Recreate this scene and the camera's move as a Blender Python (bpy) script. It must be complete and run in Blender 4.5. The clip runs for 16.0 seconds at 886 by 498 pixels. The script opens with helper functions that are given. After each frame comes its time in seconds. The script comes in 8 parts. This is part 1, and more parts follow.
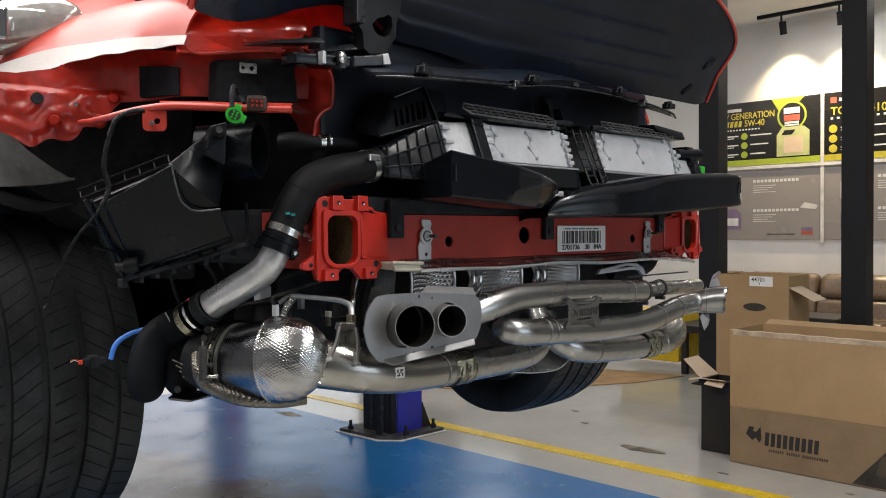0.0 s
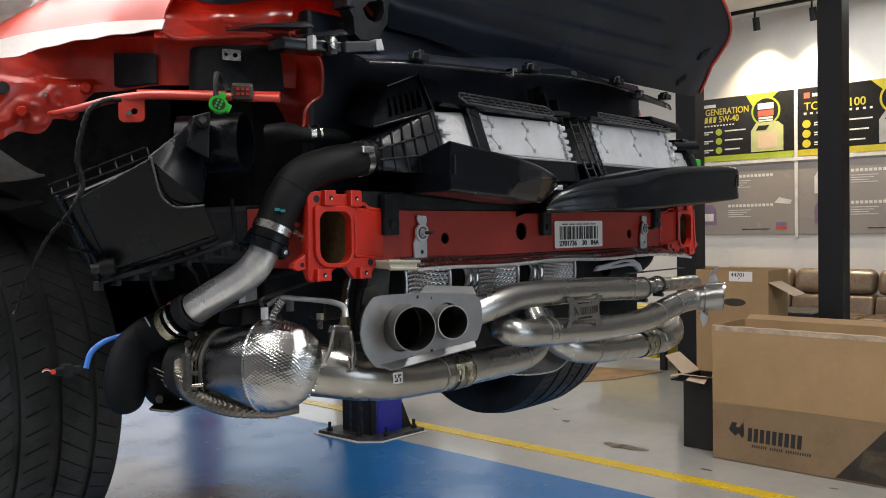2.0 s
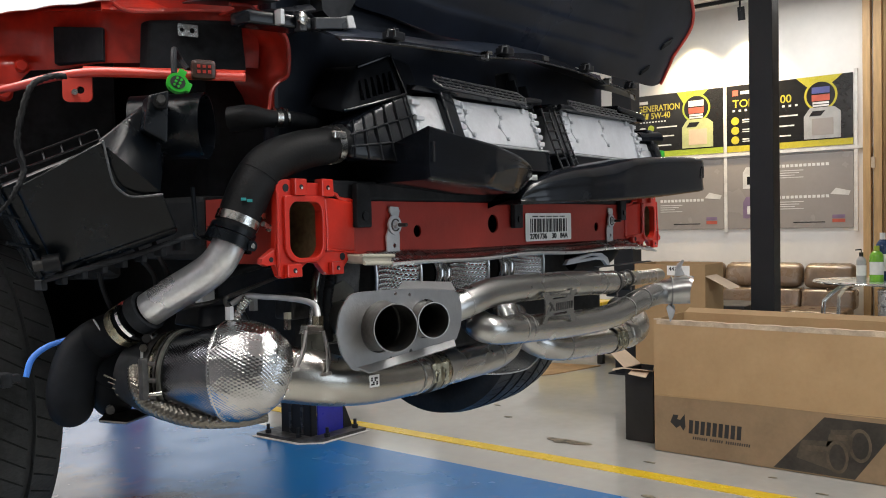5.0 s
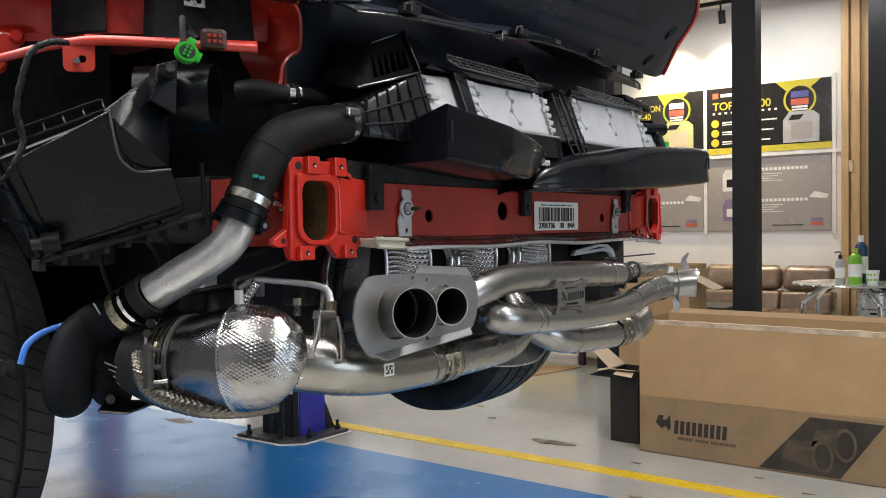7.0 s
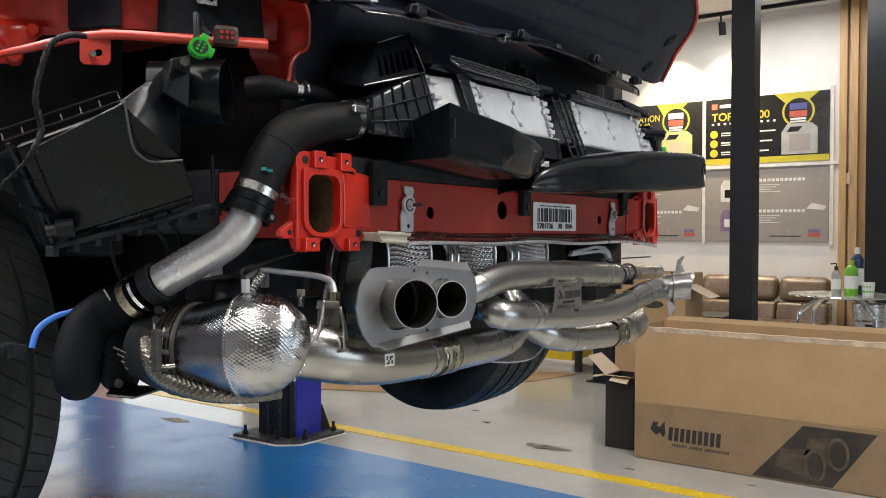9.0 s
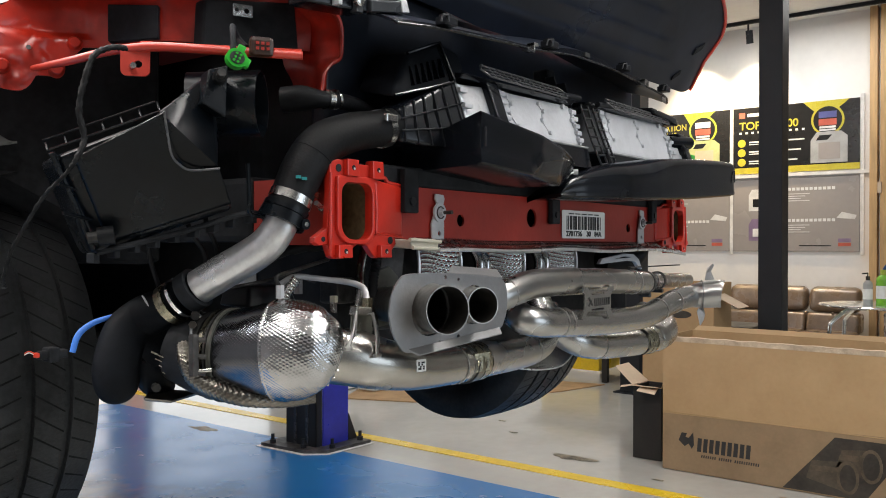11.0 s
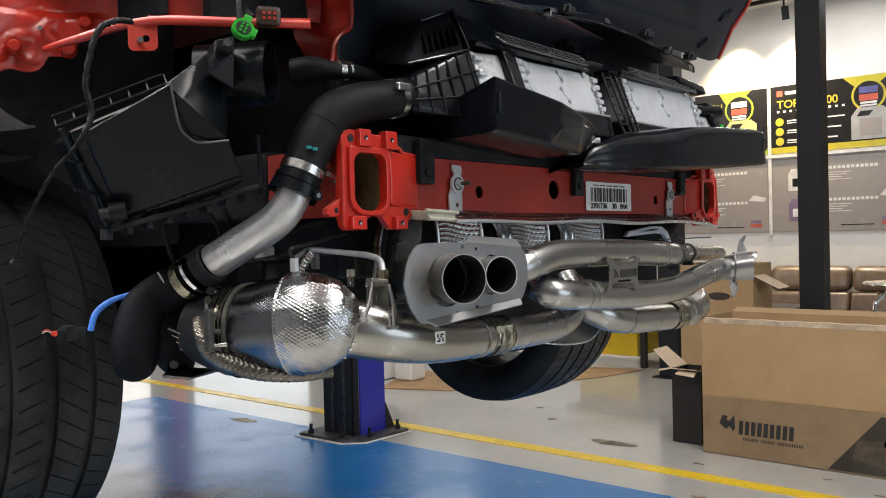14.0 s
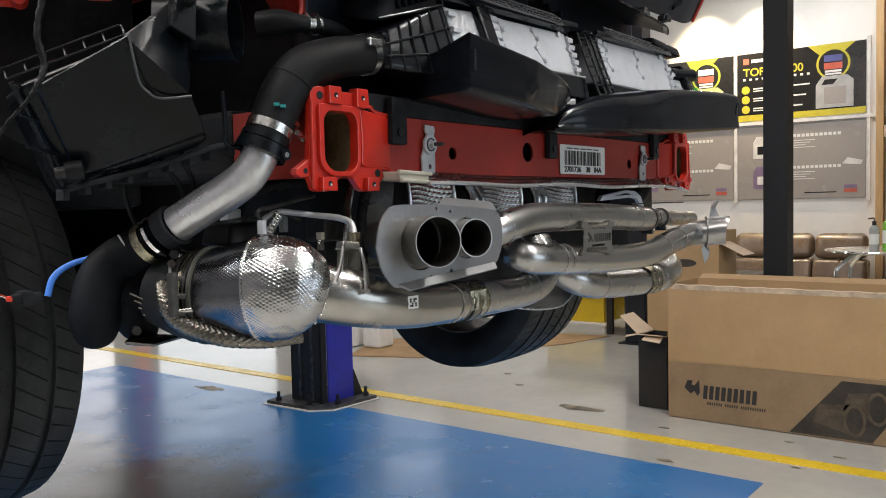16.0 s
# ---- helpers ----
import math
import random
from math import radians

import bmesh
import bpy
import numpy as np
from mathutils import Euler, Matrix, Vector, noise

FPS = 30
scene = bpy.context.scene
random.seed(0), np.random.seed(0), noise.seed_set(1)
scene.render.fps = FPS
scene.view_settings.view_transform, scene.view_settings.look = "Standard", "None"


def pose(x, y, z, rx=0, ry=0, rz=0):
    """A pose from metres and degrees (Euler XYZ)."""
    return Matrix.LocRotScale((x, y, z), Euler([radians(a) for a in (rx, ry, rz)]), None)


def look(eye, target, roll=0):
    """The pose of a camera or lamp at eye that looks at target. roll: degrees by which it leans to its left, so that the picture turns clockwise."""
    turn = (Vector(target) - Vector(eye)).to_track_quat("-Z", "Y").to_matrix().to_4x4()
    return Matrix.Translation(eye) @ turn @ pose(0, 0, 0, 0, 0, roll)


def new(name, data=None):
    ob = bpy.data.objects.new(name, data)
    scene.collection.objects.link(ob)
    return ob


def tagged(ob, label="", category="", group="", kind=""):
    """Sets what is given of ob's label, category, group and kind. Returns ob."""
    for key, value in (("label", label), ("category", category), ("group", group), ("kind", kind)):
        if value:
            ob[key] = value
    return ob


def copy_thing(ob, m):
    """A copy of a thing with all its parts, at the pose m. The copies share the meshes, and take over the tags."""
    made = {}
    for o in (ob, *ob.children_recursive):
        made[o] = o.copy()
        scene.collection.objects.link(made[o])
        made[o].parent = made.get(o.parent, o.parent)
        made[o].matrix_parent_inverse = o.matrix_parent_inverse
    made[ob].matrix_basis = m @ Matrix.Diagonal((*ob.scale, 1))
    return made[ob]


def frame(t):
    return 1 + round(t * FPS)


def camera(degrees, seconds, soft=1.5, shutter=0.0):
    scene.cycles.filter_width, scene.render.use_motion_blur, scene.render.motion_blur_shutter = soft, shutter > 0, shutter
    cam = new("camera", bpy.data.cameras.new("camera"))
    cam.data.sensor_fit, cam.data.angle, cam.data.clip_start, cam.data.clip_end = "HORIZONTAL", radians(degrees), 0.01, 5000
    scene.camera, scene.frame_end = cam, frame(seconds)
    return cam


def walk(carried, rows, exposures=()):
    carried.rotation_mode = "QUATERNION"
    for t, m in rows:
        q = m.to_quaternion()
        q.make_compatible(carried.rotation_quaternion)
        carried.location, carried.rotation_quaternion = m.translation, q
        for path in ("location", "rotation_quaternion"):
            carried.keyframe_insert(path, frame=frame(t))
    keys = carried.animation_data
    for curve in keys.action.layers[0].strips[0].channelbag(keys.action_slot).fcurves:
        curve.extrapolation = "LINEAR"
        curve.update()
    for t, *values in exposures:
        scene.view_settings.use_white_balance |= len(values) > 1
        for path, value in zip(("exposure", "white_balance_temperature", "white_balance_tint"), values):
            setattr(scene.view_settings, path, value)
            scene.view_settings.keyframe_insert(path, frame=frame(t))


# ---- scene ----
cam = camera(56.0, 16.0, soft=1.0)
PATH = [
    (0, (-1.481, -1.107, 1.498), (-0.046, 0.286, 1.455), -0.4),
    (0.5, (-1.475, -1.098, 1.499), (-0.021, 0.275, 1.453), -0.3),
    (1, (-1.466, -1.083, 1.495), (-0.011, 0.289, 1.452), -0.4),
    (1.5, (-1.457, -1.056, 1.497), (0.004, 0.309, 1.45), -0.5),
    (2, (-1.451, -1.021, 1.495), (0.027, 0.325, 1.447), -0.9),
    (2.5, (-1.429, -1.002, 1.505), (0.065, 0.327, 1.444), -1.2),
    (3, (-1.421, -0.988, 1.507), (0.1, 0.309, 1.441), -1.4),
    (3.5, (-1.434, -0.971, 1.502), (0.115, 0.294, 1.442), -1.4),
    (6, (-1.427, -0.863, 1.48), (0.178, 0.33, 1.423), -0.8),
    (6.5, (-1.425, -0.842, 1.473), (0.192, 0.333, 1.421), -0.7),
    (7, (-1.427, -0.828, 1.459), (0.192, 0.346, 1.407), -0.8),
    (7.5, (-1.427, -0.837, 1.444), (0.193, 0.333, 1.358), -0.8),
    (8, (-1.43, -0.839, 1.443), (0.2, 0.318, 1.354), -0.5),
    (8.5, (-1.445, -0.845, 1.443), (0.188, 0.308, 1.389), 0.0),
    (11, (-1.473, -0.845, 1.437), (0.113, 0.373, 1.426), 0.1),
    (11.5, (-1.475, -0.851, 1.438), (0.099, 0.383, 1.426), 0.0),
    (12, (-1.474, -0.853, 1.437), (0.091, 0.393, 1.427), -0.6),
    (12.5, (-1.473, -0.857, 1.436), (0.082, 0.402, 1.424), -1.0),
    (13, (-1.468, -0.86, 1.43), (0.08, 0.406, 1.422), -1.1),
    (13.5, (-1.458, -0.861, 1.426), (0.082, 0.415, 1.417), -1.3),
    (14, (-1.437, -0.853, 1.405), (0.094, 0.434, 1.375), -1.4),
    (14.5, (-1.424, -0.843, 1.395), (0.109, 0.438, 1.307), -1.5),
    (15, (-1.425, -0.842, 1.398), (0.123, 0.42, 1.291), -1.4),
    (15.5, (-1.421, -0.836, 1.398), (0.143, 0.406, 1.289), -1.3),
    (16, (-1.417, -0.825, 1.397), (0.16, 0.4, 1.288), -1.3),
]
walk(cam, [(t, look(eye, target, roll)) for t, eye, target, roll in PATH], [(0.0, -0.24), (3.0, -0.14), (6.0, 0.08), (12.5, 0.12), (16.0, 0.05)])

# ---- world and lights ----
world = bpy.data.worlds.new("world")
scene.world = world
world.use_nodes = True
world.node_tree.nodes["Background"].inputs[0].default_value = (0.75, 0.82, 0.95, 1)
world.node_tree.nodes["Background"].inputs[1].default_value = 0.12


def area_lamp(name, eye, target, sx, sy, watts, colour):
    data = bpy.data.lights.new(name, "AREA")
    data.shape, data.size, data.size_y, data.energy, data.color = "RECTANGLE", sx, sy, watts, colour
    ob = new(name, data)
    ob.matrix_world = look(eye, target)
    return ob


# added, unseen overhead lamps, placed where highlights and fill are wanted
for lx, ly, e in ((0.7, -1.4, 100), (-2.5, -1.3, 48), (0.3, -3.8, 60), (3.6, 1.6, 22), (-3.0, 2.4, 120), (5.6, 5.0, 50), (8.1, 1.5, 55), (0.6, 7.4, 40)):
    area_lamp("added_overhead", (lx, ly, 4.08), (lx, ly + 0.001, 0), 0.16, 2.4, e, (1.0, 0.97, 0.93))
# added broad lamp, unseen, whose reflection whitens the left wing
area_lamp("added_wing_fill", (-1.2, 1.6, 4.08), (-1.2, 1.601, 0), 2.4, 3.6, 165, (1.0, 0.97, 0.93))
# added cool fill from behind the camera, no source known there
area_lamp("added_rear_fill", (1.2, -6.3, 1.9), (0.2, 0, 1.3), 3.8, 2.8, 72, (0.78, 0.89, 1.0))
# daylight through far windows, inferred from glare on the floor
area_lamp("window_daylight", (5.95, 8.95, 1.25), (5.95, 0, 1.25), 2.0, 1.9, 15, (0.93, 0.97, 1.0))
area_lamp("window_daylight", (3.15, 8.95, 1.25), (3.15, 0, 1.25), 2.3, 1.9, 23, (1.0, 0.96, 0.92))
area_lamp("window_daylight", (9.15, 8.15, 3.1), (0, 8.15, 3.1), 1.3, 1.6, 9, (0.97, 1.0, 0.96))

# ---- materials ----


def mat(name, colour, rough=0.5, metal=0.0, vary=0.12, scale=8.0, bump=0.0, bump_scale=60.0, coat=0.0, rough_vary=0.08, second=None, spec=0.5, stretch=(1, 1, 1), coat_rough=0.06):
    """Principled surface with colour variation at two scales, uneven gloss and fine relief."""
    m = bpy.data.materials.new(name)
    m.use_nodes = True
    nt = m.node_tree
    bs = nt.nodes["Principled BSDF"]
    tc = nt.nodes.new("ShaderNodeTexCoord")
    mp = nt.nodes.new("ShaderNodeMapping")
    mp.inputs["Scale"].default_value = stretch
    nt.links.new(tc.outputs["Object"], mp.inputs["Vector"])
    n1 = nt.nodes.new("ShaderNodeTexNoise")
    n1.inputs["Scale"].default_value, n1.inputs["Detail"].default_value = scale, 5
    n2 = nt.nodes.new("ShaderNodeTexNoise")
    n2.inputs["Scale"].default_value, n2.inputs["Detail"].default_value = scale * 9, 3
    for n in (n1, n2):
        nt.links.new(mp.outputs[0], n.inputs["Vector"])
    add = nt.nodes.new("ShaderNodeMath")
    add.operation = "MULTIPLY_ADD"
    add.inputs[1].default_value = 0.35
    nt.links.new(n2.outputs["Fac"], add.inputs[0])
    nt.links.new(n1.outputs["Fac"], add.inputs[2])
    ramp = nt.nodes.new("ShaderNodeValToRGB")
    c = Vector(colour[:3])
    other = Vector(second[:3]) if second else c * (1 - vary * 2)
    ramp.color_ramp.elements[0].position, ramp.color_ramp.elements[1].position = 0.42, 0.86
    ramp.color_ramp.elements[0].color = (*(c * (1 + vary * 0.5)), 1)
    ramp.color_ramp.elements[1].color = (*other, 1)
    nt.links.new(add.outputs[0], ramp.inputs[0])
    nt.links.new(ramp.outputs[0], bs.inputs["Base Color"])
    rr = nt.nodes.new("ShaderNodeMapRange")
    rr.inputs[1].default_value, rr.inputs[2].default_value = 0.3, 0.75
    rr.inputs[3].default_value, rr.inputs[4].default_value = max(rough - rough_vary, 0.02), min(rough + rough_vary, 1)
    nt.links.new(n1.outputs["Fac"], rr.inputs[0])
    nt.links.new(rr.outputs[0], bs.inputs["Roughness"])
    bs.inputs["Metallic"].default_value = metal
    bs.inputs["Coat Weight"].default_value = coat
    bs.inputs["Coat Roughness"].default_value = coat_rough
    bs.inputs["Specular IOR Level"].default_value = spec
    if bump:
        n3 = nt.nodes.new("ShaderNodeTexNoise")
        n3.inputs["Scale"].default_value, n3.inputs["Detail"].default_value = bump_scale, 4
        nt.links.new(mp.outputs[0], n3.inputs["Vector"])
        bp = nt.nodes.new("ShaderNodeBump")
        bp.inputs["Strength"].default_value, bp.inputs["Distance"].default_value = bump, 0.004
        nt.links.new(n3.outputs["Fac"], bp.inputs["Height"])
        nt.links.new(bp.outputs[0], bs.inputs["Normal"])
    return m


M = dict(
    red=mat("red_paint", (0.60, 0.040, 0.020), 0.42, 0, 0.08, 5, 0.03, 90, 0.7, coat_rough=0.34),
    red_cast=mat("red_cast_paint", (0.50, 0.021, 0.010), 0.34, 0, 0.1, 8, 0.08, 140, 0.35),
    # darker copy of the foil: heat tint plus a dark reflection painted in
    foil_dark=mat("tinted_dim_shield", (0.17, 0.175, 0.19), 0.17, 1.0, 0.15, 12, 0.06, 110, 0, 0.07),
    red_beam=mat("red_beam_paint", (0.35, 0.029, 0.019), 0.42, 0, 0.12, 6, 0.08, 120),
    red_under=mat("red_underseal", (0.54, 0.026, 0.011), 0.34, 0, 0.32, 6, 0.16, 50, 0.2),
    rusty=mat("brown_primer", (0.24, 0.185, 0.10), 0.5, 0, 0.4, 14, 0.2, 90),
    black=mat("black_plastic", (0.015, 0.0165, 0.0205), 0.34, 0, 0.3, 12, 0.03, 260, spec=0.32),
    box_black=mat("moulded_black_plastic", (0.0044, 0.0064, 0.0092), 0.3, 0, 0.35, 10, 0.05, 240, spec=0.2),
    gloss=mat("smooth_black_plastic", (0.0065, 0.0080, 0.0115), 0.20, 0, 0.3, 7, 0.03, 30, spec=0.32),
    # black plastic with shade put into its colour, for barely lit parts
    soft_black=mat("shaded_black_plastic", (0.0085, 0.0100, 0.0130), 0.62, 0, 0.3, 9, 0.06, 120, spec=0.10),
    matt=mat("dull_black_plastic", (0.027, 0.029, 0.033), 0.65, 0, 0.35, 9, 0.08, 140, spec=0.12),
    bay=mat("bay_lining", (0.0130, 0.0180, 0.0300), 0.42, 0, 0.3, 6, 0.05, 90, spec=0.25),
    rubber=mat("rubber_hose", (0.0082, 0.0090, 0.0108), 0.55, 0, 0.4, 14, 0.12, 260, spec=0.2),
    tyre=mat("tyre_rubber", (0.024, 0.026, 0.028), 0.5, 0, 0.35, 11, 0.25, 160, spec=0.25),
    groove=mat("tread_groove", (0.013, 0.013, 0.014), 0.8, 0, 0.2, 20, spec=0.1),
    alu=mat("cast_aluminium", (0.80, 0.81, 0.83), 0.30, 0.8, 0.14, 16, 0.08, 180, 0, 0.1),
    alu_dull=mat("dull_aluminium", (0.62, 0.63, 0.65), 0.5, 0.6, 0.15, 10, 0.2, 150, 0, 0.1),
    titan=mat("brushed_titanium", (0.44, 0.436, 0.425), 0.28, 1.0, 0.08, 6, 0.03, 160, 0, 0.05),
    outlet=mat("dark_titanium", (0.36, 0.345, 0.32), 0.38, 1.0, 0.25, 14, 0.05, 160, 0, 0.06),
    weld=mat("weld_bead", (0.50, 0.495, 0.48), 0.4, 1.0, 0.3, 90, 0.3, 300),
    steel=mat("steel_pipe", (0.47, 0.455, 0.42), 0.25, 1.0, 0.1, 7, 0.03, 140, 0, 0.06),
    olive_plate=mat("dull_olive_plate", (0.15, 0.15, 0.13), 0.5, 0.3, 0.2, 12, 0.1, 150),
    grey_plate=mat("grey_steel_plate", (0.25, 0.25, 0.255), 0.42, 0.75, 0.1, 10, 0.1, 200),
    foil=mat("hammered_heat_shield", (0.48, 0.48, 0.48), 0.15, 1.0, 0.1, 12, 0.06, 110, 0, 0.06),
    foil_panel=mat("dimpled_heat_shield", (0.62, 0.62, 0.62), 0.13, 1.0, 0.2, 12, 0.06, 110, 0, 0.05),
    foil_lip=mat("crimped_shield_sheet", (0.66, 0.66, 0.66), 0.24, 1.0, 0.2, 14, 0.12, 140, 0, 0.1),
    foil_dull=mat("dull_lagging", (0.25, 0.23, 0.20), 0.30, 1.0, 0.25, 14, 0.1, 110, 0, 0.08),
    gold=mat("passivated_clamp", (0.42, 0.385, 0.28), 0.28, 1.0, 0.3, 30, 0.15, 160),
    zinc=mat("zinc_clamp", (0.68, 0.67, 0.64), 0.25, 1.0, 0.2, 25, 0.1, 200),
    dark_iron=mat("dark_casting", (0.07, 0.068, 0.066), 0.55, 0.4, 0.4, 14, 0.4, 120),
    cooler=mat("cooler_aluminium", (0.54, 0.555, 0.585), 0.5, 0.15, 0.08, 18, 0.12, 140, 0, 0.08),
    lattice=mat("grey_black_plastic", (0.085, 0.087, 0.092), 0.34, 0, 0.2, 20),
    rib_grey=mat("rib_black_plastic", (0.030, 0.032, 0.037), 0.28, 0, 0.2, 20),
    dark_wall=mat("grey_wall_paint", (0.24, 0.24, 0.25), 0.7, 0, 0.06, 1.5, 0.1, 60),
    lid_in=mat("lid_inner_plastic", (0.012, 0.0165, 0.029), 0.34, 0, 0.25, 5, 0.03, 180, spec=0.3),
    green=mat("green_connector", (0.025, 0.42, 0.03), 0.4, 0, 0.1, 30),
    ivory=mat("ivory_clip", (0.60, 0.565, 0.46), 0.45, 0, 0.1, 20),
    brown=mat("brown_connector", (0.035, 0.014, 0.009), 0.45, 0, 0.1, 30),
    blue_wire=mat("blue_sleeve", (0.07, 0.26, 0.88), 0.5, 0, 0.15, 40),
    red_plastic=mat("red_connector", (0.7, 0.05, 0.02), 0.4),
    teal=mat("teal_print", (0.02, 0.25, 0.26), 0.5),
    paper=mat("white_label", (0.82, 0.82, 0.80), 0.55, 0, 0.05, 20),
    ink=mat("black_print", (0.02, 0.02, 0.02), 0.6),
    tape=mat("masking_tape", (0.85, 0.80, 0.77), 0.7, 0, 0.03, 25, 0.15, 120),
    wall=mat("wall_paint", (0.80, 0.79, 0.77), 0.75, 0, 0.04, 1.5, 0.1, 90),
    ceiling=mat("ceiling_paint", (0.78, 0.78, 0.77), 0.8, 0, 0.04, 1.5),
    floor=mat("grey_epoxy", (0.46, 0.455, 0.42), 0.15, 0, 0.08, 1.2, 0.03, 12, 0.25, 0.05),
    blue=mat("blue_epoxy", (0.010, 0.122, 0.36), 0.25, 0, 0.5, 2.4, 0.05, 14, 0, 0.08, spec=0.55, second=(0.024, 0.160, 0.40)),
    yellow=mat("yellow_line_paint", (0.80, 0.56, 0.03), 0.3, 0, 0.1, 6, 0.02, 40),
    floor_patch=mat("worn_concrete_patch", (0.27, 0.235, 0.165), 0.5, 0, 0.4, 12, 0.3, 60),
    carton=mat("brown_cardboard", (0.365, 0.243, 0.122), 0.75, 0, 0.12, 4, 0.1, 80, second=(0.325, 0.212, 0.104)),
    carton_dark=mat("printed_cardboard", (0.26, 0.178, 0.10), 0.72, 0, 0.1, 5, 0.15, 80),
    carton_pale=mat("pale_cardboard", (0.62, 0.49, 0.36), 0.75, 0, 0.08, 5, 0.1, 80),
    print_dark=mat("carton_photo_print", (0.045, 0.037, 0.028), 0.6, 0, 0.3, 6),
    print_brown=mat("carton_photo_shade", (0.085, 0.066, 0.045), 0.6, 0, 0.3, 6),
    print_mid=mat("carton_photo_metal", (0.105, 0.08, 0.052), 0.6, 0, 0.3, 8),
    clear_tape=mat("packing_tape", (0.56, 0.45, 0.32), 0.2, 0, 0.2, 14),
    black_card=mat("black_card", (0.016, 0.015, 0.014), 0.5, 0, 0.2, 6),
    post=mat("dark_steel_paint", (0.010, 0.0115, 0.0145), 0.5, 0, 0.3, 6, 0.05, 60, second=(0.016, 0.0175, 0.021), spec=0.25),
    base_steel=mat("worn_base_steel", (0.085, 0.085, 0.088), 0.45, 0.3, 0.4, 18, 0.15, 80),
    lift_blue=mat("lift_blue_paint", (0.022, 0.03, 0.36), 0.34, 0, 0.15, 6, 0.08, 60),
    wood=mat("pale_wood", (0.62, 0.40, 0.19), 0.5, 0, 0.12, 5, 0.15, 60, stretch=(6, 6, 0.6)),
    leather=mat("dark_leather", (0.15, 0.10, 0.062), 0.30, 0, 0.2, 7, 0.3, 120, 0.4, coat_rough=0.3),
    chrome=mat("chrome", (0.85, 0.86, 0.87), 0.08, 1.0, 0.03, 20, 0, 60, 0, 0.03),
    panel_grey=mat("grey_display_board", (0.33, 0.305, 0.29), 0.25, 0, 0.05, 2),
    panel_black=mat("black_display_board", (0.018, 0.018, 0.018), 0.22, 0, 0.2, 2),
    lime=mat("lime_print", (0.40, 0.50, 0.05), 0.3),
    lime_pale=mat("pale_lime_print", (0.50, 0.54, 0.26), 0.3),
    yellow_print=mat("yellow_print", (0.58, 0.50, 0.05), 0.3),
    white_print=mat("white_print", (0.78, 0.78, 0.77), 0.35),
    blue_print=mat("blue_print", (0.10, 0.11, 0.30), 0.35),
    red_print=mat("red_print", (0.55, 0.12, 0.08), 0.35),
    purple_print=mat("purple_print", (0.24, 0.17, 0.28), 0.35),
    rail_white=mat("board_holder", (0.74, 0.73, 0.71), 0.4),
    bottle_green=mat("green_bottle", (0.20, 0.50, 0.04), 0.3),
    bottle_blue=mat("blue_bottle", (0.02, 0.05, 0.13), 0.3),
    bottle_grey=mat("grey_bottle", (0.42, 0.42, 0.42), 0.35),
    glass_green=mat("table_glass", (0.55, 0.62, 0.60), 0.05, 0, 0.02, 4, 0, 60, 0.3),
    lamp_lens=mat("clear_lamp_lens", (0.62, 0.64, 0.60), 0.06, 0.55, 0.3, 6, 0, 60, 0.8, 0.04),
    liner=mat("wheel_liner", (0.24, 0.255, 0.25), 0.42, 0, 0.3, 6, 0.08, 60),
    board=mat("floor_cardboard", (0.40, 0.25, 0.12), 0.75, 0, 0.15, 5),
)


def floor_patch(m, centre, size, colour, most, scale):
    """A soft-edged patch of another colour on a painted floor, broken up by noise."""
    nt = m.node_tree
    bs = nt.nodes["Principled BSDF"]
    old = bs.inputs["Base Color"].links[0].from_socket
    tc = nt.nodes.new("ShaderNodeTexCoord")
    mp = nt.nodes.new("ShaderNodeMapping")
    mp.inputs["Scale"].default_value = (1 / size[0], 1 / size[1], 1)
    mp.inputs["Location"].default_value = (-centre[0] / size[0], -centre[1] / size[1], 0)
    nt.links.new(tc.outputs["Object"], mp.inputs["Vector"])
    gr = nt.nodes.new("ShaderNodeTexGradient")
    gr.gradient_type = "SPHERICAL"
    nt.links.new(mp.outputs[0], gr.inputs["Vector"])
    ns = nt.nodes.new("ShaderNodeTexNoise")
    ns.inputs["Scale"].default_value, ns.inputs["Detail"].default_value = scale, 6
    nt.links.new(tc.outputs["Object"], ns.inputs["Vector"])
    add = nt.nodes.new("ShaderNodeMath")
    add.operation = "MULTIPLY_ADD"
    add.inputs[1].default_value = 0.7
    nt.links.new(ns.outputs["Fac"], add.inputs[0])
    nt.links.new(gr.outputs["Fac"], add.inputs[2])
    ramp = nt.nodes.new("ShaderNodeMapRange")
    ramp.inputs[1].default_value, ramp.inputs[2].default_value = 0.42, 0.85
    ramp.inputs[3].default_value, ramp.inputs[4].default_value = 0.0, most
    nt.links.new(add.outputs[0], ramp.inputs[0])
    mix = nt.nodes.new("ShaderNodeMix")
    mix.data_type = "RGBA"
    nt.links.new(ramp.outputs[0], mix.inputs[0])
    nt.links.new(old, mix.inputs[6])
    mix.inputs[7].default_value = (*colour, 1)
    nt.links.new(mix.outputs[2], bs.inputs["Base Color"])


# a pale mottled patch and a dark mottled patch in the middle of the bay
floor_patch(M["blue"], (0.85, 3.9), (0.6, 0.7), (0.30, 0.26, 0.22), 0.65, 9.0)
floor_patch(M["blue"], (0.78, 2.80), (0.95, 1.0), (0.020, 0.018, 0.016), 0.95, 4.0)


def emitter(name, colour, strength):
    m = bpy.data.materials.new(name)
    m.use_nodes = True
    bs = m.node_tree.nodes["Principled BSDF"]
    bs.inputs["Base Color"].default_value = (*colour, 1)
    bs.inputs["Emission Color"].default_value = (*colour, 1)
    bs.inputs["Emission Strength"].default_value = strength
    return m


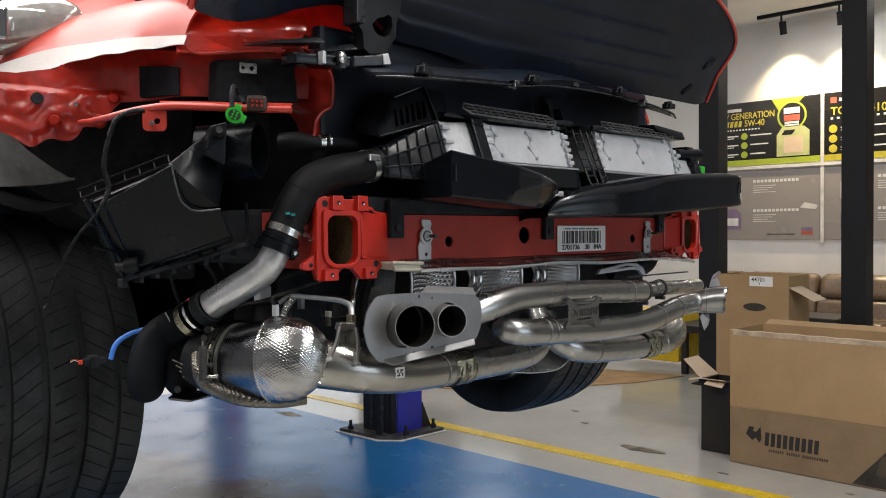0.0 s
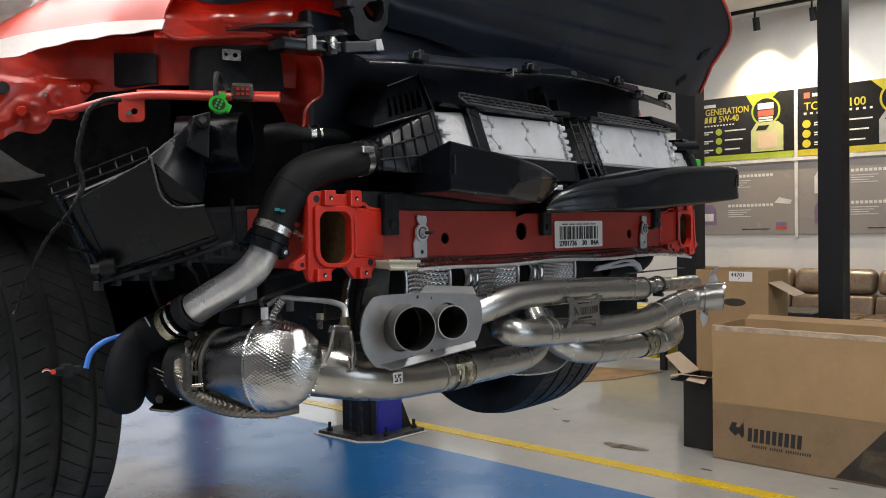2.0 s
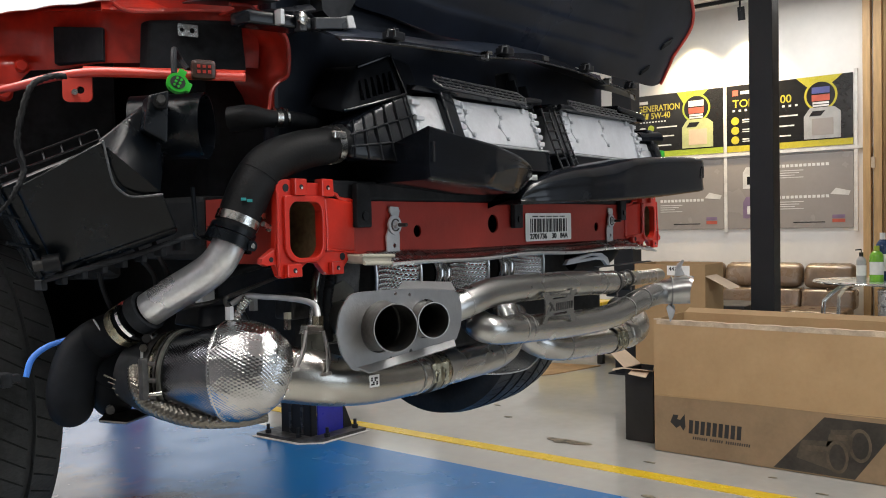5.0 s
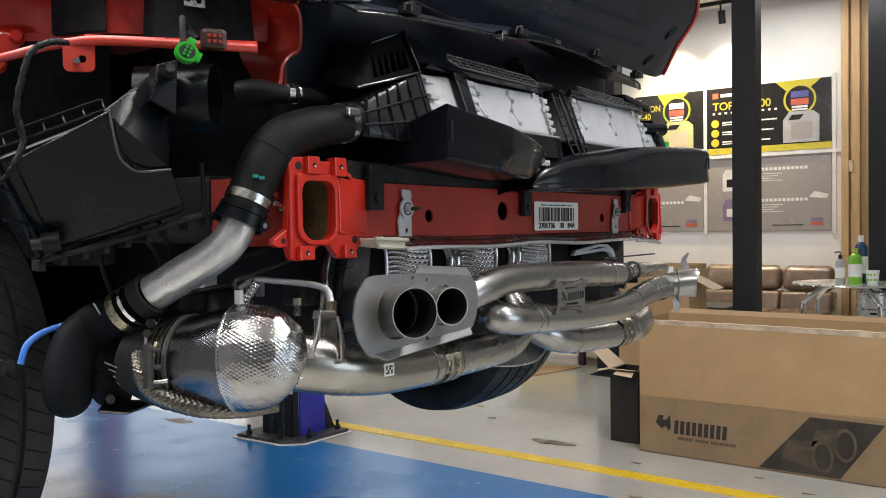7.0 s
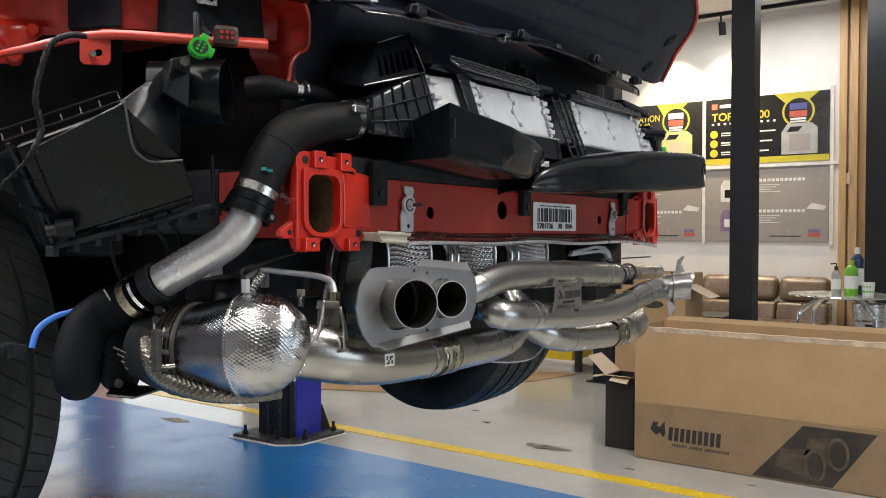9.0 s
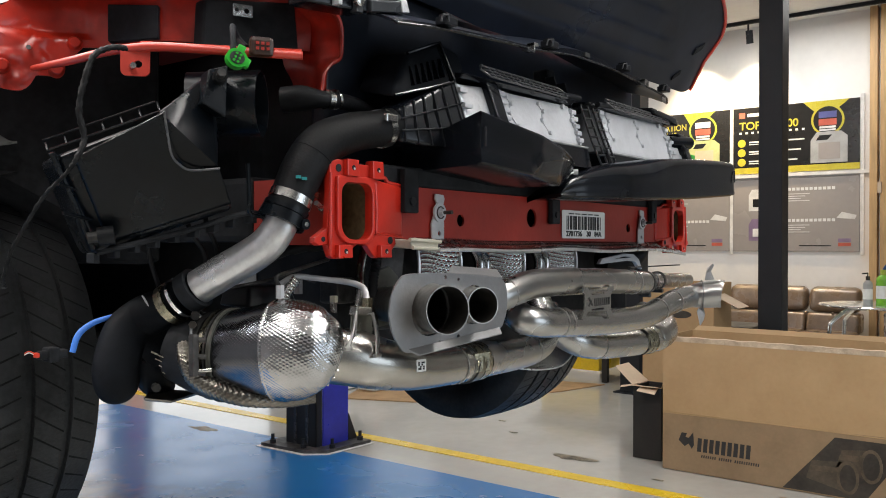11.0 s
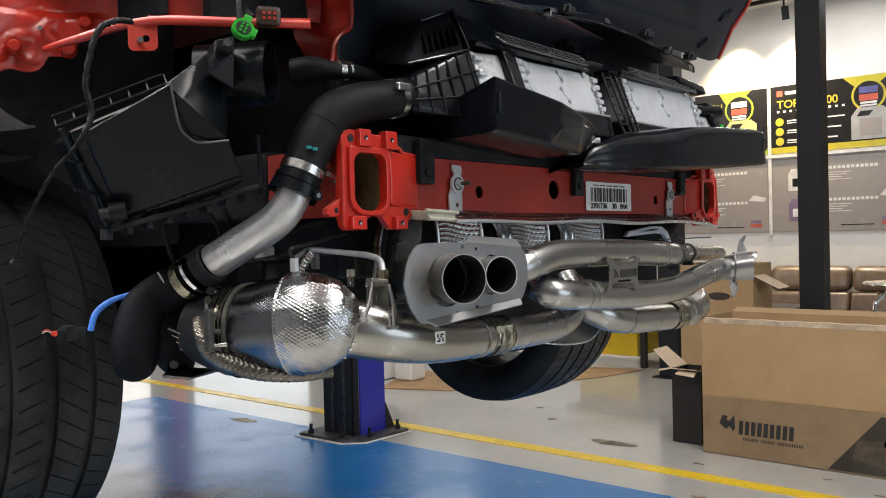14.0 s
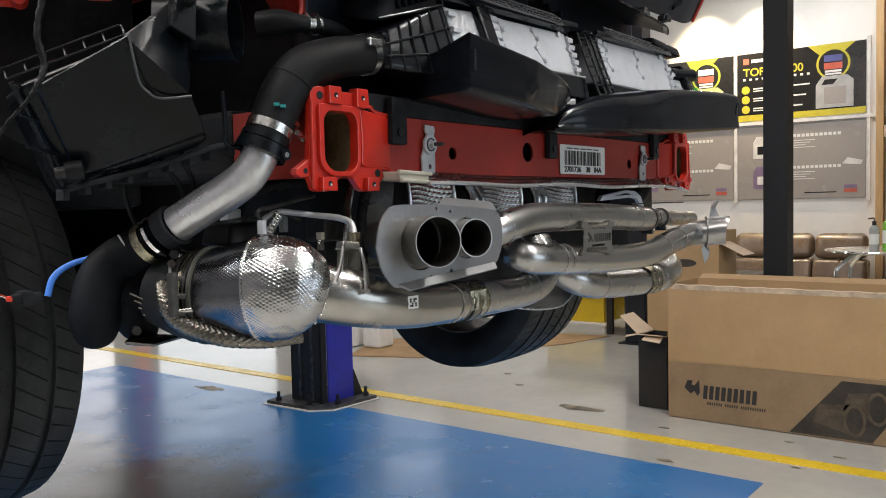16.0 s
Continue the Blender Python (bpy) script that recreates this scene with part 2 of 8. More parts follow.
M["bulb"] = emitter("spot_bulb", (1.0, 0.78, 0.45), 30)
M["tube"] = emitter("tube_diffuser", (1.0, 0.97, 0.92), 9)

# ---- mesh helpers ----


def thing(name, at, label, category, group="", kind=""):
    ob = new(name)
    ob.location = at
    ob.empty_display_size = 0.05
    return tagged(ob, label, category, group, kind)


def origin_of(ob):
    v = Vector()
    while ob:
        v += Vector(ob.location)
        ob = ob.parent
    return v


def part(name, bm, material, parent=None, label="", smooth=False):
    """Links a bmesh, built in world coordinates, as one mesh under a thing or a part."""
    me = bpy.data.meshes.new(name)
    bmesh.ops.recalc_face_normals(bm, faces=bm.faces[:])
    if parent:
        bmesh.ops.translate(bm, vec=-origin_of(parent), verts=bm.verts[:])
    for f in bm.faces:
        f.smooth = smooth
    bm.to_mesh(me)
    bm.free()
    if smooth:
        me.set_sharp_from_angle(angle=radians(42))
    me.materials.append(material)
    ob = new(name, me)
    ob.parent = parent
    return tagged(ob, label)


def single(name, bm, material, label, category, group="", kind="", smooth=False):
    """A thing that is one mesh, with its origin at its base."""
    vs = [v.co for v in bm.verts]
    base = Vector(((min(v.x for v in vs) + max(v.x for v in vs)) / 2, (min(v.y for v in vs) + max(v.y for v in vs)) / 2, min(v.z for v in vs)))
    bmesh.ops.translate(bm, vec=-base, verts=bm.verts[:])
    ob = part(name, bm, material, None, label, smooth)
    ob.location = base
    return tagged(ob, label, category, group, kind)


def merge(*bms):
    """All given bmeshes in one."""
    out = bms[0]
    for b in bms[1:]:
        me = bpy.data.meshes.new("tmp")
        b.to_mesh(me)
        b.free()
        out.from_mesh(me)
        bpy.data.meshes.remove(me)
    return out


def turned(bm, m):
    bmesh.ops.transform(bm, matrix=m, verts=bm.verts[:])
    return bm


def box(x0, x1, y0, y1, z0, z1, bevel=0.004, segments=2):
    bm = bmesh.new()
    bmesh.ops.create_cube(bm, size=1)
    for v in bm.verts:
        v.co = Vector(((x0 + x1) / 2 + v.co.x * (x1 - x0), (y0 + y1) / 2 + v.co.y * (y1 - y0), (z0 + z1) / 2 + v.co.z * (z1 - z0)))
    if bevel:
        bmesh.ops.bevel(bm, geom=bm.edges[:], offset=min(bevel, abs(x1 - x0) * 0.45, abs(y1 - y0) * 0.45, abs(z1 - z0) * 0.45), segments=segments, affect="EDGES", profile=0.6)
    return bm


def hexa(corners, bevel=0.006, segments=3):
    """A bevelled solid from eight corners: four below, then four above, both in the same turn."""
    bm = bmesh.new()
    v = [bm.verts.new(c) for c in corners]
    for q in ((3, 2, 1, 0), (4, 5, 6, 7), (0, 1, 5, 4), (1, 2, 6, 5), (2, 3, 7, 6), (3, 0, 4, 7)):
        bm.faces.new([v[i] for i in q])
    if bevel:
        bmesh.ops.bevel(bm, geom=bm.edges[:], offset=bevel, segments=segments, affect="EDGES", profile=0.6)
    return bm


def spline(points, steps=8):
    """A smooth line through the points (Catmull-Rom). A point may carry a radius as its fourth number."""
    p = [np.array(q, float) for q in points]
    p = [2 * p[0] - p[1], *p, 2 * p[-1] - p[-2]]
    out = []
    for a, b, c, d in zip(p, p[1:], p[2:], p[3:]):
        for k in range(steps):
            u = k / steps
            out.append(0.5 * (2 * b + (c - a) * u + (2 * a - 5 * b + 4 * c - d) * u * u + (3 * b - a - 3 * c + d) * u**3))
    return [*out, p[-2]]


def tube(points, radius=0.02, sides=24, steps=8, wall=0.0, caps=True, relief=None, smooth_line=True, flat=1.0):
    """A pipe along a line; wall makes it hollow with open ends; relief(ring, side) adds to the radius."""
    line = spline(points, steps) if smooth_line else [np.array(q, float) for q in points]
    bm = bmesh.new()
    ctr = [Vector(q[:3]) for q in line]
    rad = [float(q[3]) if len(q) > 3 else radius for q in line]
    t0 = (ctr[1] - ctr[0]).normalized()
    up = Vector((0, 0, 1)) if abs(t0.z) < 0.9 else Vector((0, 1, 0))
    nrm = t0.cross(up).normalized()

    def skin(off):
        nonlocal nrm
        n, rings = nrm.copy(), []
        for i, c in enumerate(ctr):
            t = (ctr[min(i + 1, len(ctr) - 1)] - ctr[max(i - 1, 0)]).normalized()
            n = (n - t * n.dot(t)).normalized()
            b = t.cross(n)
            ring = []
            for k in range(sides):
                a = 2 * math.pi * k / sides
                r = rad[i] + off + (relief(i, k) if relief else 0)
                ring.append(bm.verts.new(c + n * (math.cos(a) * r) + b * (math.sin(a) * r * flat)))
            rings.append(ring)
        for r0, r1 in zip(rings, rings[1:]):
            for k in range(sides):
                bm.faces.new((r0[k], r0[(k + 1) % sides], r1[(k + 1) % sides], r1[k]))
        return rings

    outer = skin(0.0)
    if wall:
        inner = skin(-wall)
        for a, b in ((outer[0], inner[0]), (outer[-1], inner[-1])):
            for k in range(sides):
                bm.faces.new((a[k], a[(k + 1) % sides], b[(k + 1) % sides], b[k]))
    elif caps:
        bm.faces.new(outer[0])
        bm.faces.new(outer[-1])
    return bm


def band(centre, axis, radius, width, thick=0.003, sides=32):
    """A ring round an axis: a hose clamp's strap."""
    c, a = Vector(centre), Vector(axis).normalized()
    pts = [(*(c - a * width / 2), radius + thick), (*(c + a * width / 2), radius + thick)]
    return tube(pts, sides=sides, wall=thick * 2, smooth_line=False)


def rod(a, b, radius, sides=12):
    return tube([a, b], radius, sides, smooth_line=False)


def sheet(outline, holes=(), thick=0.004, m=None, bevel=0.0):
    """A plate from an outline and holes in its own plane, thick along +z, laid by the matrix m."""
    bm = bmesh.new()
    for loop in (outline, *holes):
        vs = [bm.verts.new((x, y, 0)) for x, y in loop]
        for a, b in zip(vs, vs[1:] + vs[:1]):
            bm.edges.new((a, b))
    bmesh.ops.triangle_fill(bm, use_beauty=True, use_dissolve=False, edges=bm.edges[:])
    def within(p, loop):
        turn = False
        for (xa, ya), (xb, yb) in zip(loop, [*loop[1:], loop[0]]):
            if (ya > p.y) != (yb > p.y) and p.x < (xb - xa) * (p.y - ya) / (yb - ya) + xa:
                turn = not turn
        return turn

    filled = [f for f in bm.faces if any(within(f.calc_center_median(), h) for h in holes)]
    bmesh.ops.delete(bm, geom=filled, context="FACES_ONLY")
    back = bmesh.ops.extrude_face_region(bm, geom=bm.faces[:])
    bmesh.ops.translate(bm, vec=(0, 0, thick), verts=[g for g in back["geom"] if isinstance(g, bmesh.types.BMVert)])
    bmesh.ops.recalc_face_normals(bm, faces=bm.faces[:])
    if bevel:
        rim = [e for e in bm.edges if e.verts[0].co.z < 1e-6 and e.verts[1].co.z < 1e-6 and e.is_manifold and e.calc_face_angle() > 1.0]
        bmesh.ops.bevel(bm, geom=rim, offset=bevel, segments=2, affect="EDGES", profile=0.5)
    if m:
        turned(bm, m)
    return bm


def circle(x, y, r, n=20, ry=None):
    return [(x + r * math.cos(2 * math.pi * k / n), y + (ry or r) * math.sin(2 * math.pi * k / n)) for k in range(n)]


def rounded(x0, x1, y0, y1, r, n=5):
    out = []
    for cx, cy, a0 in ((x1 - r, y1 - r, 0), (x0 + r, y1 - r, 90), (x0 + r, y0 + r, 180), (x1 - r, y0 + r, 270)):
        out += [(cx + r * math.cos(radians(a0 + 90 * k / n)), cy + r * math.sin(radians(a0 + 90 * k / n))) for k in range(n + 1)]
    return out


# a plate drawn in x and z, standing across the car; its thickness goes forward from y
def across(y):
    return Matrix(((1, 0, 0, 0), (0, 0, 1, y), (0, 1, 0, 0), (0, 0, 0, 1)))


# a plate drawn in (-y, z), on a wall that faces the car
def on_wall(x):
    return Matrix(((0, 0, -1, x), (-1, 0, 0, 0), (0, 1, 0, 0), (0, 0, 0, 1)))


def lettering(name, text, size, m, material, parent, depth=0.0006):
    cu = bpy.data.curves.new(name, "FONT")
    cu.body, cu.size, cu.extrude, cu.align_x = text, size, depth, "LEFT"
    cu.offset = size * 0.014
    tmp = bpy.data.objects.new(name, cu)
    scene.collection.objects.link(tmp)
    bpy.context.view_layer.update()
    me = bpy.data.meshes.new_from_object(tmp.evaluated_get(bpy.context.evaluated_depsgraph_get()))
    bpy.data.objects.remove(tmp)
    bpy.data.curves.remove(cu)
    bm = bmesh.new()
    bm.from_mesh(me)
    bpy.data.meshes.remove(me)
    return part(name, turned(bm, m), material, parent)


def grid_surface(f, nu, nv, thick=0.0):
    """A curved sheet from f(u, v), u and v from 0 to 1, with a thickness along its normals."""
    bm = bmesh.new()
    vs = [[bm.verts.new(f(i / nu, j / nv)) for j in range(nv + 1)] for i in range(nu + 1)]
    for i in range(nu):
        for j in range(nv):
            bm.faces.new((vs[i][j], vs[i + 1][j], vs[i + 1][j + 1], vs[i][j + 1]))
    if thick:
        bm.normal_update()
        bmesh.ops.solidify(bm, geom=bm.faces[:], thickness=thick)
    return bm


# ---- structure ----
WX, CZ = 9.2, 4.17
X0, Y0, Y1 = -5.0, -6.5, 9.0


def structure(name, bm, material, label="", smooth=False):
    return tagged(part(name, bm, material, None, label, smooth), kind="structure")


structure("floor", box(X0 - 0.2, WX + 0.2, Y0 - 0.2, Y1 + 0.2, -0.2, 0, 0), M["floor"], "glossy light grey epoxy workshop floor")
structure("ceiling", box(X0 - 0.2, WX + 0.2, Y0 - 0.2, Y1 + 0.2, CZ, CZ + 0.2, 0), M["ceiling"], "white painted ceiling")
structure("wall_east", merge(box(WX, WX + 0.2, Y0, 7.5, 0, CZ, 0), box(WX, WX + 0.2, 8.8, Y1, 0, CZ, 0), box(WX, WX + 0.2, 7.5, 8.8, 0, 2.3, 0), box(WX, WX + 0.2, 7.5, 8.8, 3.9, CZ, 0)), M["wall"], "white wall behind the lounge")
# unseen closing wall, its grey chosen to dim reflections on the metal
structure("wall_west", box(X0 - 0.2, X0, Y0, Y1, 0, CZ, 0), M["dark_wall"], "unseen dark grey wall that keeps reflections dim")
structure("wall_north", merge(box(X0 - 0.2, 2.0, Y1, Y1 + 0.2, 0, CZ, 0), box(7.0, WX + 0.2, Y1, Y1 + 0.2, 0, CZ, 0), box(4.3, 4.9, Y1, Y1 + 0.2, 0.3, 2.2, 0), box(2.0, 7.0, Y1, Y1 + 0.2, 0, 0.3, 0), box(2.0, 7.0, Y1, Y1 + 0.2, 2.2, CZ, 0)), M["dark_wall"], "grey workshop wall with two low windows")
structure("pillar", box(4.60, 4.78, Y1 - 0.12, Y1 - 0.002, 0, 2.6, 0.01), M["red"], "red painted pillar between the windows")
# unseen wall, opened in its middle only for the added fill
structure("wall_south", merge(box(X0, -0.8, Y0 - 0.2, Y0, 0, CZ, 0), box(3.2, WX, Y0 - 0.2, Y0, 0, CZ, 0), box(-0.8, 3.2, Y0 - 0.2, Y0, 3.4, CZ, 0)), M["dark_wall"], "unseen wall with an added opening for fill light")

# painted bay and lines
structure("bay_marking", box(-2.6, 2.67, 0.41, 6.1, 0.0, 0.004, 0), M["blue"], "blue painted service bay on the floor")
structure("line_marking", box(3.05, 3.165, -6, 8.8, 0.0, 0.004, 0), M["yellow"], "yellow painted floor line")

# ---- the car ----
car = thing("car", (0, 1.6, 0.86), "red sports car on a lift, rear bumper removed, exhaust exposed", "car")

# wheels
XT, YT, ZT, RT, WT = 0.868, 0.80, 1.20, 0.342, 0.335


def tyre_mesh():
    """A tyre round the x axis at the origin, with grooves cut into its tread."""
    bm = bmesh.new()
    half = WT / 2
    prof = []
    grooves = (-0.098, -0.035, 0.035, 0.098)
    xs = []
    for g in grooves:
        xs += [(g - 0.0075, 0), (g - 0.006, 0.008), (g + 0.006, 0.008), (g + 0.0075, 0)]
    prof += [(-half * 0.80, 0.225), (-half * 0.93, 0.25), (-half, 0.285), (-half * 0.985, 0.315), (-half * 0.93, 0.331)]
    for x, d in xs:
        prof.append((x, RT - 0.008 * (abs(x) / half) ** 3 - d))
    prof += [(-x, r) for x, r in reversed(prof[:5])]
    n = 96
    rings = [[bm.verts.new((x, r * math.cos(2 * math.pi * k / n), r * math.sin(2 * math.pi * k / n))) for x, r in prof] for k in range(n)]
    for k in range(n):
        a, b = rings[k], rings[(k + 1) % n]
        for i in range(len(prof) - 1):
            bm.faces.new((a[i], a[i + 1], b[i + 1], b[i]))
    return bm


def sipe_mesh(side):
    """The slanting cuts of the tread, dark slots laid on the ribs."""
    bm = bmesh.new()
    for k in range(64):
        a = 2 * math.pi * k / 64
        for x0, x1, lean in ((0.107, 0.148, 0.12), (0.041, 0.092, 0.20), (-0.020, 0.020, 0.08), (-0.092, -0.041, -0.20), (-0.148, -0.107, -0.12)):
            vs = []
            for x, d in ((x0, 0), (x1, lean), (x1, lean + 0.022), (x0, 0.016)):
                r = float(np.interp(abs(x), (0.0, 0.035, 0.098, 0.1055, 0.1558), (RT, RT, RT - 0.0016, RT - 0.002, 0.331))) + 0.0007
                vs.append(bm.verts.new((x * side, r * math.cos(a + d * 0.5), r * math.sin(a + d * 0.5))))
            bm.faces.new(vs)
    return bm


def wheel(x, y, side):
    at = Matrix.Translation((x, y, ZT))
    t = part("wheel", turned(tyre_mesh(), at), M["tyre"], car, "black low-profile tyre hanging free", True)
    tagged(part("tread", turned(sipe_mesh(side), at), M["groove"], t), kind="stuff")
    rim = bmesh.new()
    bmesh.ops.create_cone(rim, cap_ends=False, segments=48, radius1=0.232, radius2=0.232, depth=WT * 0.8, matrix=Matrix.Rotation(radians(90), 4, "Y"))
    bmesh.ops.solidify(rim, geom=rim.faces[:], thickness=0.012)
    part("rim", turned(rim, at), M["dark_iron"], t, "dark alloy rim", True)
    for k in range(5):
        sp = turned(box(side * 0.06 - 0.02, side * 0.06 + 0.02, -0.028, 0.028, 0.03, 0.225, 0.008), at @ Matrix.Rotation(radians(72 * k), 4, "X"))
        part("spoke", sp, M["dark_iron"], t)
    disc = bmesh.new()
    bmesh.ops.create_cone(disc, cap_ends=True, segments=40, radius1=0.19, radius2=0.19, depth=0.03, matrix=at @ Matrix.Rotation(radians(90), 4, "Y"))
    part("brake_disc", disc, M["dark_iron"], t)


for wx, side in ((-XT, -1), (XT, 1)):
    wheel(wx, YT, side)
    wheel(wx * 0.95, YT + 2.45, side)

# body shell: sections along the car, open at the rear


def hull(u, v):
    """u along the car from the rear cut to the nose, v round from the left sill over the roof to the right sill."""
    y = 0.36 + 3.95 * u
    s = 2 * v - 1
    wide = 0.99 - 0.10 * u - 0.12 * max(0, u - 0.75) * 4
    cabin = math.exp(-(((u - 0.38) / 0.2) ** 2))
    belt = 1.90 - 0.10 * u - 0.1 * max(0, u - 0.8) * 5
    top = belt + 0.42 * cabin + 0.05
    a = abs(s)
    if a > 0.62:
        k = (a - 0.62) / 0.38
        x, z = wide * (1 - 0.05 * k * k), belt - 0.06 - (belt - 0.06 - 1.12) * k
    elif a > 0.42:
        k = (a - 0.42) / 0.20
        x, z = wide * (0.70 + 0.30 * math.sin(k * math.pi / 2)), belt + 0.02 - 0.08 * (1 - math.cos(k * math.pi / 2))
    else:
        k = a / 0.42
        x, z = wide * 0.70 * k, belt + 0.02 + (top - belt) * (1 - k**2.6)
    return (math.copysign(x, s), y, z)


def shell():
    bm = grid_surface(hull, 44, 60, 0.012)
    # wheel arches
    kill = [f for f in bm.faces if abs(f.calc_center_median().x) > 0.6 and any((f.calc_center_median().y - wy) ** 2 + (f.calc_center_median().z - ZT) ** 2 < 0.41**2 for wy in (YT, YT + 2.45))]
    kill += [f for f in bm.faces if f.calc_center_median().y < 1.0 and (abs(f.calc_center_median().x) > 0.70 or f.calc_center_median().z < 1.85)]
    bmesh.ops.delete(bm, geom=list(set(kill)), context="FACES")
    return bm


part("body_shell", shell(), M["red"], car, "red painted body", True)
# added out of view to keep overhead light off the recess
part("deck_shade", grid_surface(lambda u, v: (-0.74 + 1.48 * u, 0.13 + 0.30 * v, 1.968 + 0.02 * math.sin(u * math.pi) - 0.012 * v), 20, 6, 0.006), M["red"], car, "unseen red panel ahead of the lid that shades the bay", True)
# added dark sheet, keeps red bounce light out of the bay
part("deck_bounce_stop", grid_surface(lambda u, v: (-0.74 + 1.48 * u, 0.13 + 0.30 * v, 1.958 + 0.02 * math.sin(u * math.pi) - 0.012 * v), 20, 6, 0.004), M["bay"], car, "added dark sheet that stops red bounce into the bay", True)
part("floor_pan", box(-0.72, 0.72, 1.3, 4.2, 1.06, 1.12, 0.02), M["matt"], car)
part("engine_cover", box(-0.50, 0.50, 0.34, 1.25, 1.22, 1.80, 0.03), M["matt"], car, "dark engine and covers")
part("subframe", box(-0.60, 0.60, 0.36, 1.2, 1.20, 1.26, 0.02), M["dark_iron"], car, "dark rear subframe")
part("bulkhead", box(-0.74, 0.74, 1.25, 1.32, 1.1, 1.95, 0.01), M["matt"], car)
for s in (-1, 1):
    part("inner_arch", hexa([(s * 0.60, 0.46, 1.40), (s * 0.66, 0.62, 1.40), (s * 0.66, 1.25, 1.40), (s * 0.60, 1.25, 1.40), (s * 0.60, 0.46, 1.90), (s * 0.98, 0.72, 1.66), (s * 0.98, 1.25, 1.70), (s * 0.60, 1.25, 1.90)], 0.01), M["matt"], car, "black wheel-arch liner")
    part("axle_shaft", rod((s * 0.3, YT, 1.22), (s * 0.75, YT, ZT), 0.02), M["dark_iron"], car)
    part("damper", rod((s * 0.66, 0.72, 1.15), (s * 0.60, 0.8, 1.7), 0.03), M["dark_iron"], car)

# left quarter: tail panel behind the bumper, outer wing, tape
PLAN = ((0.575, 0.105), (0.63, 0.135), (0.69, 0.18), (0.735, 0.215), (0.757, 0.24), (0.765, 0.285), (0.776, 0.33), (0.82, 0.385), (0.88, 0.412), (0.94, 0.425), (1.0, 0.45), (1.06, 0.50))


def tail_panel(s):
    """The stamped red tail panel of one side, stepping back behind the wing."""
    line = spline([(x, y, 0) for x, y in PLAN], 10)

    def f(u, v):
        q = line[min(int(u * (len(line) - 1) + 0.5), len(line) - 1)]
        x, y = q[0], q[1]
        low = 1.735 if x < 0.80 else 1.735 - 0.045 * min(1, (x - 0.80) / 0.03)
        if x > 0.855:
            k = (x - 0.855) / 0.15
            low -= 0.034 * math.sin(min(1.0, k) * math.pi) ** 0.6 + 0.007 * math.sin(k * 14) - 0.02 * max(0, k - 0.8)
        top = 1.84 - 0.05 * min(1.0, max(0.0, (x - 0.845) / 0.045)) - 0.012 * min(1.0, max(0.0, (x - 0.90) / 0.05))
        z = low + (top - low) * v
        bulge = noise.noise(Vector((x * 38, z * 40, 3.1)))
        if x > 0.79 and z < 1.745:
            y -= 0.010 * max(0.0, bulge + 0.1) + 0.006 * max(0.0, math.sin(x * 95)) * max(0.0, (1.735 - z) / 0.07)
        elif x > 0.79:
            y += 0.010 * min(1, (z - 1.745) / 0.012) + 0.003 * bulge
        else:
            y += 0.002 * bulge
        return (s * x, y, z)
    return grid_surface(f, len(line) - 1, 44, 0.004)


TAPE = ((0.765, 0.193, 1.815, 0.018), (0.826, 0.25, 1.804, 0.025), (0.856, 0.36, 1.804, 0.029), (0.890, 0.47, 1.793, 0.040), (0.932, 0.58, 1.776, 0.042), (0.965, 0.70, 1.772, 0.036), (0.985, 0.85, 1.77, 0.036), (0.995, 1.08, 1.772, 0.036))


def wing_edge(u):
    line = spline([(x, y, z, h) for x, y, z, h in TAPE], 8)
    k = min(u, 1) * (len(line) - 1)
    i = min(int(k), len(line) - 2)
    return line[i] + (line[i + 1] - line[i]) * (k - i)


def outer_wing(s):
    def f(u, v):
        x, y, z, h = wing_edge(u)
        rise, inward = 0.115 + 0.07 * u, 0.15 + 0.06 * u
        return (s * (x + 0.006 * math.sin(v * math.pi) - inward * v ** 1.5) - s * 0.004, y + 0.006 + 0.03 * v * v + 0.02 * v, z + 0.004 + rise * math.sin(v * 1.45))
    return grid_surface(f, 48, 20, 0.006)


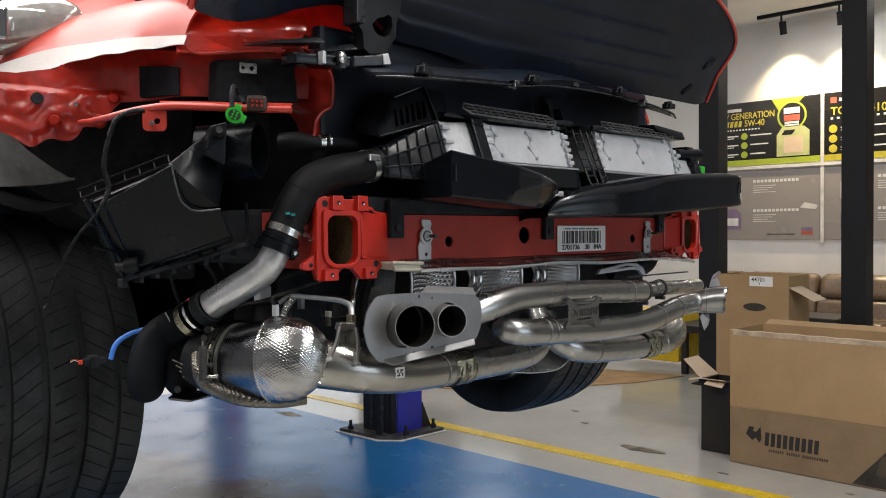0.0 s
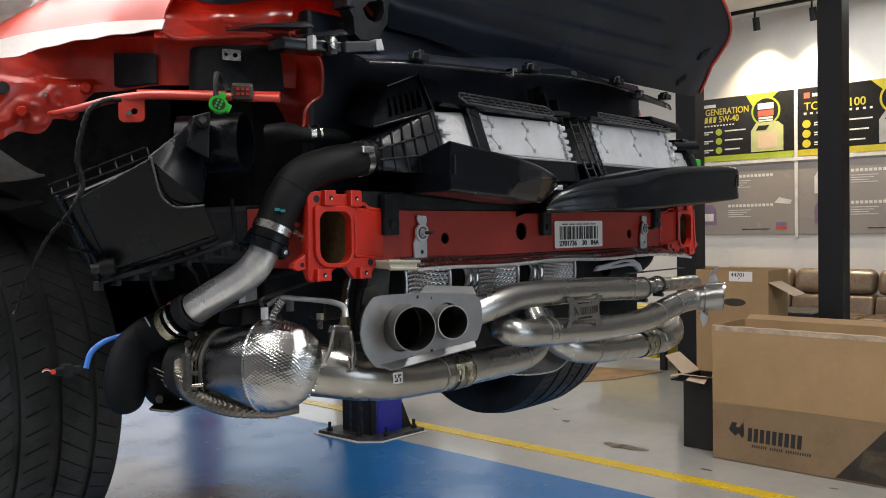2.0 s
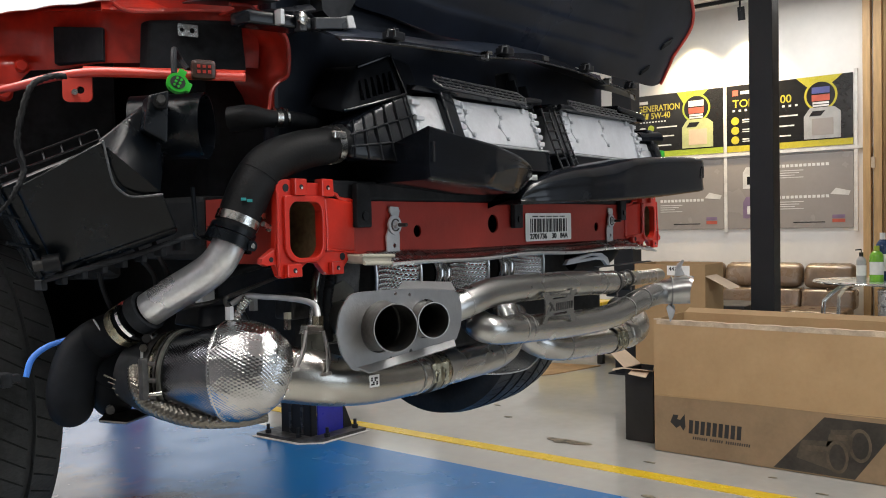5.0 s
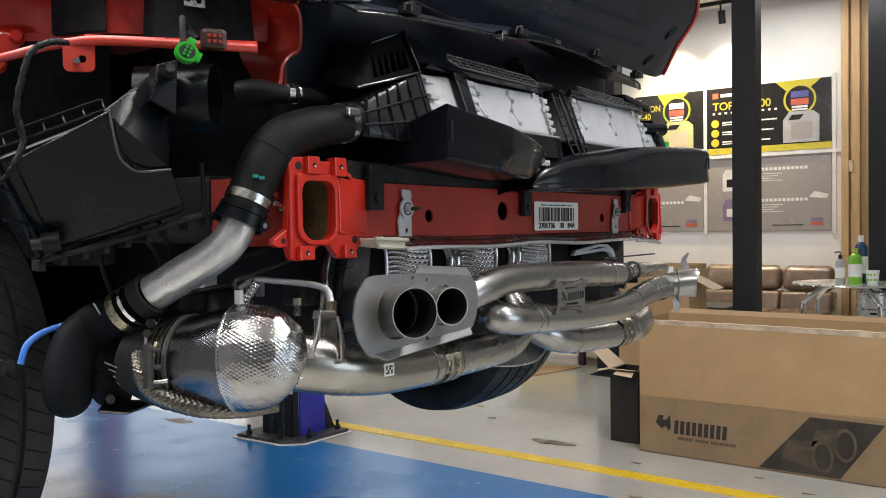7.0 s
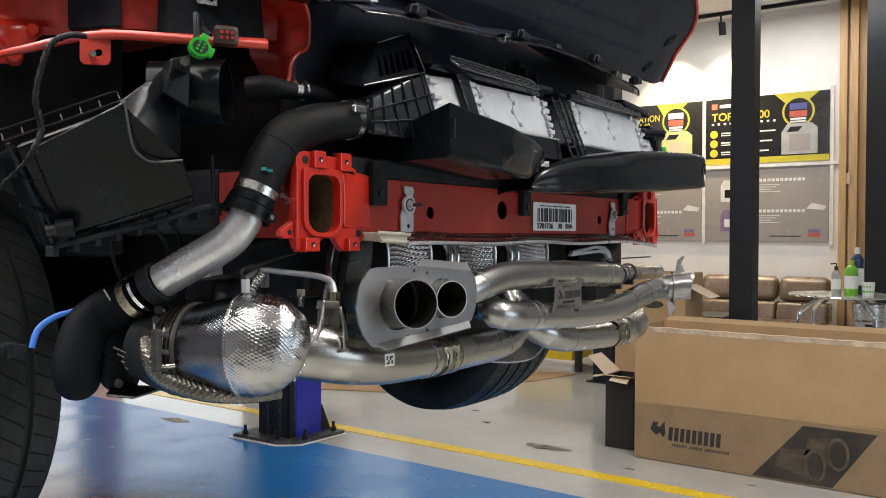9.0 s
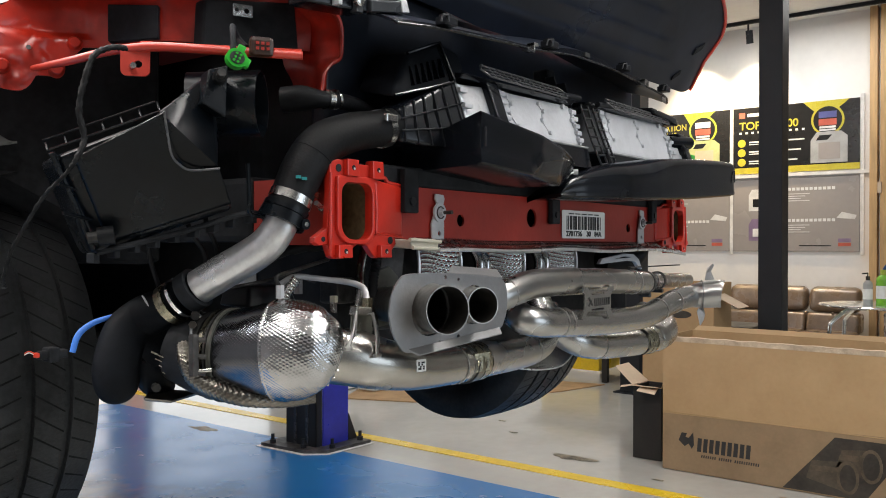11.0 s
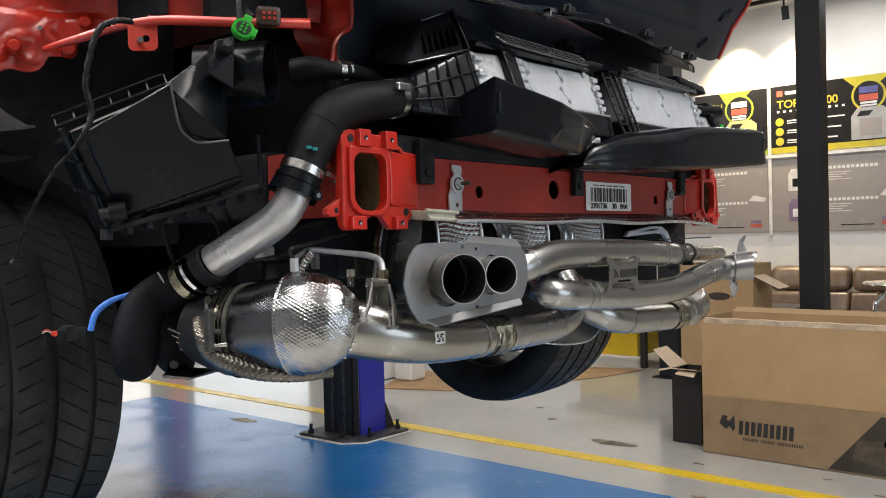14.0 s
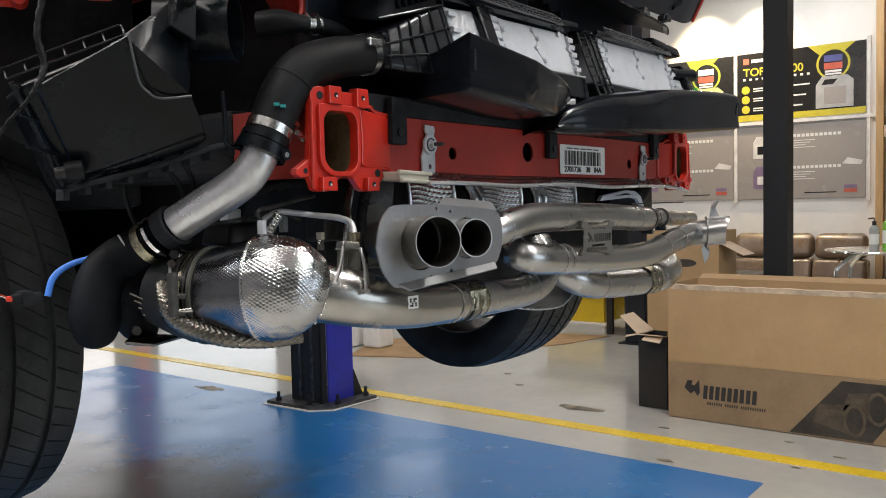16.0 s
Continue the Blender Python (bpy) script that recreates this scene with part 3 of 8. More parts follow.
part("outer_wing", outer_wing(1), M["red"], car, "red rear wing", True)
for s in (-1,):
    tp = part("tail_panel", tail_panel(s), M["red_under"], car, "red stamped tail panel", True)
    part("outer_wing", outer_wing(s), M["red"], car, "red rear wing", True)
    rail = tube([(s * 0.685, 0.003, 1.695, 0.006), (s * 0.752, 0.075, 1.699, 0.0065), (s * 0.815, 0.14, 1.702, 0.0065), (s * 0.842, 0.18, 1.70, 0.0062), (s * 0.858, 0.215, 1.696, 0.006), (s * 0.872, 0.26, 1.690, 0.006), (s * 0.876, 0.32, 1.690, 0.005), (s * 0.868, 0.38, 1.695, 0.004)], sides=12)
    part("panel_rail", rail, M["red"], car, "glossy red lower rail", True)
    part("rail_web", hexa([(s * 0.685, 0.006, 1.698), (s * 0.83, 0.16, 1.705), (s * 0.82, 0.18, 1.712), (s * 0.67, 0.02, 1.706), (s * 0.685, 0.006, 1.701), (s * 0.83, 0.16, 1.708), (s * 0.82, 0.18, 1.715), (s * 0.67, 0.02, 1.709)], 0.001, 1), M["red"], car)
    part("rail_tab", turned(sheet(rounded(-0.019, 0.019, -0.036, 0.004, 0.008), [circle(0.004, -0.020, 0.005)], 0.004), Matrix.Translation((s * 0.833, 0.17, 1.699)) @ Matrix.Rotation(radians(s * 42), 4, "Z") @ Matrix.Rotation(radians(90), 4, "X")), M["red"], car)
    part("tab_stud", rod((s * 0.832, 0.185, 1.677), (s * 0.846, 0.155, 1.674), 0.004), M["zinc"], car)
    # black disc on the panel stands in for a shaded hole
    part("panel_hole_disc", rod((s * 0.925, 0.435, 1.734), (s * 0.928, 0.408, 1.734), 0.010, 20), M["matt"], car, "dark disc drawn as a hole in the panel")
    part("panel_stud", rod((s * 0.855, 0.41, 1.731), (s * 0.872, 0.385, 1.726), 0.0035), M["zinc"], car, "", True)
    for x, y, z, r in ((0.905, 0.395, 1.696, 0.010), (0.835, 0.375, 1.70, 0.012), (0.815, 0.36, 1.74, 0.010)):
        part("panel_boss", turned(tube([(0, 0.02, 0, r), (0, 0, 0, r), (0, -0.004, 0, r * 0.7)], sides=16, smooth_line=False), Matrix.Translation((s * x, y, z)) @ Matrix.Rotation(radians(s * 25), 4, "Z")), M["red_under"], car, "", True)
    # upright red flange at the inner end of the panel
    rim = spline(((-0.678, 0.040, 1.802), (-0.643, 0.040, 1.806), (-0.628, 0.040, 1.795), (-0.606, 0.040, 1.788), (-0.582, 0.040, 1.779), (-0.572, 0.040, 1.763), (-0.571, 0.040, 1.739), (-0.575, 0.040, 1.716), (-0.593, 0.040, 1.704), (-0.607, 0.040, 1.688), (-0.611, 0.040, 1.666), (-0.616, 0.040, 1.653)), 4)
    inside = spline(((-0.627, 0.160, 1.816), (-0.606, 0.160, 1.815), (-0.595, 0.160, 1.805), (-0.588, 0.160, 1.792), (-0.583, 0.160, 1.780), (-0.579, 0.160, 1.768), (-0.580, 0.160, 1.749), (-0.580, 0.160, 1.732), (-0.574, 0.160, 1.717), (-0.561, 0.160, 1.702), (-0.551, 0.160, 1.681), (-0.545, 0.160, 1.667)), 4)

    def flange(u, v):
        """The rounded red end wall, from its free edge back into the recess."""
        k = u * (len(rim) - 1)
        a, b = Vector(rim[int(k + 0.5)]), Vector(inside[int(k + 0.5)])
        p = a.lerp(b, v)
        return (p.x + 0.012 * math.sin(v * math.pi), p.y - 0.018 * math.sin(v * math.pi) ** 0.7, p.z)
    fl = part("end_flange", grid_surface(flange, len(rim) - 1, 14, 0.003), M["red_under"], car, "rounded red end wall of the recess", True)
    part("flange_edge", tube([(*q, 0.003) for q in rim], sides=8, steps=2), M["red_under"], fl, "", True)
    # gutter panel under the lid's hinge side, with a folded lower lip
    gp = part("gutter_panel", grid_surface(lambda u, v: (s * (0.785 - 0.235 * u - 0.05 * v), 0.185 - 0.035 * u + 0.055 * v + 0.006 * math.sin(v * 9) + 0.004 * math.sin(u * 14), 1.800 + 0.036 * u + (0.085 + 0.01 * u) * v), 30, 16, 0.004), M["red_under"], car, "red gutter panel")
    part("gutter_lip", tube([(s * 0.778, 0.168, 1.806, 0.0035), (s * 0.76, 0.160, 1.798, 0.0035), (s * 0.70, 0.155, 1.808, 0.0035), (s * 0.56, 0.147, 1.834, 0.0035), (s * 0.60, 0.09, 1.818, 0.0035), (s * 0.605, 0.05, 1.803, 0.0035)], sides=8), M["red_under"], gp, "", True)
    for x in (0.668, 0.632):
        for k in range(2):
            part("gutter_boss", box(-x - 0.006, -x + 0.006, 0.155 + 0.014 * k, 0.175 + 0.014 * k, 1.829 + 0.012 * k, 1.835 + 0.012 * k, 0.002), M["red_under"], gp)
    part("upper_crossmember", hexa([(-0.74, 0.235, 1.888), (-0.34, 0.225, 1.880), (-0.34, 0.34, 1.880), (-0.74, 0.34, 1.888), (-0.70, 0.25, 2.02), (-0.34, 0.255, 2.03), (-0.34, 0.34, 2.03), (-0.70, 0.34, 2.02)], 0.006), M["red_under"], car)
    # plain black box below the red crossmember
    part("under_crossmember", hexa([(-0.62, 0.238, 1.83), (0.50, 0.214, 1.81), (0.50, 0.34, 1.81), (-0.62, 0.34, 1.83), (-0.62, 0.238, 1.887), (0.50, 0.214, 1.861), (0.50, 0.34, 1.861), (-0.62, 0.34, 1.887)], 0.004), M["matt"], car, "black box under the red crossmember")
    part("recess_roof", hexa([(s * 0.56, 0.10, 1.822), (s * 0.77, 0.175, 1.80), (s * 0.80, 0.40, 1.83), (s * 0.56, 0.30, 1.85), (s * 0.56, 0.10, 1.826), (s * 0.77, 0.175, 1.804), (s * 0.80, 0.40, 1.834), (s * 0.56, 0.30, 1.854)], 0), M["red_under"], car)
    arch = grid_surface(lambda u, v: (s * (0.70 + 0.31 * u), YT - (0.405 + 0.012 * math.sin(u * 9)) * math.cos(radians(60 + 55 * v)), ZT + (0.405 + 0.012 * math.sin(u * 9)) * math.sin(radians(60 + 55 * v))), 24, 16, 0.004)
    crest = ((-1.06, 1.80), (-0.93, 1.712), (-0.88, 1.662), (-0.83, 1.627), (-0.80, 1.612))

    def flap(u, v):
        x = -1.06 + 0.26 * u
        low, top = 1.585 + 0.024 * u ** 3, float(np.interp(x, [q[0] for q in crest], [q[1] for q in crest]))
        return (x, 0.60 - 0.07 * (1 - v) ** 1.5 * (1 - 0.6 * u), low + (top - low) * v)
    panel = grid_surface(flap, 20, 12, 0.004)
    part("liner_panel", panel, M["liner"], car, "grey plastic liner flap", True)
    part("arch_liner", arch, M["matt"], car, "black plastic wheel-arch liner", True)
part("black_rectangle", hexa([(-0.764, 0.222, 1.736), (-0.790, 0.312, 1.740), (-0.776, 0.325, 1.740), (-0.752, 0.234, 1.736), (-0.764, 0.222, 1.784), (-0.790, 0.312, 1.795), (-0.776, 0.325, 1.795), (-0.752, 0.234, 1.784)], 0.001, 1), M["matt"], car, "black rectangle on the tail panel")


def tape_strip(u, v):
    x, y, z, h = wing_edge(u)
    return (-(x + 0.006 - 0.010 * v), y - 0.005 + 0.006 * v, z + h * v + 0.0012 * math.sin(u * 60) * (1 - v))


part("tape_strip", grid_surface(tape_strip, 60, 3, 0.0015), M["tape"], car, "white masking tape along the wing edge", True)
lamp = bmesh.new()
bmesh.ops.create_uvsphere(lamp, u_segments=32, v_segments=16, radius=1)
turned(lamp, Matrix.Translation((-0.905, 0.585, 1.893)) @ Matrix.Rotation(radians(60), 4, "Z") @ Matrix.Rotation(radians(-16), 4, "X") @ Matrix.Diagonal((0.03, 0.125, 0.050, 1)))
tl = part("tail_lamp", lamp, M["lamp_lens"], car, "clear glossy lamp lens", True)
for k in range(3):
    part("lamp_reflector", turned(box(-0.012, 0.0, -0.02, 0.02, -0.03, 0.03, 0.006), Matrix.Translation((-0.945 + 0.035 * k, 0.55 + 0.03 * k, 1.885 + 0.008 * k)) @ Matrix.Rotation(radians(60), 4, "Z")), M["matt" if k == 1 else "chrome"], tl)

# rear lid with its dark inner lining


LID_EDGE = ((-1.0, 0.012), (-0.957, 0.004), (-0.906, 0.004), (-0.868, 0.012), (-0.814, 0.026), (-0.774, 0.042), (-0.706, 0.060), (-0.634, 0.070), (-0.588, 0.070), (-0.541, 0.034), (-0.508, 0.018), (-0.384, 0.012), (-0.25, 0.0), (1.0, 0.0))


def lid_surface(off, grow=0.0):
    def f(u, v):
        s = 2 * u - 1
        k = max(0.0, v - 0.42) / 0.60
        half = (0.744 + grow) * max(0.05, 1 - k**2.4) + 0.012 * math.sin(v * 3.0)
        low = 0.02 * max(0.0, 1 - v * 4) if s > 0 else 0.0
        x = (half - low) * s
        y = 0.065 - 0.20 * v - 0.055 * s - 0.02 * (1 - s * s) + off
        lift = float(np.interp(s, [q[0] for q in LID_EDGE], [q[1] for q in LID_EDGE]))
        z = 1.845 + 0.285 * v + off * 0.6 + lift * (1 - v) ** 2 + 0.016 * max(0.0, (s - 0.90) / 0.10) ** 2 * (1 - v) ** 3
        side = min(1.0, max(0.0, (abs(s) - 0.3) / 0.5))
        if s < 0:
            x *= 1 + side * (0.06 - 0.35 * max(0.0, v - 0.15))
        else:
            x *= 1 + side * (0.022 - 0.085 * min(1.0, v / 0.25))
        return (x, y, z)
    return f


part("lid_skin", grid_surface(lid_surface(0.016, 0.004), 90, 20, 0.012), M["red"], car, "red rear lid seen from below", True)
def lining(u, v):
    """The moulded inner face of the lid: long steps that run with its lower edge, fading towards the corners."""
    fade = min(1.0, max(0.0, (u - 0.10) / 0.06)) * min(1.0, max(0.0, (0.93 - 0.25 * v - u) / 0.05))
    steps = sum(0.5 + 0.5 * math.tanh((v - k - 0.06 * (u - 0.5)) * 70) for k in (0.16, 0.30, 0.47, 0.66))
    x, y, z = lid_surface(0.0)(u, v)
    return (x, y - 0.002 + 0.0055 * fade * steps, z)


lid_in = part("lid_lining", grid_surface(lining, 80, 90, 0.006), M["lid_in"], car, "dark plastic inner lining of the lid", True)
for u0, v0, w, h in ((0.935, 0.28, 0.018, 0.05), (0.90, 0.06, 0.02, 0.03)):
    bm = grid_surface(lambda a, b: tuple(Vector(lining(u0 + w * a, v0 + h * b + 0.06 * a)) + Vector((0, -0.004, -0.002))), 4, 4, 0.004)
    part("lining_socket", bm, M["matt"], lid_in)
part("lid_rim", tube([(*lid_surface(0.004, 0.004)(0, v), 0.004) for v in np.linspace(0, 0.6, 12)], sides=8, steps=3), M["red"], car, "red painted lid edge", True)
part("lid_rim", tube([(*lid_surface(-0.003, 0.003)(1, v), 0.0042) for v in np.linspace(0, 0.97, 24)], sides=8, steps=3), M["red"], car, "red painted lid edge", True)

# bumper beam
beam = part("bumper_beam", sheet([(-0.545, 1.444), (0.545, 1.444), (0.545, 1.528), (-0.545, 1.528)], [circle(-0.326, 1.478, 0.0105), circle(-0.095, 1.488, 0.018), circle(0.335, 1.476, 0.0105)], 0.004, across(-0.002)), M["red_beam"], car, "matt red bumper beam")
part("beam_back", box(-0.545, 0.545, 0.045, 0.05, 1.444, 1.528, 0), M["red_beam"], beam)
part("beam_top", box(-0.545, 0.545, 0.002, 0.05, 1.5245, 1.528, 0), M["red_beam"], beam)
part("beam_base", box(-0.545, 0.545, 0.002, 0.05, 1.444, 1.4475, 0), M["red_beam"], beam)
# dark sheet inside the beam stands in for shade behind its holes
part("beam_dark_sheet", box(-0.54, 0.54, 0.036, 0.044, 1.449, 1.524, 0), M["matt"], beam)


FRAME = [(-0.0575, 0.0600), (-0.0527, 0.0674), (-0.0400, 0.0699), (0.0, 0.0660), (0.0300, 0.0660), (0.0345, 0.0560), (0.0324, 0.0359), (0.0315, -0.0343), (0.0760, -0.0380), (0.0835, -0.0420), (0.0839, -0.0490), (0.0683, -0.0654), (0.0620, -0.0705), (0.0380, -0.0705), (0.0320, -0.0670), (0.0180, -0.0525), (0.0, -0.0500), (-0.0090, -0.0540), (-0.0231, -0.0685), (-0.0300, -0.0705), (-0.0500, -0.0705), (-0.0560, -0.0670), (-0.0633, -0.0500), (-0.0780, -0.0520), (-0.0870, -0.0480), (-0.0860, -0.0410), (-0.0621, -0.0269), (-0.0586, 0.0158)]


def end_frame(s):
    """The bolted cast frame at one end of the beam, round a hollow crash box."""
    c = 0.592 * s

    def at(x, z):
        return (c - s * x, 1.487 + z)

    def turn(points):
        return [at(x, z) for x, z in (points if s < 0 else points[::-1])]

    def arch(x0, x1, z0, z1, top, base):
        """An upright opening with small upper corners and a round lower end."""
        line = []
        for cx, cz, r, a0 in ((x1 - top, z1 - top, (top, top), 0), (x0 + top, z1 - top, (top, top), 90), (x0 + base, z0 + base * 0.9, (base, base * 0.9), 180), (x1 - base * 0.8, z0 + base * 0.8, (base * 0.8, base * 0.8), 270)):
            line += [(cx + r[0] * math.cos(radians(a0 + 15 * k)), cz + r[1] * math.sin(radians(a0 + 15 * k))) for k in range(7)]
        return line

    mouth = turn(arch(-0.0387, 0.0250, -0.0432, 0.0380, 0.016, 0.024))
    collar = turn(arch(-0.0475, 0.0315, -0.0500, 0.0470, 0.005, 0.030))
    fr = part("end_frame", sheet(turn(FRAME), [mouth], 0.010, across(-0.014), 0.0012), M["red_cast"], car, "glossy red cast beam end with bolt holes")
    part("frame_collar", sheet(collar, [mouth], 0.006, across(-0.0195), 0.0014), M["red_cast"], fr)
    # thin upright flange and rounded edge beads
    part("side_flange", tube([(at(-0.0575, 0)[0], -0.016, at(0, 0.050)[1], 0.0022), (at(-0.0590, 0)[0], -0.017, at(0, 0.0)[1], 0.0022), (at(-0.0600, 0)[0], -0.018, at(0, -0.040)[1], 0.0026), (at(-0.0585, 0)[0], -0.016, at(0, -0.066)[1], 0.0022)], sides=8), M["red_cast"], fr, "", True)
    part("corner_bead", tube([(at(0.0330, 0)[0], -0.017, at(0, 0.042)[1], 0.0020), (at(0.0345, 0)[0], -0.018, at(0, 0.0)[1], 0.0024), (at(0.0345, 0)[0], -0.017, at(0, -0.032)[1], 0.0020)], sides=8), M["red_cast"], fr, "", True)
    # square lugs, the shade of their drilled holes drawn as dark discs
    for x, z, w, h in ((-0.0185, 0.0590, 0.0120, 0.0120), (0.0345, 0.0590, 0.0120, 0.0130), (-0.0337, -0.0600, 0.0140, 0.0095), (0.0523, -0.0605, 0.0125, 0.0095)):
        q = at(x, z)
        part("lug", hexa([(q[0] - w, -0.023, q[1] - h), (q[0] + w, -0.023, q[1] - h), (q[0] + w, -0.006, q[1] - h), (q[0] - w, -0.006, q[1] - h), (q[0] - w * 0.95, -0.022, q[1] + h), (q[0] + w * 0.95, -0.022, q[1] + h), (q[0] + w * 0.95, -0.006, q[1] + h), (q[0] - w * 0.95, -0.006, q[1] + h)], 0.0016, 2), M["red_cast"], fr)
        part("lug_hole_disc", rod((q[0], -0.0230, q[1]), (q[0], -0.0200, q[1]), 0.0036, 12), M["matt"], fr)
        # small pale dot low in each hole
        part("pale_dot", rod((q[0] + 0.0012, -0.0233, q[1] - 0.0014), (q[0] + 0.0012, -0.0220, q[1] - 0.0014), 0.0018, 10), M["alu_dull"], fr)
    part("lug_bridge", box(min(at(-0.008, 0)[0], at(0.022, 0)[0]), max(at(-0.008, 0)[0], at(0.022, 0)[0]), -0.012, 0.0, 1.487 + 0.046, 1.487 + 0.0625, 0.002), M["red_cast"], fr)
    # dark discs paint the shade of the frame's bolt holes
    for x, z, r in ((-0.0406, 0.0576, 0.0056), (-0.0703, -0.0431, 0.0036), (0.0697, -0.0441, 0.0056)):
        q = at(x, z)
        part("bolt_hole_disc", rod((q[0], -0.0146, q[1]), (q[0], -0.0120, q[1]), r, 16), M["matt"], fr)
    # hollow box behind the opening
    x0, x1 = min(q[0] for q in mouth) - 0.002, max(q[0] for q in mouth) + 0.002
    z0, z1 = min(q[1] for q in mouth) - 0.002, max(q[1] for q in mouth) + 0.002
    walls = merge(box(x0 - 0.004, x0, -0.003, 0.16, z0, z1, 0), box(x1, x1 + 0.004, -0.003, 0.16, z0, z1, 0), box(x0 - 0.004, x1 + 0.004, -0.003, 0.16, z1, z1 + 0.004, 0), box(x0 - 0.004, x1 + 0.004, -0.003, 0.16, z0 - 0.004, z0, 0), box(x0, x1, 0.156, 0.16, z0, z1, 0))
    part("crash_box", walls, M["rusty"], fr, "dull brown inside of the crash box")
    part("crash_ledge", box(x0 + 0.001, x1 - 0.001, 0.075, 0.150, z0 + 0.002, z0 + 0.030, 0.003), M["rusty"], fr)
    part("ledge_slot", box(x1 - 0.030 if s < 0 else x0 + 0.002, x1 - 0.002 if s < 0 else x0 + 0.030, 0.0735, 0.080, z0 + 0.026, z0 + 0.034, 0.001), M["matt"], fr)
    for xw in (x0 - 0.0065, x1 + 0.0045):
        part("crash_cover", box(xw, xw + 0.002, -0.004, 0.16, z0 - 0.006, z1 + 0.006, 0), M["red_beam"], fr)
    # boxed side running into the beam, with a folded lower edge
    g, e = c - s * 0.0330, c - s * 0.108
    part("gusset", hexa([(g, -0.013, 1.4535), (e, -0.006, 1.4485), (e, 0.02, 1.4485), (g, 0.02, 1.4535), (g, -0.013, 1.5330), (e, -0.006, 1.5265), (e, 0.02, 1.5265), (g, 0.02, 1.5400)], 0.004), M["red_cast"], fr, "", True)
    part("gusset_fold", tube([(c - s * 0.0345, -0.0155, 1.4545, 0.0022), (c - s * 0.05, -0.013, 1.4525, 0.0022), (e, -0.006, 1.4475, 0.0018)], sides=8), M["red_cast"], fr, "", True)
    part("gusset_crest", tube([(c - s * 0.040, -0.008, 1.5385, 0.0032), (c - s * 0.065, -0.006, 1.5375, 0.0032), (c - s * 0.075, -0.005, 1.5315, 0.003), (e, -0.004, 1.5280, 0.0025)], sides=8), M["red_cast"], fr, "", True)
    part("side_member", box(c - 0.05, c + 0.05, 0.16, 0.9, 1.44, 1.54, 0.01), M["matt"], fr)


end_frame(-1)
end_frame(1)
for s in (-1, 1):
    x = 0.395 * s
    br = part("stud_bracket", sheet([(x - 0.016, 1.441), (x + 0.014, 1.437), (x + 0.015, 1.468), (x + 0.012, 1.500), (x + 0.016, 1.512), (x + 0.013, 1.5185), (x - 0.008, 1.5195), (x - 0.009, 1.512), (x - 0.004, 1.504), (x - 0.008, 1.490), (x - 0.018, 1.470)], [circle(x, 1.489, 0.005, 12), circle(x + 0.002, 1.455, 0.004, 10)], 0.003, across(-0.008)), M["alu_dull"], car, "zinc-plated bracket with a stud")
    part("washer", turned(tube([(0, 0, 0), (0, -0.004, 0)], 0.0155, 24, smooth_line=False), Matrix.Translation((x, -0.008, 1.489))), M["cooler"], br, "pale round washer", True)
    part("washer_groove", band((x, -0.0125, 1.489), (0, 1, 0), 0.0095, 0.0016, 0.001, 24), M["dark_iron"], br)
    part("nut", turned(tube([(0, 0, 0), (0, -0.008, 0)], 0.0062, 6, smooth_line=False), Matrix.Translation((x, -0.012, 1.489))), M["cooler"], br)
    part("stud", rod((x, -0.012, 1.489), (x, -0.036, 1.489), 0.0032), M["dark_iron"], br)
for x, z0, w in ((-0.472, 1.486, 0.017), (-0.022, 1.478, 0.015), (0.455, 1.49, 0.014)):
    cl = part("duct_clip", box(x - w, x + w, -0.016, -0.004, z0, 1.555, 0.003), M["matt"], car, "black plastic clip")
    part("clip_button", turned(tube([(0, 0, 0), (0, -0.004, 0)], 0.007, 16, smooth_line=False), Matrix.Translation((x, -0.015, z0 + 0.018))), M["black"], cl)
# parts label
lab = part("parts_label", sheet(rounded(0.018, 0.208, 1.450, 1.508, 0.004), (), 0.0008, across(-0.0052)), M["paper"], beam, "white printed parts label")
rnd = random.Random(4)
x = 0.036
bars = []
while x < 0.186:
    w = rnd.choice((0.0025, 0.0025, 0.005, 0.0075))
    bars.append(box(x, x + w, -0.0062, -0.0054, 1.468, 1.4965, 0))
    x += w + rnd.choice((0.0025, 0.004, 0.0055))
tagged(part("barcode", merge(*bars), M["ink"], lab), kind="stuff")
for text, tx in (("2701736", 0.034), ("30", 0.122), ("84A", 0.158)):
    lettering("label_text", text, 0.0155, Matrix.Translation((tx, -0.0058, 1.4545)) @ Matrix.Rotation(radians(90), 4, "X") @ Matrix.Diagonal((1.25, 1, 1, 1)), M["ink"], lab)
part("label_line", merge(*[box(0.045 + 0.028 * k, 0.066 + 0.028 * k, -0.0062, -0.0054, 1.500, 1.5022, 0) for k in range(5)]), M["ink"], lab)

# ---- exhaust ----
TI = M["titan"]
exhaust_label = "brushed titanium exhaust pipe"


def pipe(points, radius, material=None, label="", name="exhaust_pipe", **kw):
    return part(name, tube(points, radius, **kw), material or TI, car, label, True)


up = pipe([(-0.40, -0.06, 1.335), (-0.345, -0.08, 1.348), (-0.3165, -0.087, 1.355), (-0.285, -0.09, 1.3615), (-0.25, -0.09, 1.367), (-0.20, -0.09, 1.3695), (-0.0543, -0.09, 1.3675), (0.05, -0.09, 1.3645), (0.19, -0.09, 1.357), (0.225, -0.088, 1.355)], 0.0252, label=exhaust_label)
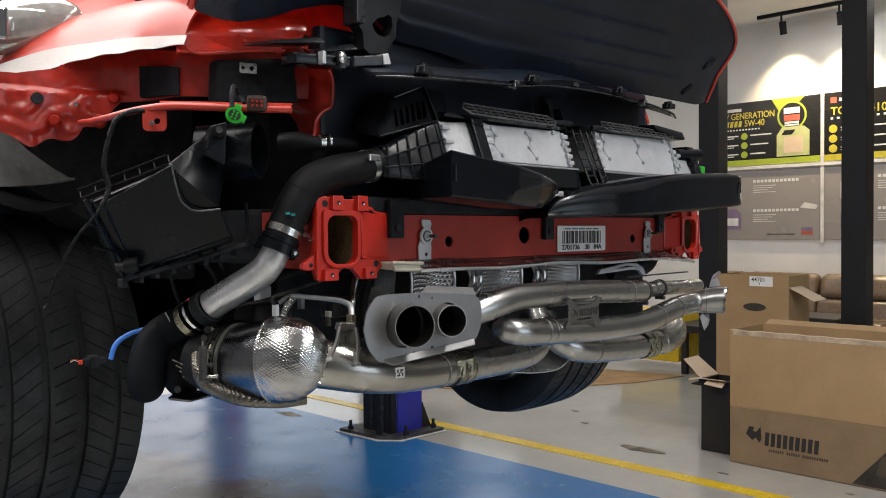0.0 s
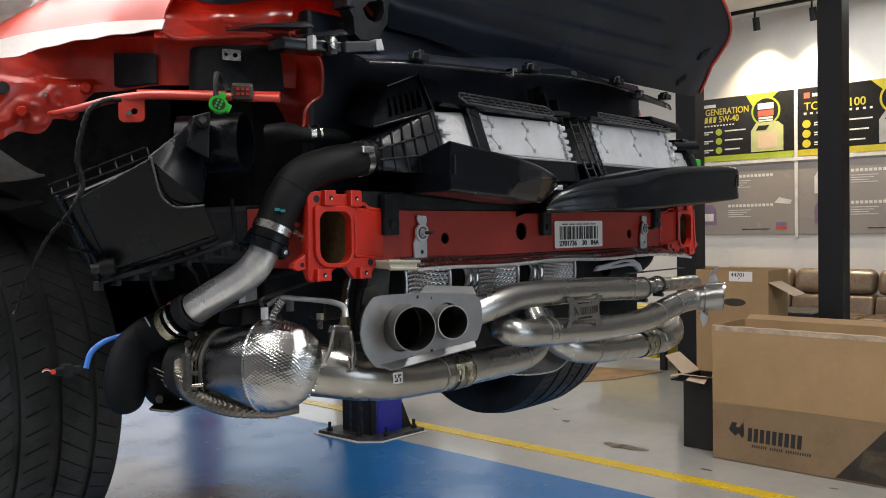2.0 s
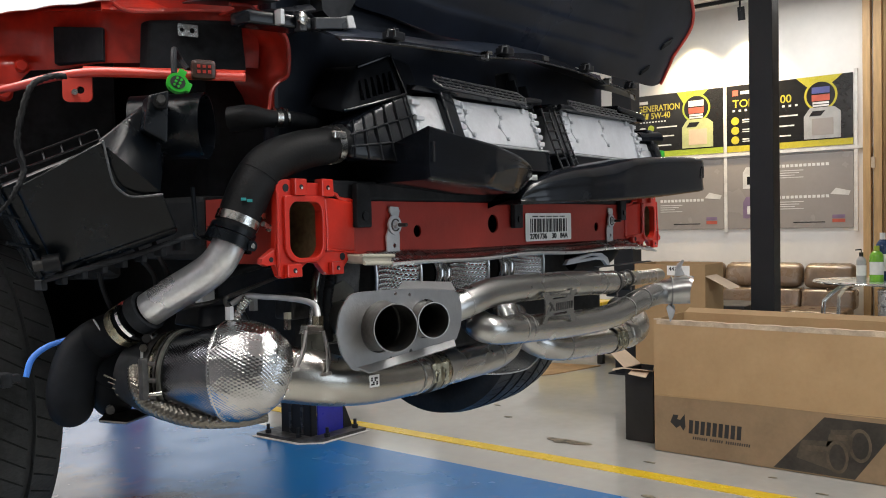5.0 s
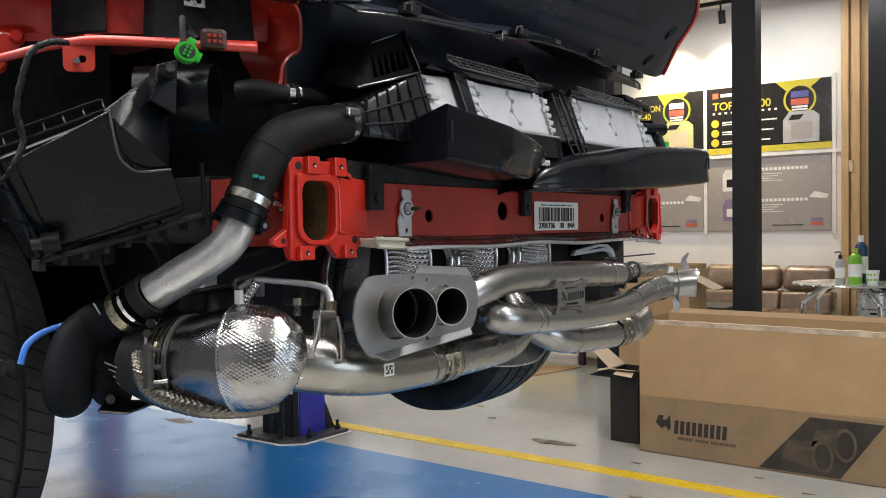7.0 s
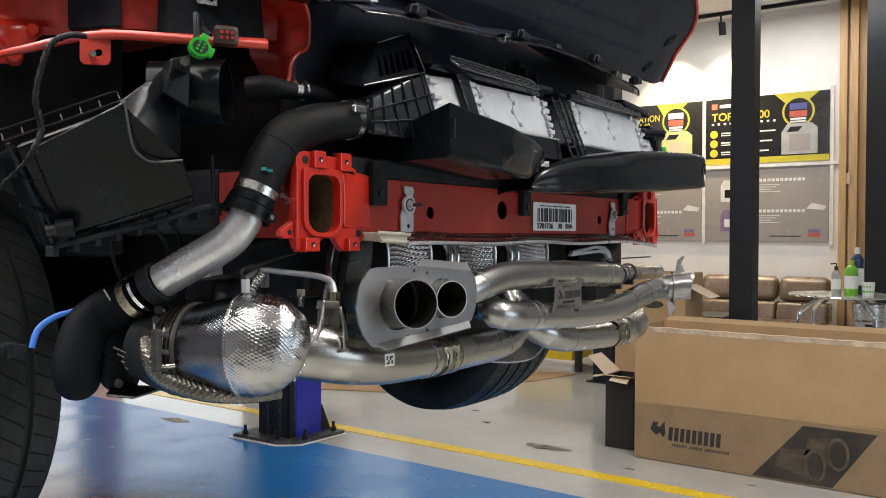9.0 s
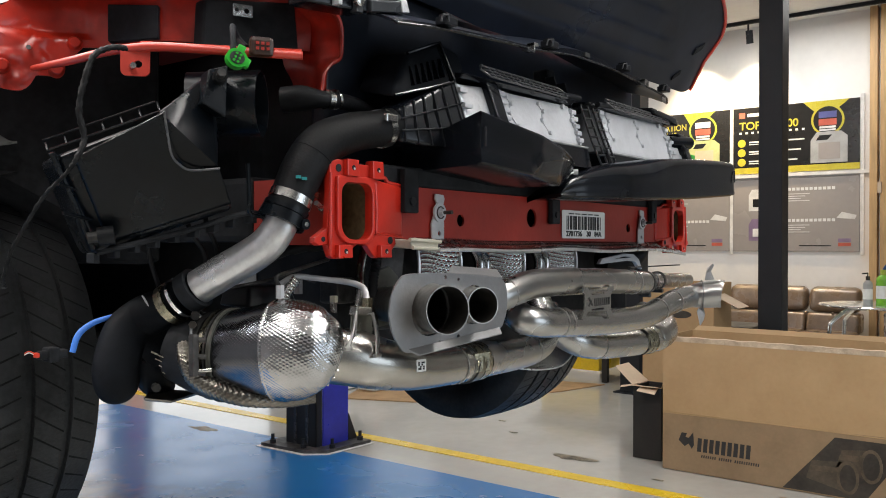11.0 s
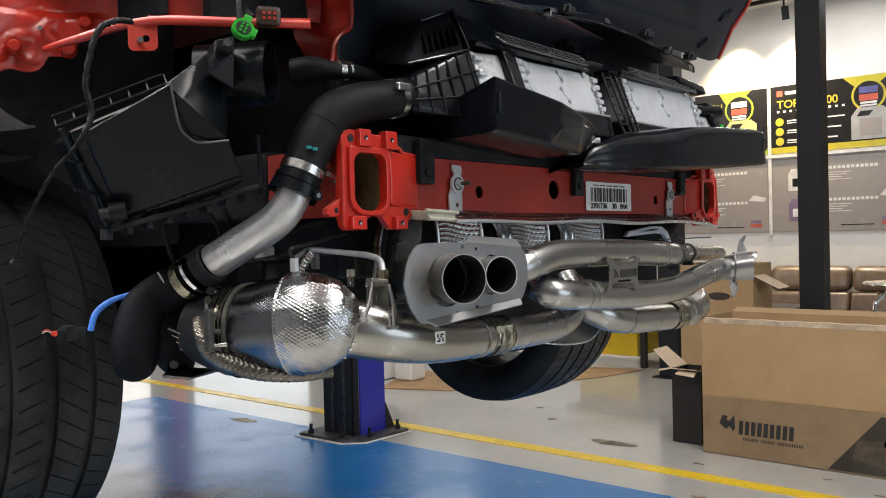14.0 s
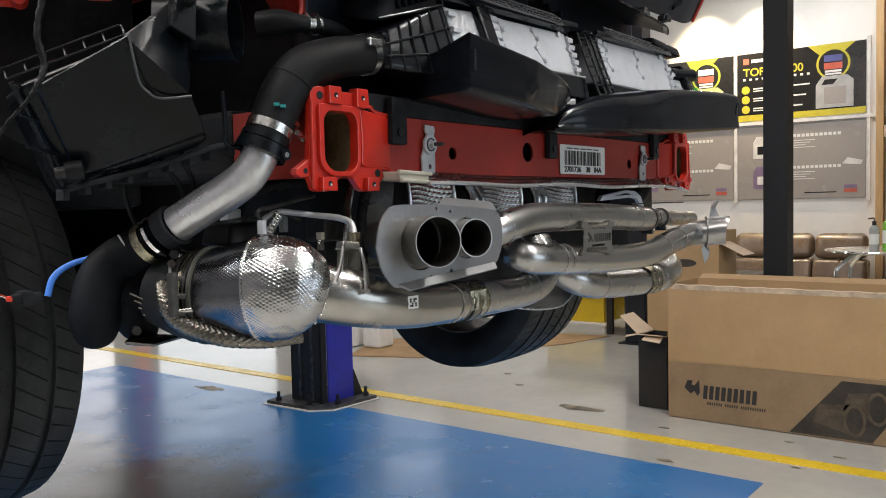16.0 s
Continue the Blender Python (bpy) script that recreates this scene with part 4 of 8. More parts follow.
pipe([(0.215, -0.088, 1.3555, 0.0245), (0.232, -0.087, 1.355, 0.0245), (0.236, -0.087, 1.355, 0.020), (0.26, -0.083, 1.355, 0.016), (0.30, -0.075, 1.355, 0.0165), (0.305, -0.074, 1.355, 0.0185), (0.36, -0.066, 1.3545, 0.0185), (0.42, -0.06, 1.352, 0.0175), (0.60, -0.04, 1.347, 0.0175)], 0.018)
pipe([(-0.13, 0.03, 1.345), (-0.18, 0.0, 1.337), (-0.2245, -0.04, 1.3239), (-0.241, -0.075, 1.3082), (-0.214, -0.090, 1.3005), (-0.1588, -0.09, 1.2955), (-0.1167, -0.09, 1.2925), (0.0144, -0.09, 1.2845), (0.1352, -0.09, 1.2810), (0.21, -0.09, 1.2815), (0.262, -0.09, 1.2850), (0.31, -0.09, 1.2925), (0.36, -0.09, 1.3010), (0.41, -0.092, 1.3085), (0.45, -0.098, 1.3125), (0.478, -0.112, 1.316)], 0.0262, label=exhaust_label)
pipe([(0.015, 0.03, 1.30), (0.0, 0.005, 1.276), (0.006, -0.022, 1.254), (0.030, -0.036, 1.2405), (0.0709, -0.04, 1.231), (0.12, -0.04, 1.2255), (0.1761, -0.04, 1.2212), (0.29, -0.04, 1.2150), (0.33, -0.039, 1.2145)], 0.0290, label=exhaust_label)
pipe([(0.33, -0.039, 1.2145, 0.0295), (0.385, -0.038, 1.215, 0.0295), (0.400, -0.038, 1.2155, 0.032), (0.425, -0.037, 1.217, 0.033), (0.48, -0.03, 1.223, 0.033), (0.52, -0.012, 1.235, 0.033), (0.535, 0.0, 1.242, 0.0325)], 0.027, M["steel"], "bright slip-joint sleeve", sides=36)
pipe([(0.533, 0.0, 1.242, 0.027), (0.56, 0.03, 1.25, 0.027), (0.60, 0.08, 1.26, 0.027)], 0.027, M["dark_iron"])
pipe([(-0.375, -0.036, 1.241), (-0.275, -0.022, 1.238), (-0.165, -0.012, 1.236), (-0.105, -0.01, 1.240), (-0.065, -0.008, 1.254), (-0.045, 0.0, 1.285), (-0.04, 0.02, 1.32)], 0.0305, label=exhaust_label)
pipe([(-0.665, 0.005, 1.287, 0.041), (-0.625, -0.022, 1.278, 0.0405), (-0.585, -0.04, 1.267, 0.038), (-0.53, -0.046, 1.2545, 0.034), (-0.47, -0.044, 1.246, 0.031), (-0.375, -0.036, 1.241, 0.0305)], 0.03, M["steel"], "steel downpipe with heat tint")
# dark band clamps where the upper pipe steps down
for x, y, r, w in ((0.236, -0.087, 0.0235, 0.010), (0.350, -0.067, 0.0195, 0.006)):
    uc = part("pipe_clamp", band((x, y, 1.355), (1, 0.12, 0), r, w, 0.002, 32), M["dark_iron"], car, "dark band clamp", True)
    part("clamp_bolt", rod((x + 0.004, y - 0.012, 1.355 - r - 0.004), (x + 0.004, y + 0.012, 1.355 - r - 0.004), 0.005, 10), M["dark_iron"], uc)
    # thin zinc ring put in as the bright glint beside the clamp
    part("clamp_glint", band((x - 0.007, y + 0.001, 1.355), (1, 0.12, 0), r - 0.0006, 0.003, 0.001, 32), M["zinc"], uc, "", True)
# weld seams
for c, a, r in (((-0.150, -0.09, 1.296), (1, 0, -0.06), 0.0263), ((0.30, -0.09, 1.2910), (0.98, 0, 0.15), 0.0263), ((0.385, -0.091, 1.3050), (0.98, 0, 0.15), 0.0263), ((-0.312, -0.087, 1.356), (0.97, -0.1, 0.2), 0.0253), ((0.165, -0.09, 1.3585), (1, 0, -0.05), 0.0253), ((-0.118, -0.01, 1.239), (1, 0, 0.1), 0.0307), ((0.10, -0.04, 1.2275), (1, 0, -0.1), 0.0291), ((-0.395, -0.038, 1.2415), (1, 0.09, -0.02), 0.0307), ((-0.128, -0.09, 1.2950), (1, 0, -0.03), 0.0263)):
    part("weld_seam", tube([tuple(Vector(c) - Vector(a) * 0.0018), tuple(Vector(c) + Vector(a) * 0.0018)], r + 0.0007, 48, smooth_line=False, relief=lambda i, k: 0.0005 * ((k * 7) % 5 - 2) / 2), M["weld"], car, "", True)


def double_clamp(c, a, r):
    a = Vector(a).normalized()
    first = part("band_clamp", band(Vector(c) - a * 0.012, a, r, 0.020, 0.0016), M["gold"], car, "passivated double band clamp", True)
    part("clamp_band", band(Vector(c) + a * 0.012, a, r, 0.020, 0.0016), M["gold"], first, "", True)
    part("clamp_ring", band(Vector(c) - a * 0.026, a, r, 0.003, 0.0022), M["dark_iron"], first, "", True)
    part("clamp_ring", band(Vector(c), a, r, 0.003, 0.002), M["dark_iron"], first, "", True)
    part("clamp_ring", band(Vector(c) + a * 0.025, a, r, 0.002, 0.002), M["zinc"], first, "", True)
    for d in (-0.012, 0.012):
        n = Vector((-0.3, -0.95, 0.12)).normalized()
        p = Vector(c) + a * d + n * (r + 0.0008)
        pad = turned(box(-0.0098, 0.0098, -0.003, 0.002, -0.016, 0.016, 0.001, 1), Matrix.Translation(p) @ Matrix.Rotation(radians(-14), 4, "Z"))
        part("clamp_pad", pad, M["gold"], first)
        part("clamp_dimple", turned(tube([(0, -0.003, 0, 0.006), (0, -0.0042, 0, 0.0045)], sides=16, smooth_line=False), Matrix.Translation(p)), M["gold"], first, "", True)
        part("clamp_rivet", turned(tube([(0, -0.003, 0, 0.0022), (0, -0.006, 0, 0.002)], sides=10, smooth_line=False), Matrix.Translation(p)), M["zinc"], first, "", True)


double_clamp((-0.338, -0.031, 1.2397), (1, 0.13, -0.02), 0.0308)
double_clamp((0.335, -0.039, 1.2145), (1, 0, -0.03), 0.0297)
# small code sticker on the downpipe
part("code_sticker", sheet(rounded(-0.009, 0.009, -0.009, 0.009, 0.001), (), 0.0005, Matrix.Translation((-0.530, -0.0812, 1.2605)) @ Matrix.Rotation(radians(-12), 4, "Z") @ Matrix.Rotation(radians(90), 4, "X")), M["paper"], car, "small white sticker")
part("code_blocks", turned(merge(*[box(-0.006 + 0.003 * i, -0.0035 + 0.003 * i, -0.001, 0, -0.006 + 0.003 * j, -0.0035 + 0.003 * j, 0) for i in range(4) for j in range(4) if (i * 3 + j * 5) % 7 < 4]), Matrix.Translation((-0.530, -0.0815, 1.2605)) @ Matrix.Rotation(radians(-12), 4, "Z")), M["ink"], car)

# bridge plate between the two upper pipes
part("bridge_plate", sheet([(-0.112, 1.301), (-0.094, 1.3005), (-0.092, 1.309), (-0.086, 1.313), (-0.010, 1.309), (-0.006, 1.303), (-0.002, 1.296), (0.018, 1.296), (0.016, 1.303), (0.008, 1.312), (0.007, 1.338), (0.010, 1.345), (0.020, 1.351), (0.020, 1.356), (0.0, 1.356), (-0.006, 1.348), (-0.082, 1.352), (-0.088, 1.358), (-0.110, 1.359), (-0.108, 1.353), (-0.100, 1.345), (-0.099, 1.318)], [rounded(-0.072, -0.020, 1.3435, 1.3475, 0.0018), rounded(-0.072, -0.020, 1.313, 1.317, 0.0018)], 0.0025, across(-0.119)), TI, car, "bridge plate with etched mark")
part("etched_mark", merge(turned(box(-0.011, 0.011, -0.0004, 0.0004, -0.0018, 0.0018, 0), Matrix.Translation((-0.076, -0.1193, 1.331)) @ Matrix.Rotation(radians(45), 4, "Y")), turned(box(-0.007, 0.007, -0.0004, 0.0004, -0.0016, 0.0016, 0), Matrix.Translation((-0.078, -0.1193, 1.328)) @ Matrix.Rotation(radians(-45), 4, "Y")), *[box(-0.060 + 0.0082 * k, -0.0545 + 0.0082 * k, -0.1197, -0.119, 1.3215, 1.336, 0) for k in range(8)]), M["dark_iron"], car)

# left tailpipe plate with its twin outlets


def tail_plate():
    m = Matrix.Translation((-0.505, -0.120, 1.341)) @ Matrix.Rotation(radians(-6), 4, "Z") @ Matrix.Rotation(radians(90), 4, "X") @ Matrix.Scale(-1, 4, (0, 0, 1))
    out = [(-0.126, 0.002), (-0.120, 0.029), (-0.108, 0.046), (-0.094, 0.0545), (-0.05, 0.0555), (0.03, 0.053), (0.100, 0.046), (0.119, 0.036), (0.124, 0.022), (0.124, -0.002), (0.117, -0.022), (0.100, -0.036), (0.02, -0.045), (-0.060, -0.0525), (-0.092, -0.053), (-0.106, -0.043), (-0.119, -0.024)]
    out = [(q[0], q[1]) for q in spline([(*p, 0) for p in [*out, out[0]]], 4)][:-1]
    holes = [circle(-0.047, 0.003, 0.0365, 28), circle(0.045, 0.0065, 0.0295, 24), circle(0.012, 0.045, 0.0025, 10), circle(-0.016, 0.049, 0.003, 10), circle(0.012, -0.038, 0.003, 10), circle(-0.028, -0.044, 0.003, 10)]
    p = part("outlet_plate", sheet(out, holes, 0.003, m), M["grey_plate"], car, "grey steel plate round twin outlets")
    part("plate_lip", turned(hexa([(-0.074, -0.0575, -0.008), (0.103, -0.0410, -0.008), (0.102, -0.0425, -0.006), (-0.076, -0.0590, -0.006), (-0.092, -0.0480, -0.0005), (0.106, -0.0310, -0.0005), (0.106, -0.0330, 0.0015), (-0.092, -0.0500, 0.0015)], 0.0008, 1), m), M["grey_plate"], p, "bent lower lip")
    part("plate_lip", turned(hexa([(-0.012, 0.0535, 0.0), (0.112, 0.0425, 0.0), (0.118, 0.0555, 0.016), (0.014, 0.0635, 0.016), (-0.012, 0.0555, -0.001), (0.112, 0.0445, -0.001), (0.118, 0.0575, 0.015), (0.014, 0.0655, 0.015)], 0.001, 1), m), M["grey_plate"], p)
    return p


plate = tail_plate()
for name, a, c, r in (("large_outlet", (-0.549, -0.112, 1.3465), (-0.5695, -0.160, 1.3475), 0.0335), ("small_outlet", (-0.462, -0.112, 1.3478), (-0.479, -0.155, 1.3485), 0.0265)):
    a, c = Vector(a), Vector(c)
    d = (c - a).normalized()
    ob = part(name, tube([(*(a - d * 0.16), r * 0.80), (*(a - d * 0.05), r * 0.92), (*(a - d * 0.006), r * 1.12), (*(a + d * 0.001), r * 1.08), (*(a + d * 0.007), r * 1.03), (*(a + d * 0.016), r), (*(c - d * 0.004), r), (*c, r * 1.01)], sides=48, wall=0.0014, smooth_line=False), M["outlet"], car, "open titanium outlet, dark inside", True)
    # dark disc deep in the tube stands in for its unlit inside
    part("outlet_dark_disc", tube([(*(a - d * 0.14), r * 0.80), (*(a - d * 0.143), r * 0.80)], sides=32, smooth_line=False), M["matt"], ob)
# right outlet
part("right_outlet", tube([(0.468, -0.104, 1.3145, 0.0272), (0.480, -0.116, 1.3165, 0.0300), (0.4935, -0.135, 1.319, 0.0325), (0.502, -0.158, 1.321, 0.0330), (0.5035, -0.162, 1.321, 0.0335)], sides=36, wall=0.002), TI, car, "open titanium outlet", True)
part("outlet_flange", turned(sheet(circle(0, 0, 0.0365, 28), [circle(0.0, 0, 0.0315, 28)], 0.002), Matrix.Translation((0.482, -0.122, 1.317)) @ Matrix.Rotation(radians(28), 4, "Z") @ Matrix.Rotation(radians(90), 4, "X")), M["grey_plate"], car, "grey steel flange")
for pts in ([(0.486, -0.129, 1.352), (0.505, -0.125, 1.370), (0.523, -0.121, 1.381), (0.539, -0.129, 1.391), (0.561, -0.125, 1.387), (0.550, -0.121, 1.372), (0.553, -0.129, 1.352)], [(0.435, -0.129, 1.282), (0.457, -0.125, 1.288), (0.503, -0.121, 1.283), (0.489, -0.129, 1.271), (0.492, -0.125, 1.257), (0.477, -0.121, 1.243), (0.456, -0.129, 1.251), (0.453, -0.125, 1.268)]):
    tab = bmesh.new()
    tab.faces.new([tab.verts.new(q) for q in pts])
    bmesh.ops.solidify(tab, geom=tab.faces[:], thickness=0.002)
    part("torn_tab", tab, M["alu_dull"], car, "bent scrap of sheet metal")

# heat-shielded catalyst, a hammered barrel between its rings


SA, SB = Vector((-0.728, 0.118, 1.280)), Vector((-0.648, -0.006, 1.277))


def barrel():
    fine = spline([(*SA, 0.0615), (-0.716, 0.080, 1.285, 0.0625), (-0.703, 0.046, 1.289, 0.0665), (-0.686, 0.017, 1.290, 0.0680), (-0.666, 0.001, 1.284, 0.0610), (*SB, 0.0430)], 38)
    run = [0.0]
    for p, q in zip(fine, fine[1:]):
        run.append(run[-1] + math.dist(p, q))

    def dimple(i, k, ball):
        """Diamond hammering along the true length of the skin; the ball end is also crumpled."""
        i = min(i, len(run) - 1)
        a = k * 2 * math.pi / 420
        around = Vector((run[i] * 34, 2.2 * math.cos(a), 2.2 * math.sin(a)))
        drift = noise.noise(around * 0.8) * (0.0022 if ball else 0.0008)
        pitch = 0.0023 if ball else 0.0021
        p = math.pi * (run[i] + drift) / pitch
        q = k * (176 if ball else 188) * math.pi / 420
        cell = math.cos(p) * math.cos(q)
        fold = abs(noise.noise(around * 1.6 + Vector((5, 0, 0))))
        dent = noise.noise(around * 4.0)
        return 0.00046 * cell + 0.0017 * (0.3 - fold) + 0.0005 * dent if ball else 0.00032 * cell + 0.0002 * dent
    return fine, dimple


fine, dimple = barrel()
# the dark cylinder and the bright ball-shaped end overlap at a wavy seam
part("catalyst_body", tube([tuple(q) for q in fine[:98]], sides=420, smooth_line=False, relief=lambda i, k: dimple(i, k, False)), M["foil_dark"], car, "hammered catalyst shield, heat tint and dark reflection in its colour", True)
part("heat_shield", tube([(*q[:3], q[3] + 0.0018) for q in fine[86:]], sides=420, smooth_line=False, relief=lambda i, k: dimple(i + 86, k, True) + (0.0012 if i < 3 else 0)), M["foil"], car, "hammered silver heat shield of the catalyst", True)
BACK = Vector((-0.31, 0.95, -0.06)).normalized()
for u, r, w, m in ((0.010, 0.0605, 0.010, "dark_iron"), (-0.004, 0.0640, 0.005, "gold"), (-0.012, 0.0640, 0.003, "dark_iron"), (-0.019, 0.0645, 0.005, "olive_plate")):
    part("shield_ring", band(SA + BACK * u, BACK, r, w, 0.002, 64), M[m], car, "", True)
part("turbine_outlet", tube([(-0.728, 0.122, 1.275, 0.058), (-0.735, 0.145, 1.279, 0.057), (-0.748, 0.185, 1.288, 0.050)], sides=40), M["matt"], car, "dark cast turbine outlet", True)
# frayed edge at the collar of the shield
for k in range(44):
    a = 2 * math.pi * k / 44
    ax = (SB - Vector((-0.668, 0.002, 1.284))).normalized()
    n1 = ax.cross(Vector((0, 0, 1))).normalized()
    n2 = ax.cross(n1)
    p = SB + (n1 * math.cos(a) + n2 * math.sin(a)) * 0.039
    part("foil_tooth", rod(tuple(p - ax * 0.006), tuple(p + ax * (0.001 + 0.004 * (k * 7 % 5) / 4) + (n1 * math.cos(a) + n2 * math.sin(a)) * 0.001 * (k % 3)), 0.0020, 6), M["foil"], car)
part("lagged_tube", tube([(-0.790, 0.125, 1.300, 0.008), (-0.799, 0.105, 1.280, 0.0105), (-0.792, 0.095, 1.258, 0.012), (-0.772, 0.075, 1.242, 0.0125), (-0.745, 0.05, 1.230, 0.012), (-0.70, 0.025, 1.222, 0.0095), (-0.660, 0.005, 1.222, 0.007)], sides=80, steps=26, relief=lambda i, k: 0.0008 * math.cos(2 * math.pi * k / 8) * math.cos(2 * math.pi * i / 5)), M["foil_dull"], car, "hammered silver lagging", True)
part("turbo_housing", tube([(-0.72, 0.32, 1.275, 0.036), (-0.740, 0.27, 1.285, 0.044), (-0.755, 0.235, 1.292, 0.044), (-0.766, 0.205, 1.295, 0.036)], sides=32), M["soft_black"], car, "dark turbocharger housing", True)
part("compressor_scroll", tube([(-0.735, 0.265, 1.30, 0.018), (-0.764, 0.240, 1.290, 0.021), (-0.776, 0.230, 1.262, 0.022), (-0.764, 0.235, 1.236, 0.021), (-0.735, 0.25, 1.225, 0.018)], sides=24), M["soft_black"], car, "", True)
for k in range(4):
    part("housing_rib", rod((-0.806 + 0.006 * k, 0.175, 1.288 - 0.010 * k), (-0.788 + 0.006 * k, 0.160, 1.276 - 0.010 * k), 0.0013, 8), M["foil_dull"], car)
for z in (1.312, 1.290, 1.268):
    part("vee_clamp", rod((-0.803, 0.090, z), (-0.790, 0.075, z - 0.003), 0.0035), M["dark_iron"], car)
part("vee_bolt", rod((-0.800, 0.086, 1.268), (-0.784, 0.070, 1.270), 0.003), M["zinc"], car)
part("vee_link", box(-0.806, -0.796, 0.080, 0.092, 1.262, 1.318, 0.003), M["dark_iron"], car)
for q in ((-0.75, 0.175, 1.325), (-0.79, 0.19, 1.236)):
    part("housing_bolt", rod(q, (q[0] - 0.006, q[1] - 0.012, q[2]), 0.006, 8), M["dark_iron"], car)
part("drip_pan", hexa([(-0.800, 0.20, 1.216), (-0.775, 0.175, 1.212), (-0.71, 0.20, 1.212), (-0.75, 0.26, 1.216), (-0.803, 0.20, 1.221), (-0.775, 0.17, 1.216), (-0.705, 0.20, 1.217), (-0.75, 0.26, 1.221)], 0.002), M["foil_dull"], car, "", True)

part("actuator_rod", tube([(-0.782, 0.118, 1.325, 0.0022), (-0.786, 0.112, 1.300, 0.0022), (-0.784, 0.108, 1.272, 0.0022)], sides=8), M["titan"], car, "thin steel actuator rod", True)
for q, r in (((-0.781, 0.116, 1.327), 0.0055), ((-0.785, 0.106, 1.270), 0.0050), ((-0.768, 0.128, 1.338), 0.0065)):
    part("union_nut", turned(tube([(0, 0.004, 0), (0, -0.004, 0)], r, 6, smooth_line=False), Matrix.Translation(q) @ Matrix.Rotation(radians(-35), 4, "Z")), M["dark_iron" if r > 0.006 else "foil_dull"], car)

# thin shield under the pipes
def tray(u, v):
    """The hammered tray under the pipes, rising to a corner between the two lower bends."""
    x = -0.33 + 0.405 * u
    fall = min(1.0, max(0.0, (x + 0.15) / 0.15))
    z = 1.205 - 0.017 * math.sin(fall * math.pi / 2) + 0.022 * max(0.0, (x - 0.02) / 0.055) ** 1.6 + (0.006 + 0.034 * fall) * v
    return (x, 0.0 + 0.02 * v - 0.0016 * math.cos(x * 620) * math.cos(z * 620), z)


part("shield_tray", grid_surface(tray, 220, 26, 0.0015), M["foil"], car, "thin hammered heat-shield tray", True)
part("tray_edge", tube([(*tray(u, 0), 0.0016) for u in np.linspace(0, 1, 20)], sides=8), M["alu"], car, "", True)
# shield lip under the beam


def lip(u, v):
    x = -0.455 + 1.005 * u
    end = max(0.0, (u - 0.84) / 0.16)
    wave = 0.0022 * math.sin(u * 17 + 0.6) * (0.4 + 0.6 * math.sin(u * 3.1)) + end * (0.004 * math.sin(u * 110) * (0.4 + v) - 0.010 * end)
    y = -0.055 + 0.012 * math.sin(u * 3.14) + 0.055 * v
    hammer = 0.0007 * math.sin(u * 760) * math.sin(v * 26) + 0.0012 * max(0.0, math.sin(u * 420)) * (1 if 0.25 < v < 0.5 else 0)
    return (x, y - hammer, 1.4275 - 0.004 * u + wave * (1 - 0.5 * v) + 0.019 * v + 0.003 * math.sin(v * 9) + hammer)


part("shield_lip", grid_surface(lip, 620, 26, 0.002), M["foil_lip"], car, "crimped aluminium heat shield under the beam", True)
part("lip_edge", tube([(*lip(u, 0), 0.0034) for u in np.linspace(0, 1, 40)], sides=8, steps=3), M["alu"], car, "", True)
part("lip_end", merge(hexa([(-0.507, -0.046, 1.430), (-0.45, -0.05, 1.428), (-0.45, 0.0, 1.430), (-0.507, 0.0, 1.432), (-0.512, -0.044, 1.444), (-0.445, -0.048, 1.441), (-0.445, 0.0, 1.444), (-0.512, 0.0, 1.446)], 0.003), rod((-0.51, -0.048, 1.432), (-0.448, -0.052, 1.429), 0.003), rod((-0.514, -0.046, 1.444), (-0.444, -0.05, 1.441), 0.003)), M["ivory"], car, "ivory end clip of the heat shield")


def dimpled(x0, x1, y, z0, z1):
    """A heat-shield panel with rows of round dimples."""
    def f(u, v):
        x, z = x0 + (x1 - x0) * u, z0 + (z1 - z0) * v
        row = round((z - z0) / 0.0080)
        a, b = x / 0.0092 + 0.5 * (row % 2), (z - z0) / 0.0080
        d = math.hypot(a - round(a), b - row)
        return (x, y + 0.018 * math.sin(u * 3.1) - 0.0030 * max(0.0, 1 - (d / 0.44) ** 2), z + 0.004 * math.sin(u * 5))
    return grid_surface(f, int((x1 - x0) / 0.0012), int((z1 - z0) / 0.0012), 0.0)


for x0, x1, y in ((-0.385, -0.265, 0.045), (-0.185, -0.05, 0.045), (0.015, 0.165, 0.045)):
    part("hammered_panel", dimpled(x0, x1, y, 1.36, 1.432), M["foil_panel"], car, "hammered heat-shield panel", True)
    for xe in (x0, x1):
        part("panel_fold", tube([(xe, y - 0.001, 1.36, 0.0028), (xe + 0.001, y - 0.003, 1.40, 0.0028), (xe - 0.001, y - 0.001, 1.432, 0.0028)], sides=8), M["alu"], car, "", True)
for x in (-0.235, -0.215, -0.025, 0.0):
    part("shield_pipe", tube([(x, 0.045, 1.44, 0.010), (x + 0.008, 0.03, 1.41, 0.010), (x + 0.004, 0.03, 1.38, 0.010), (x - 0.008, 0.05, 1.34, 0.010)], sides=16), M["foil_panel"], car, "", True)
# dark box added behind the pipes, where only darkness shows
part("dark_backing", box(-0.50, 0.60, 0.12, 0.33, 1.22, 1.455, 0.02), M["matt"], car, "added dark box for the unlit space behind the pipes")
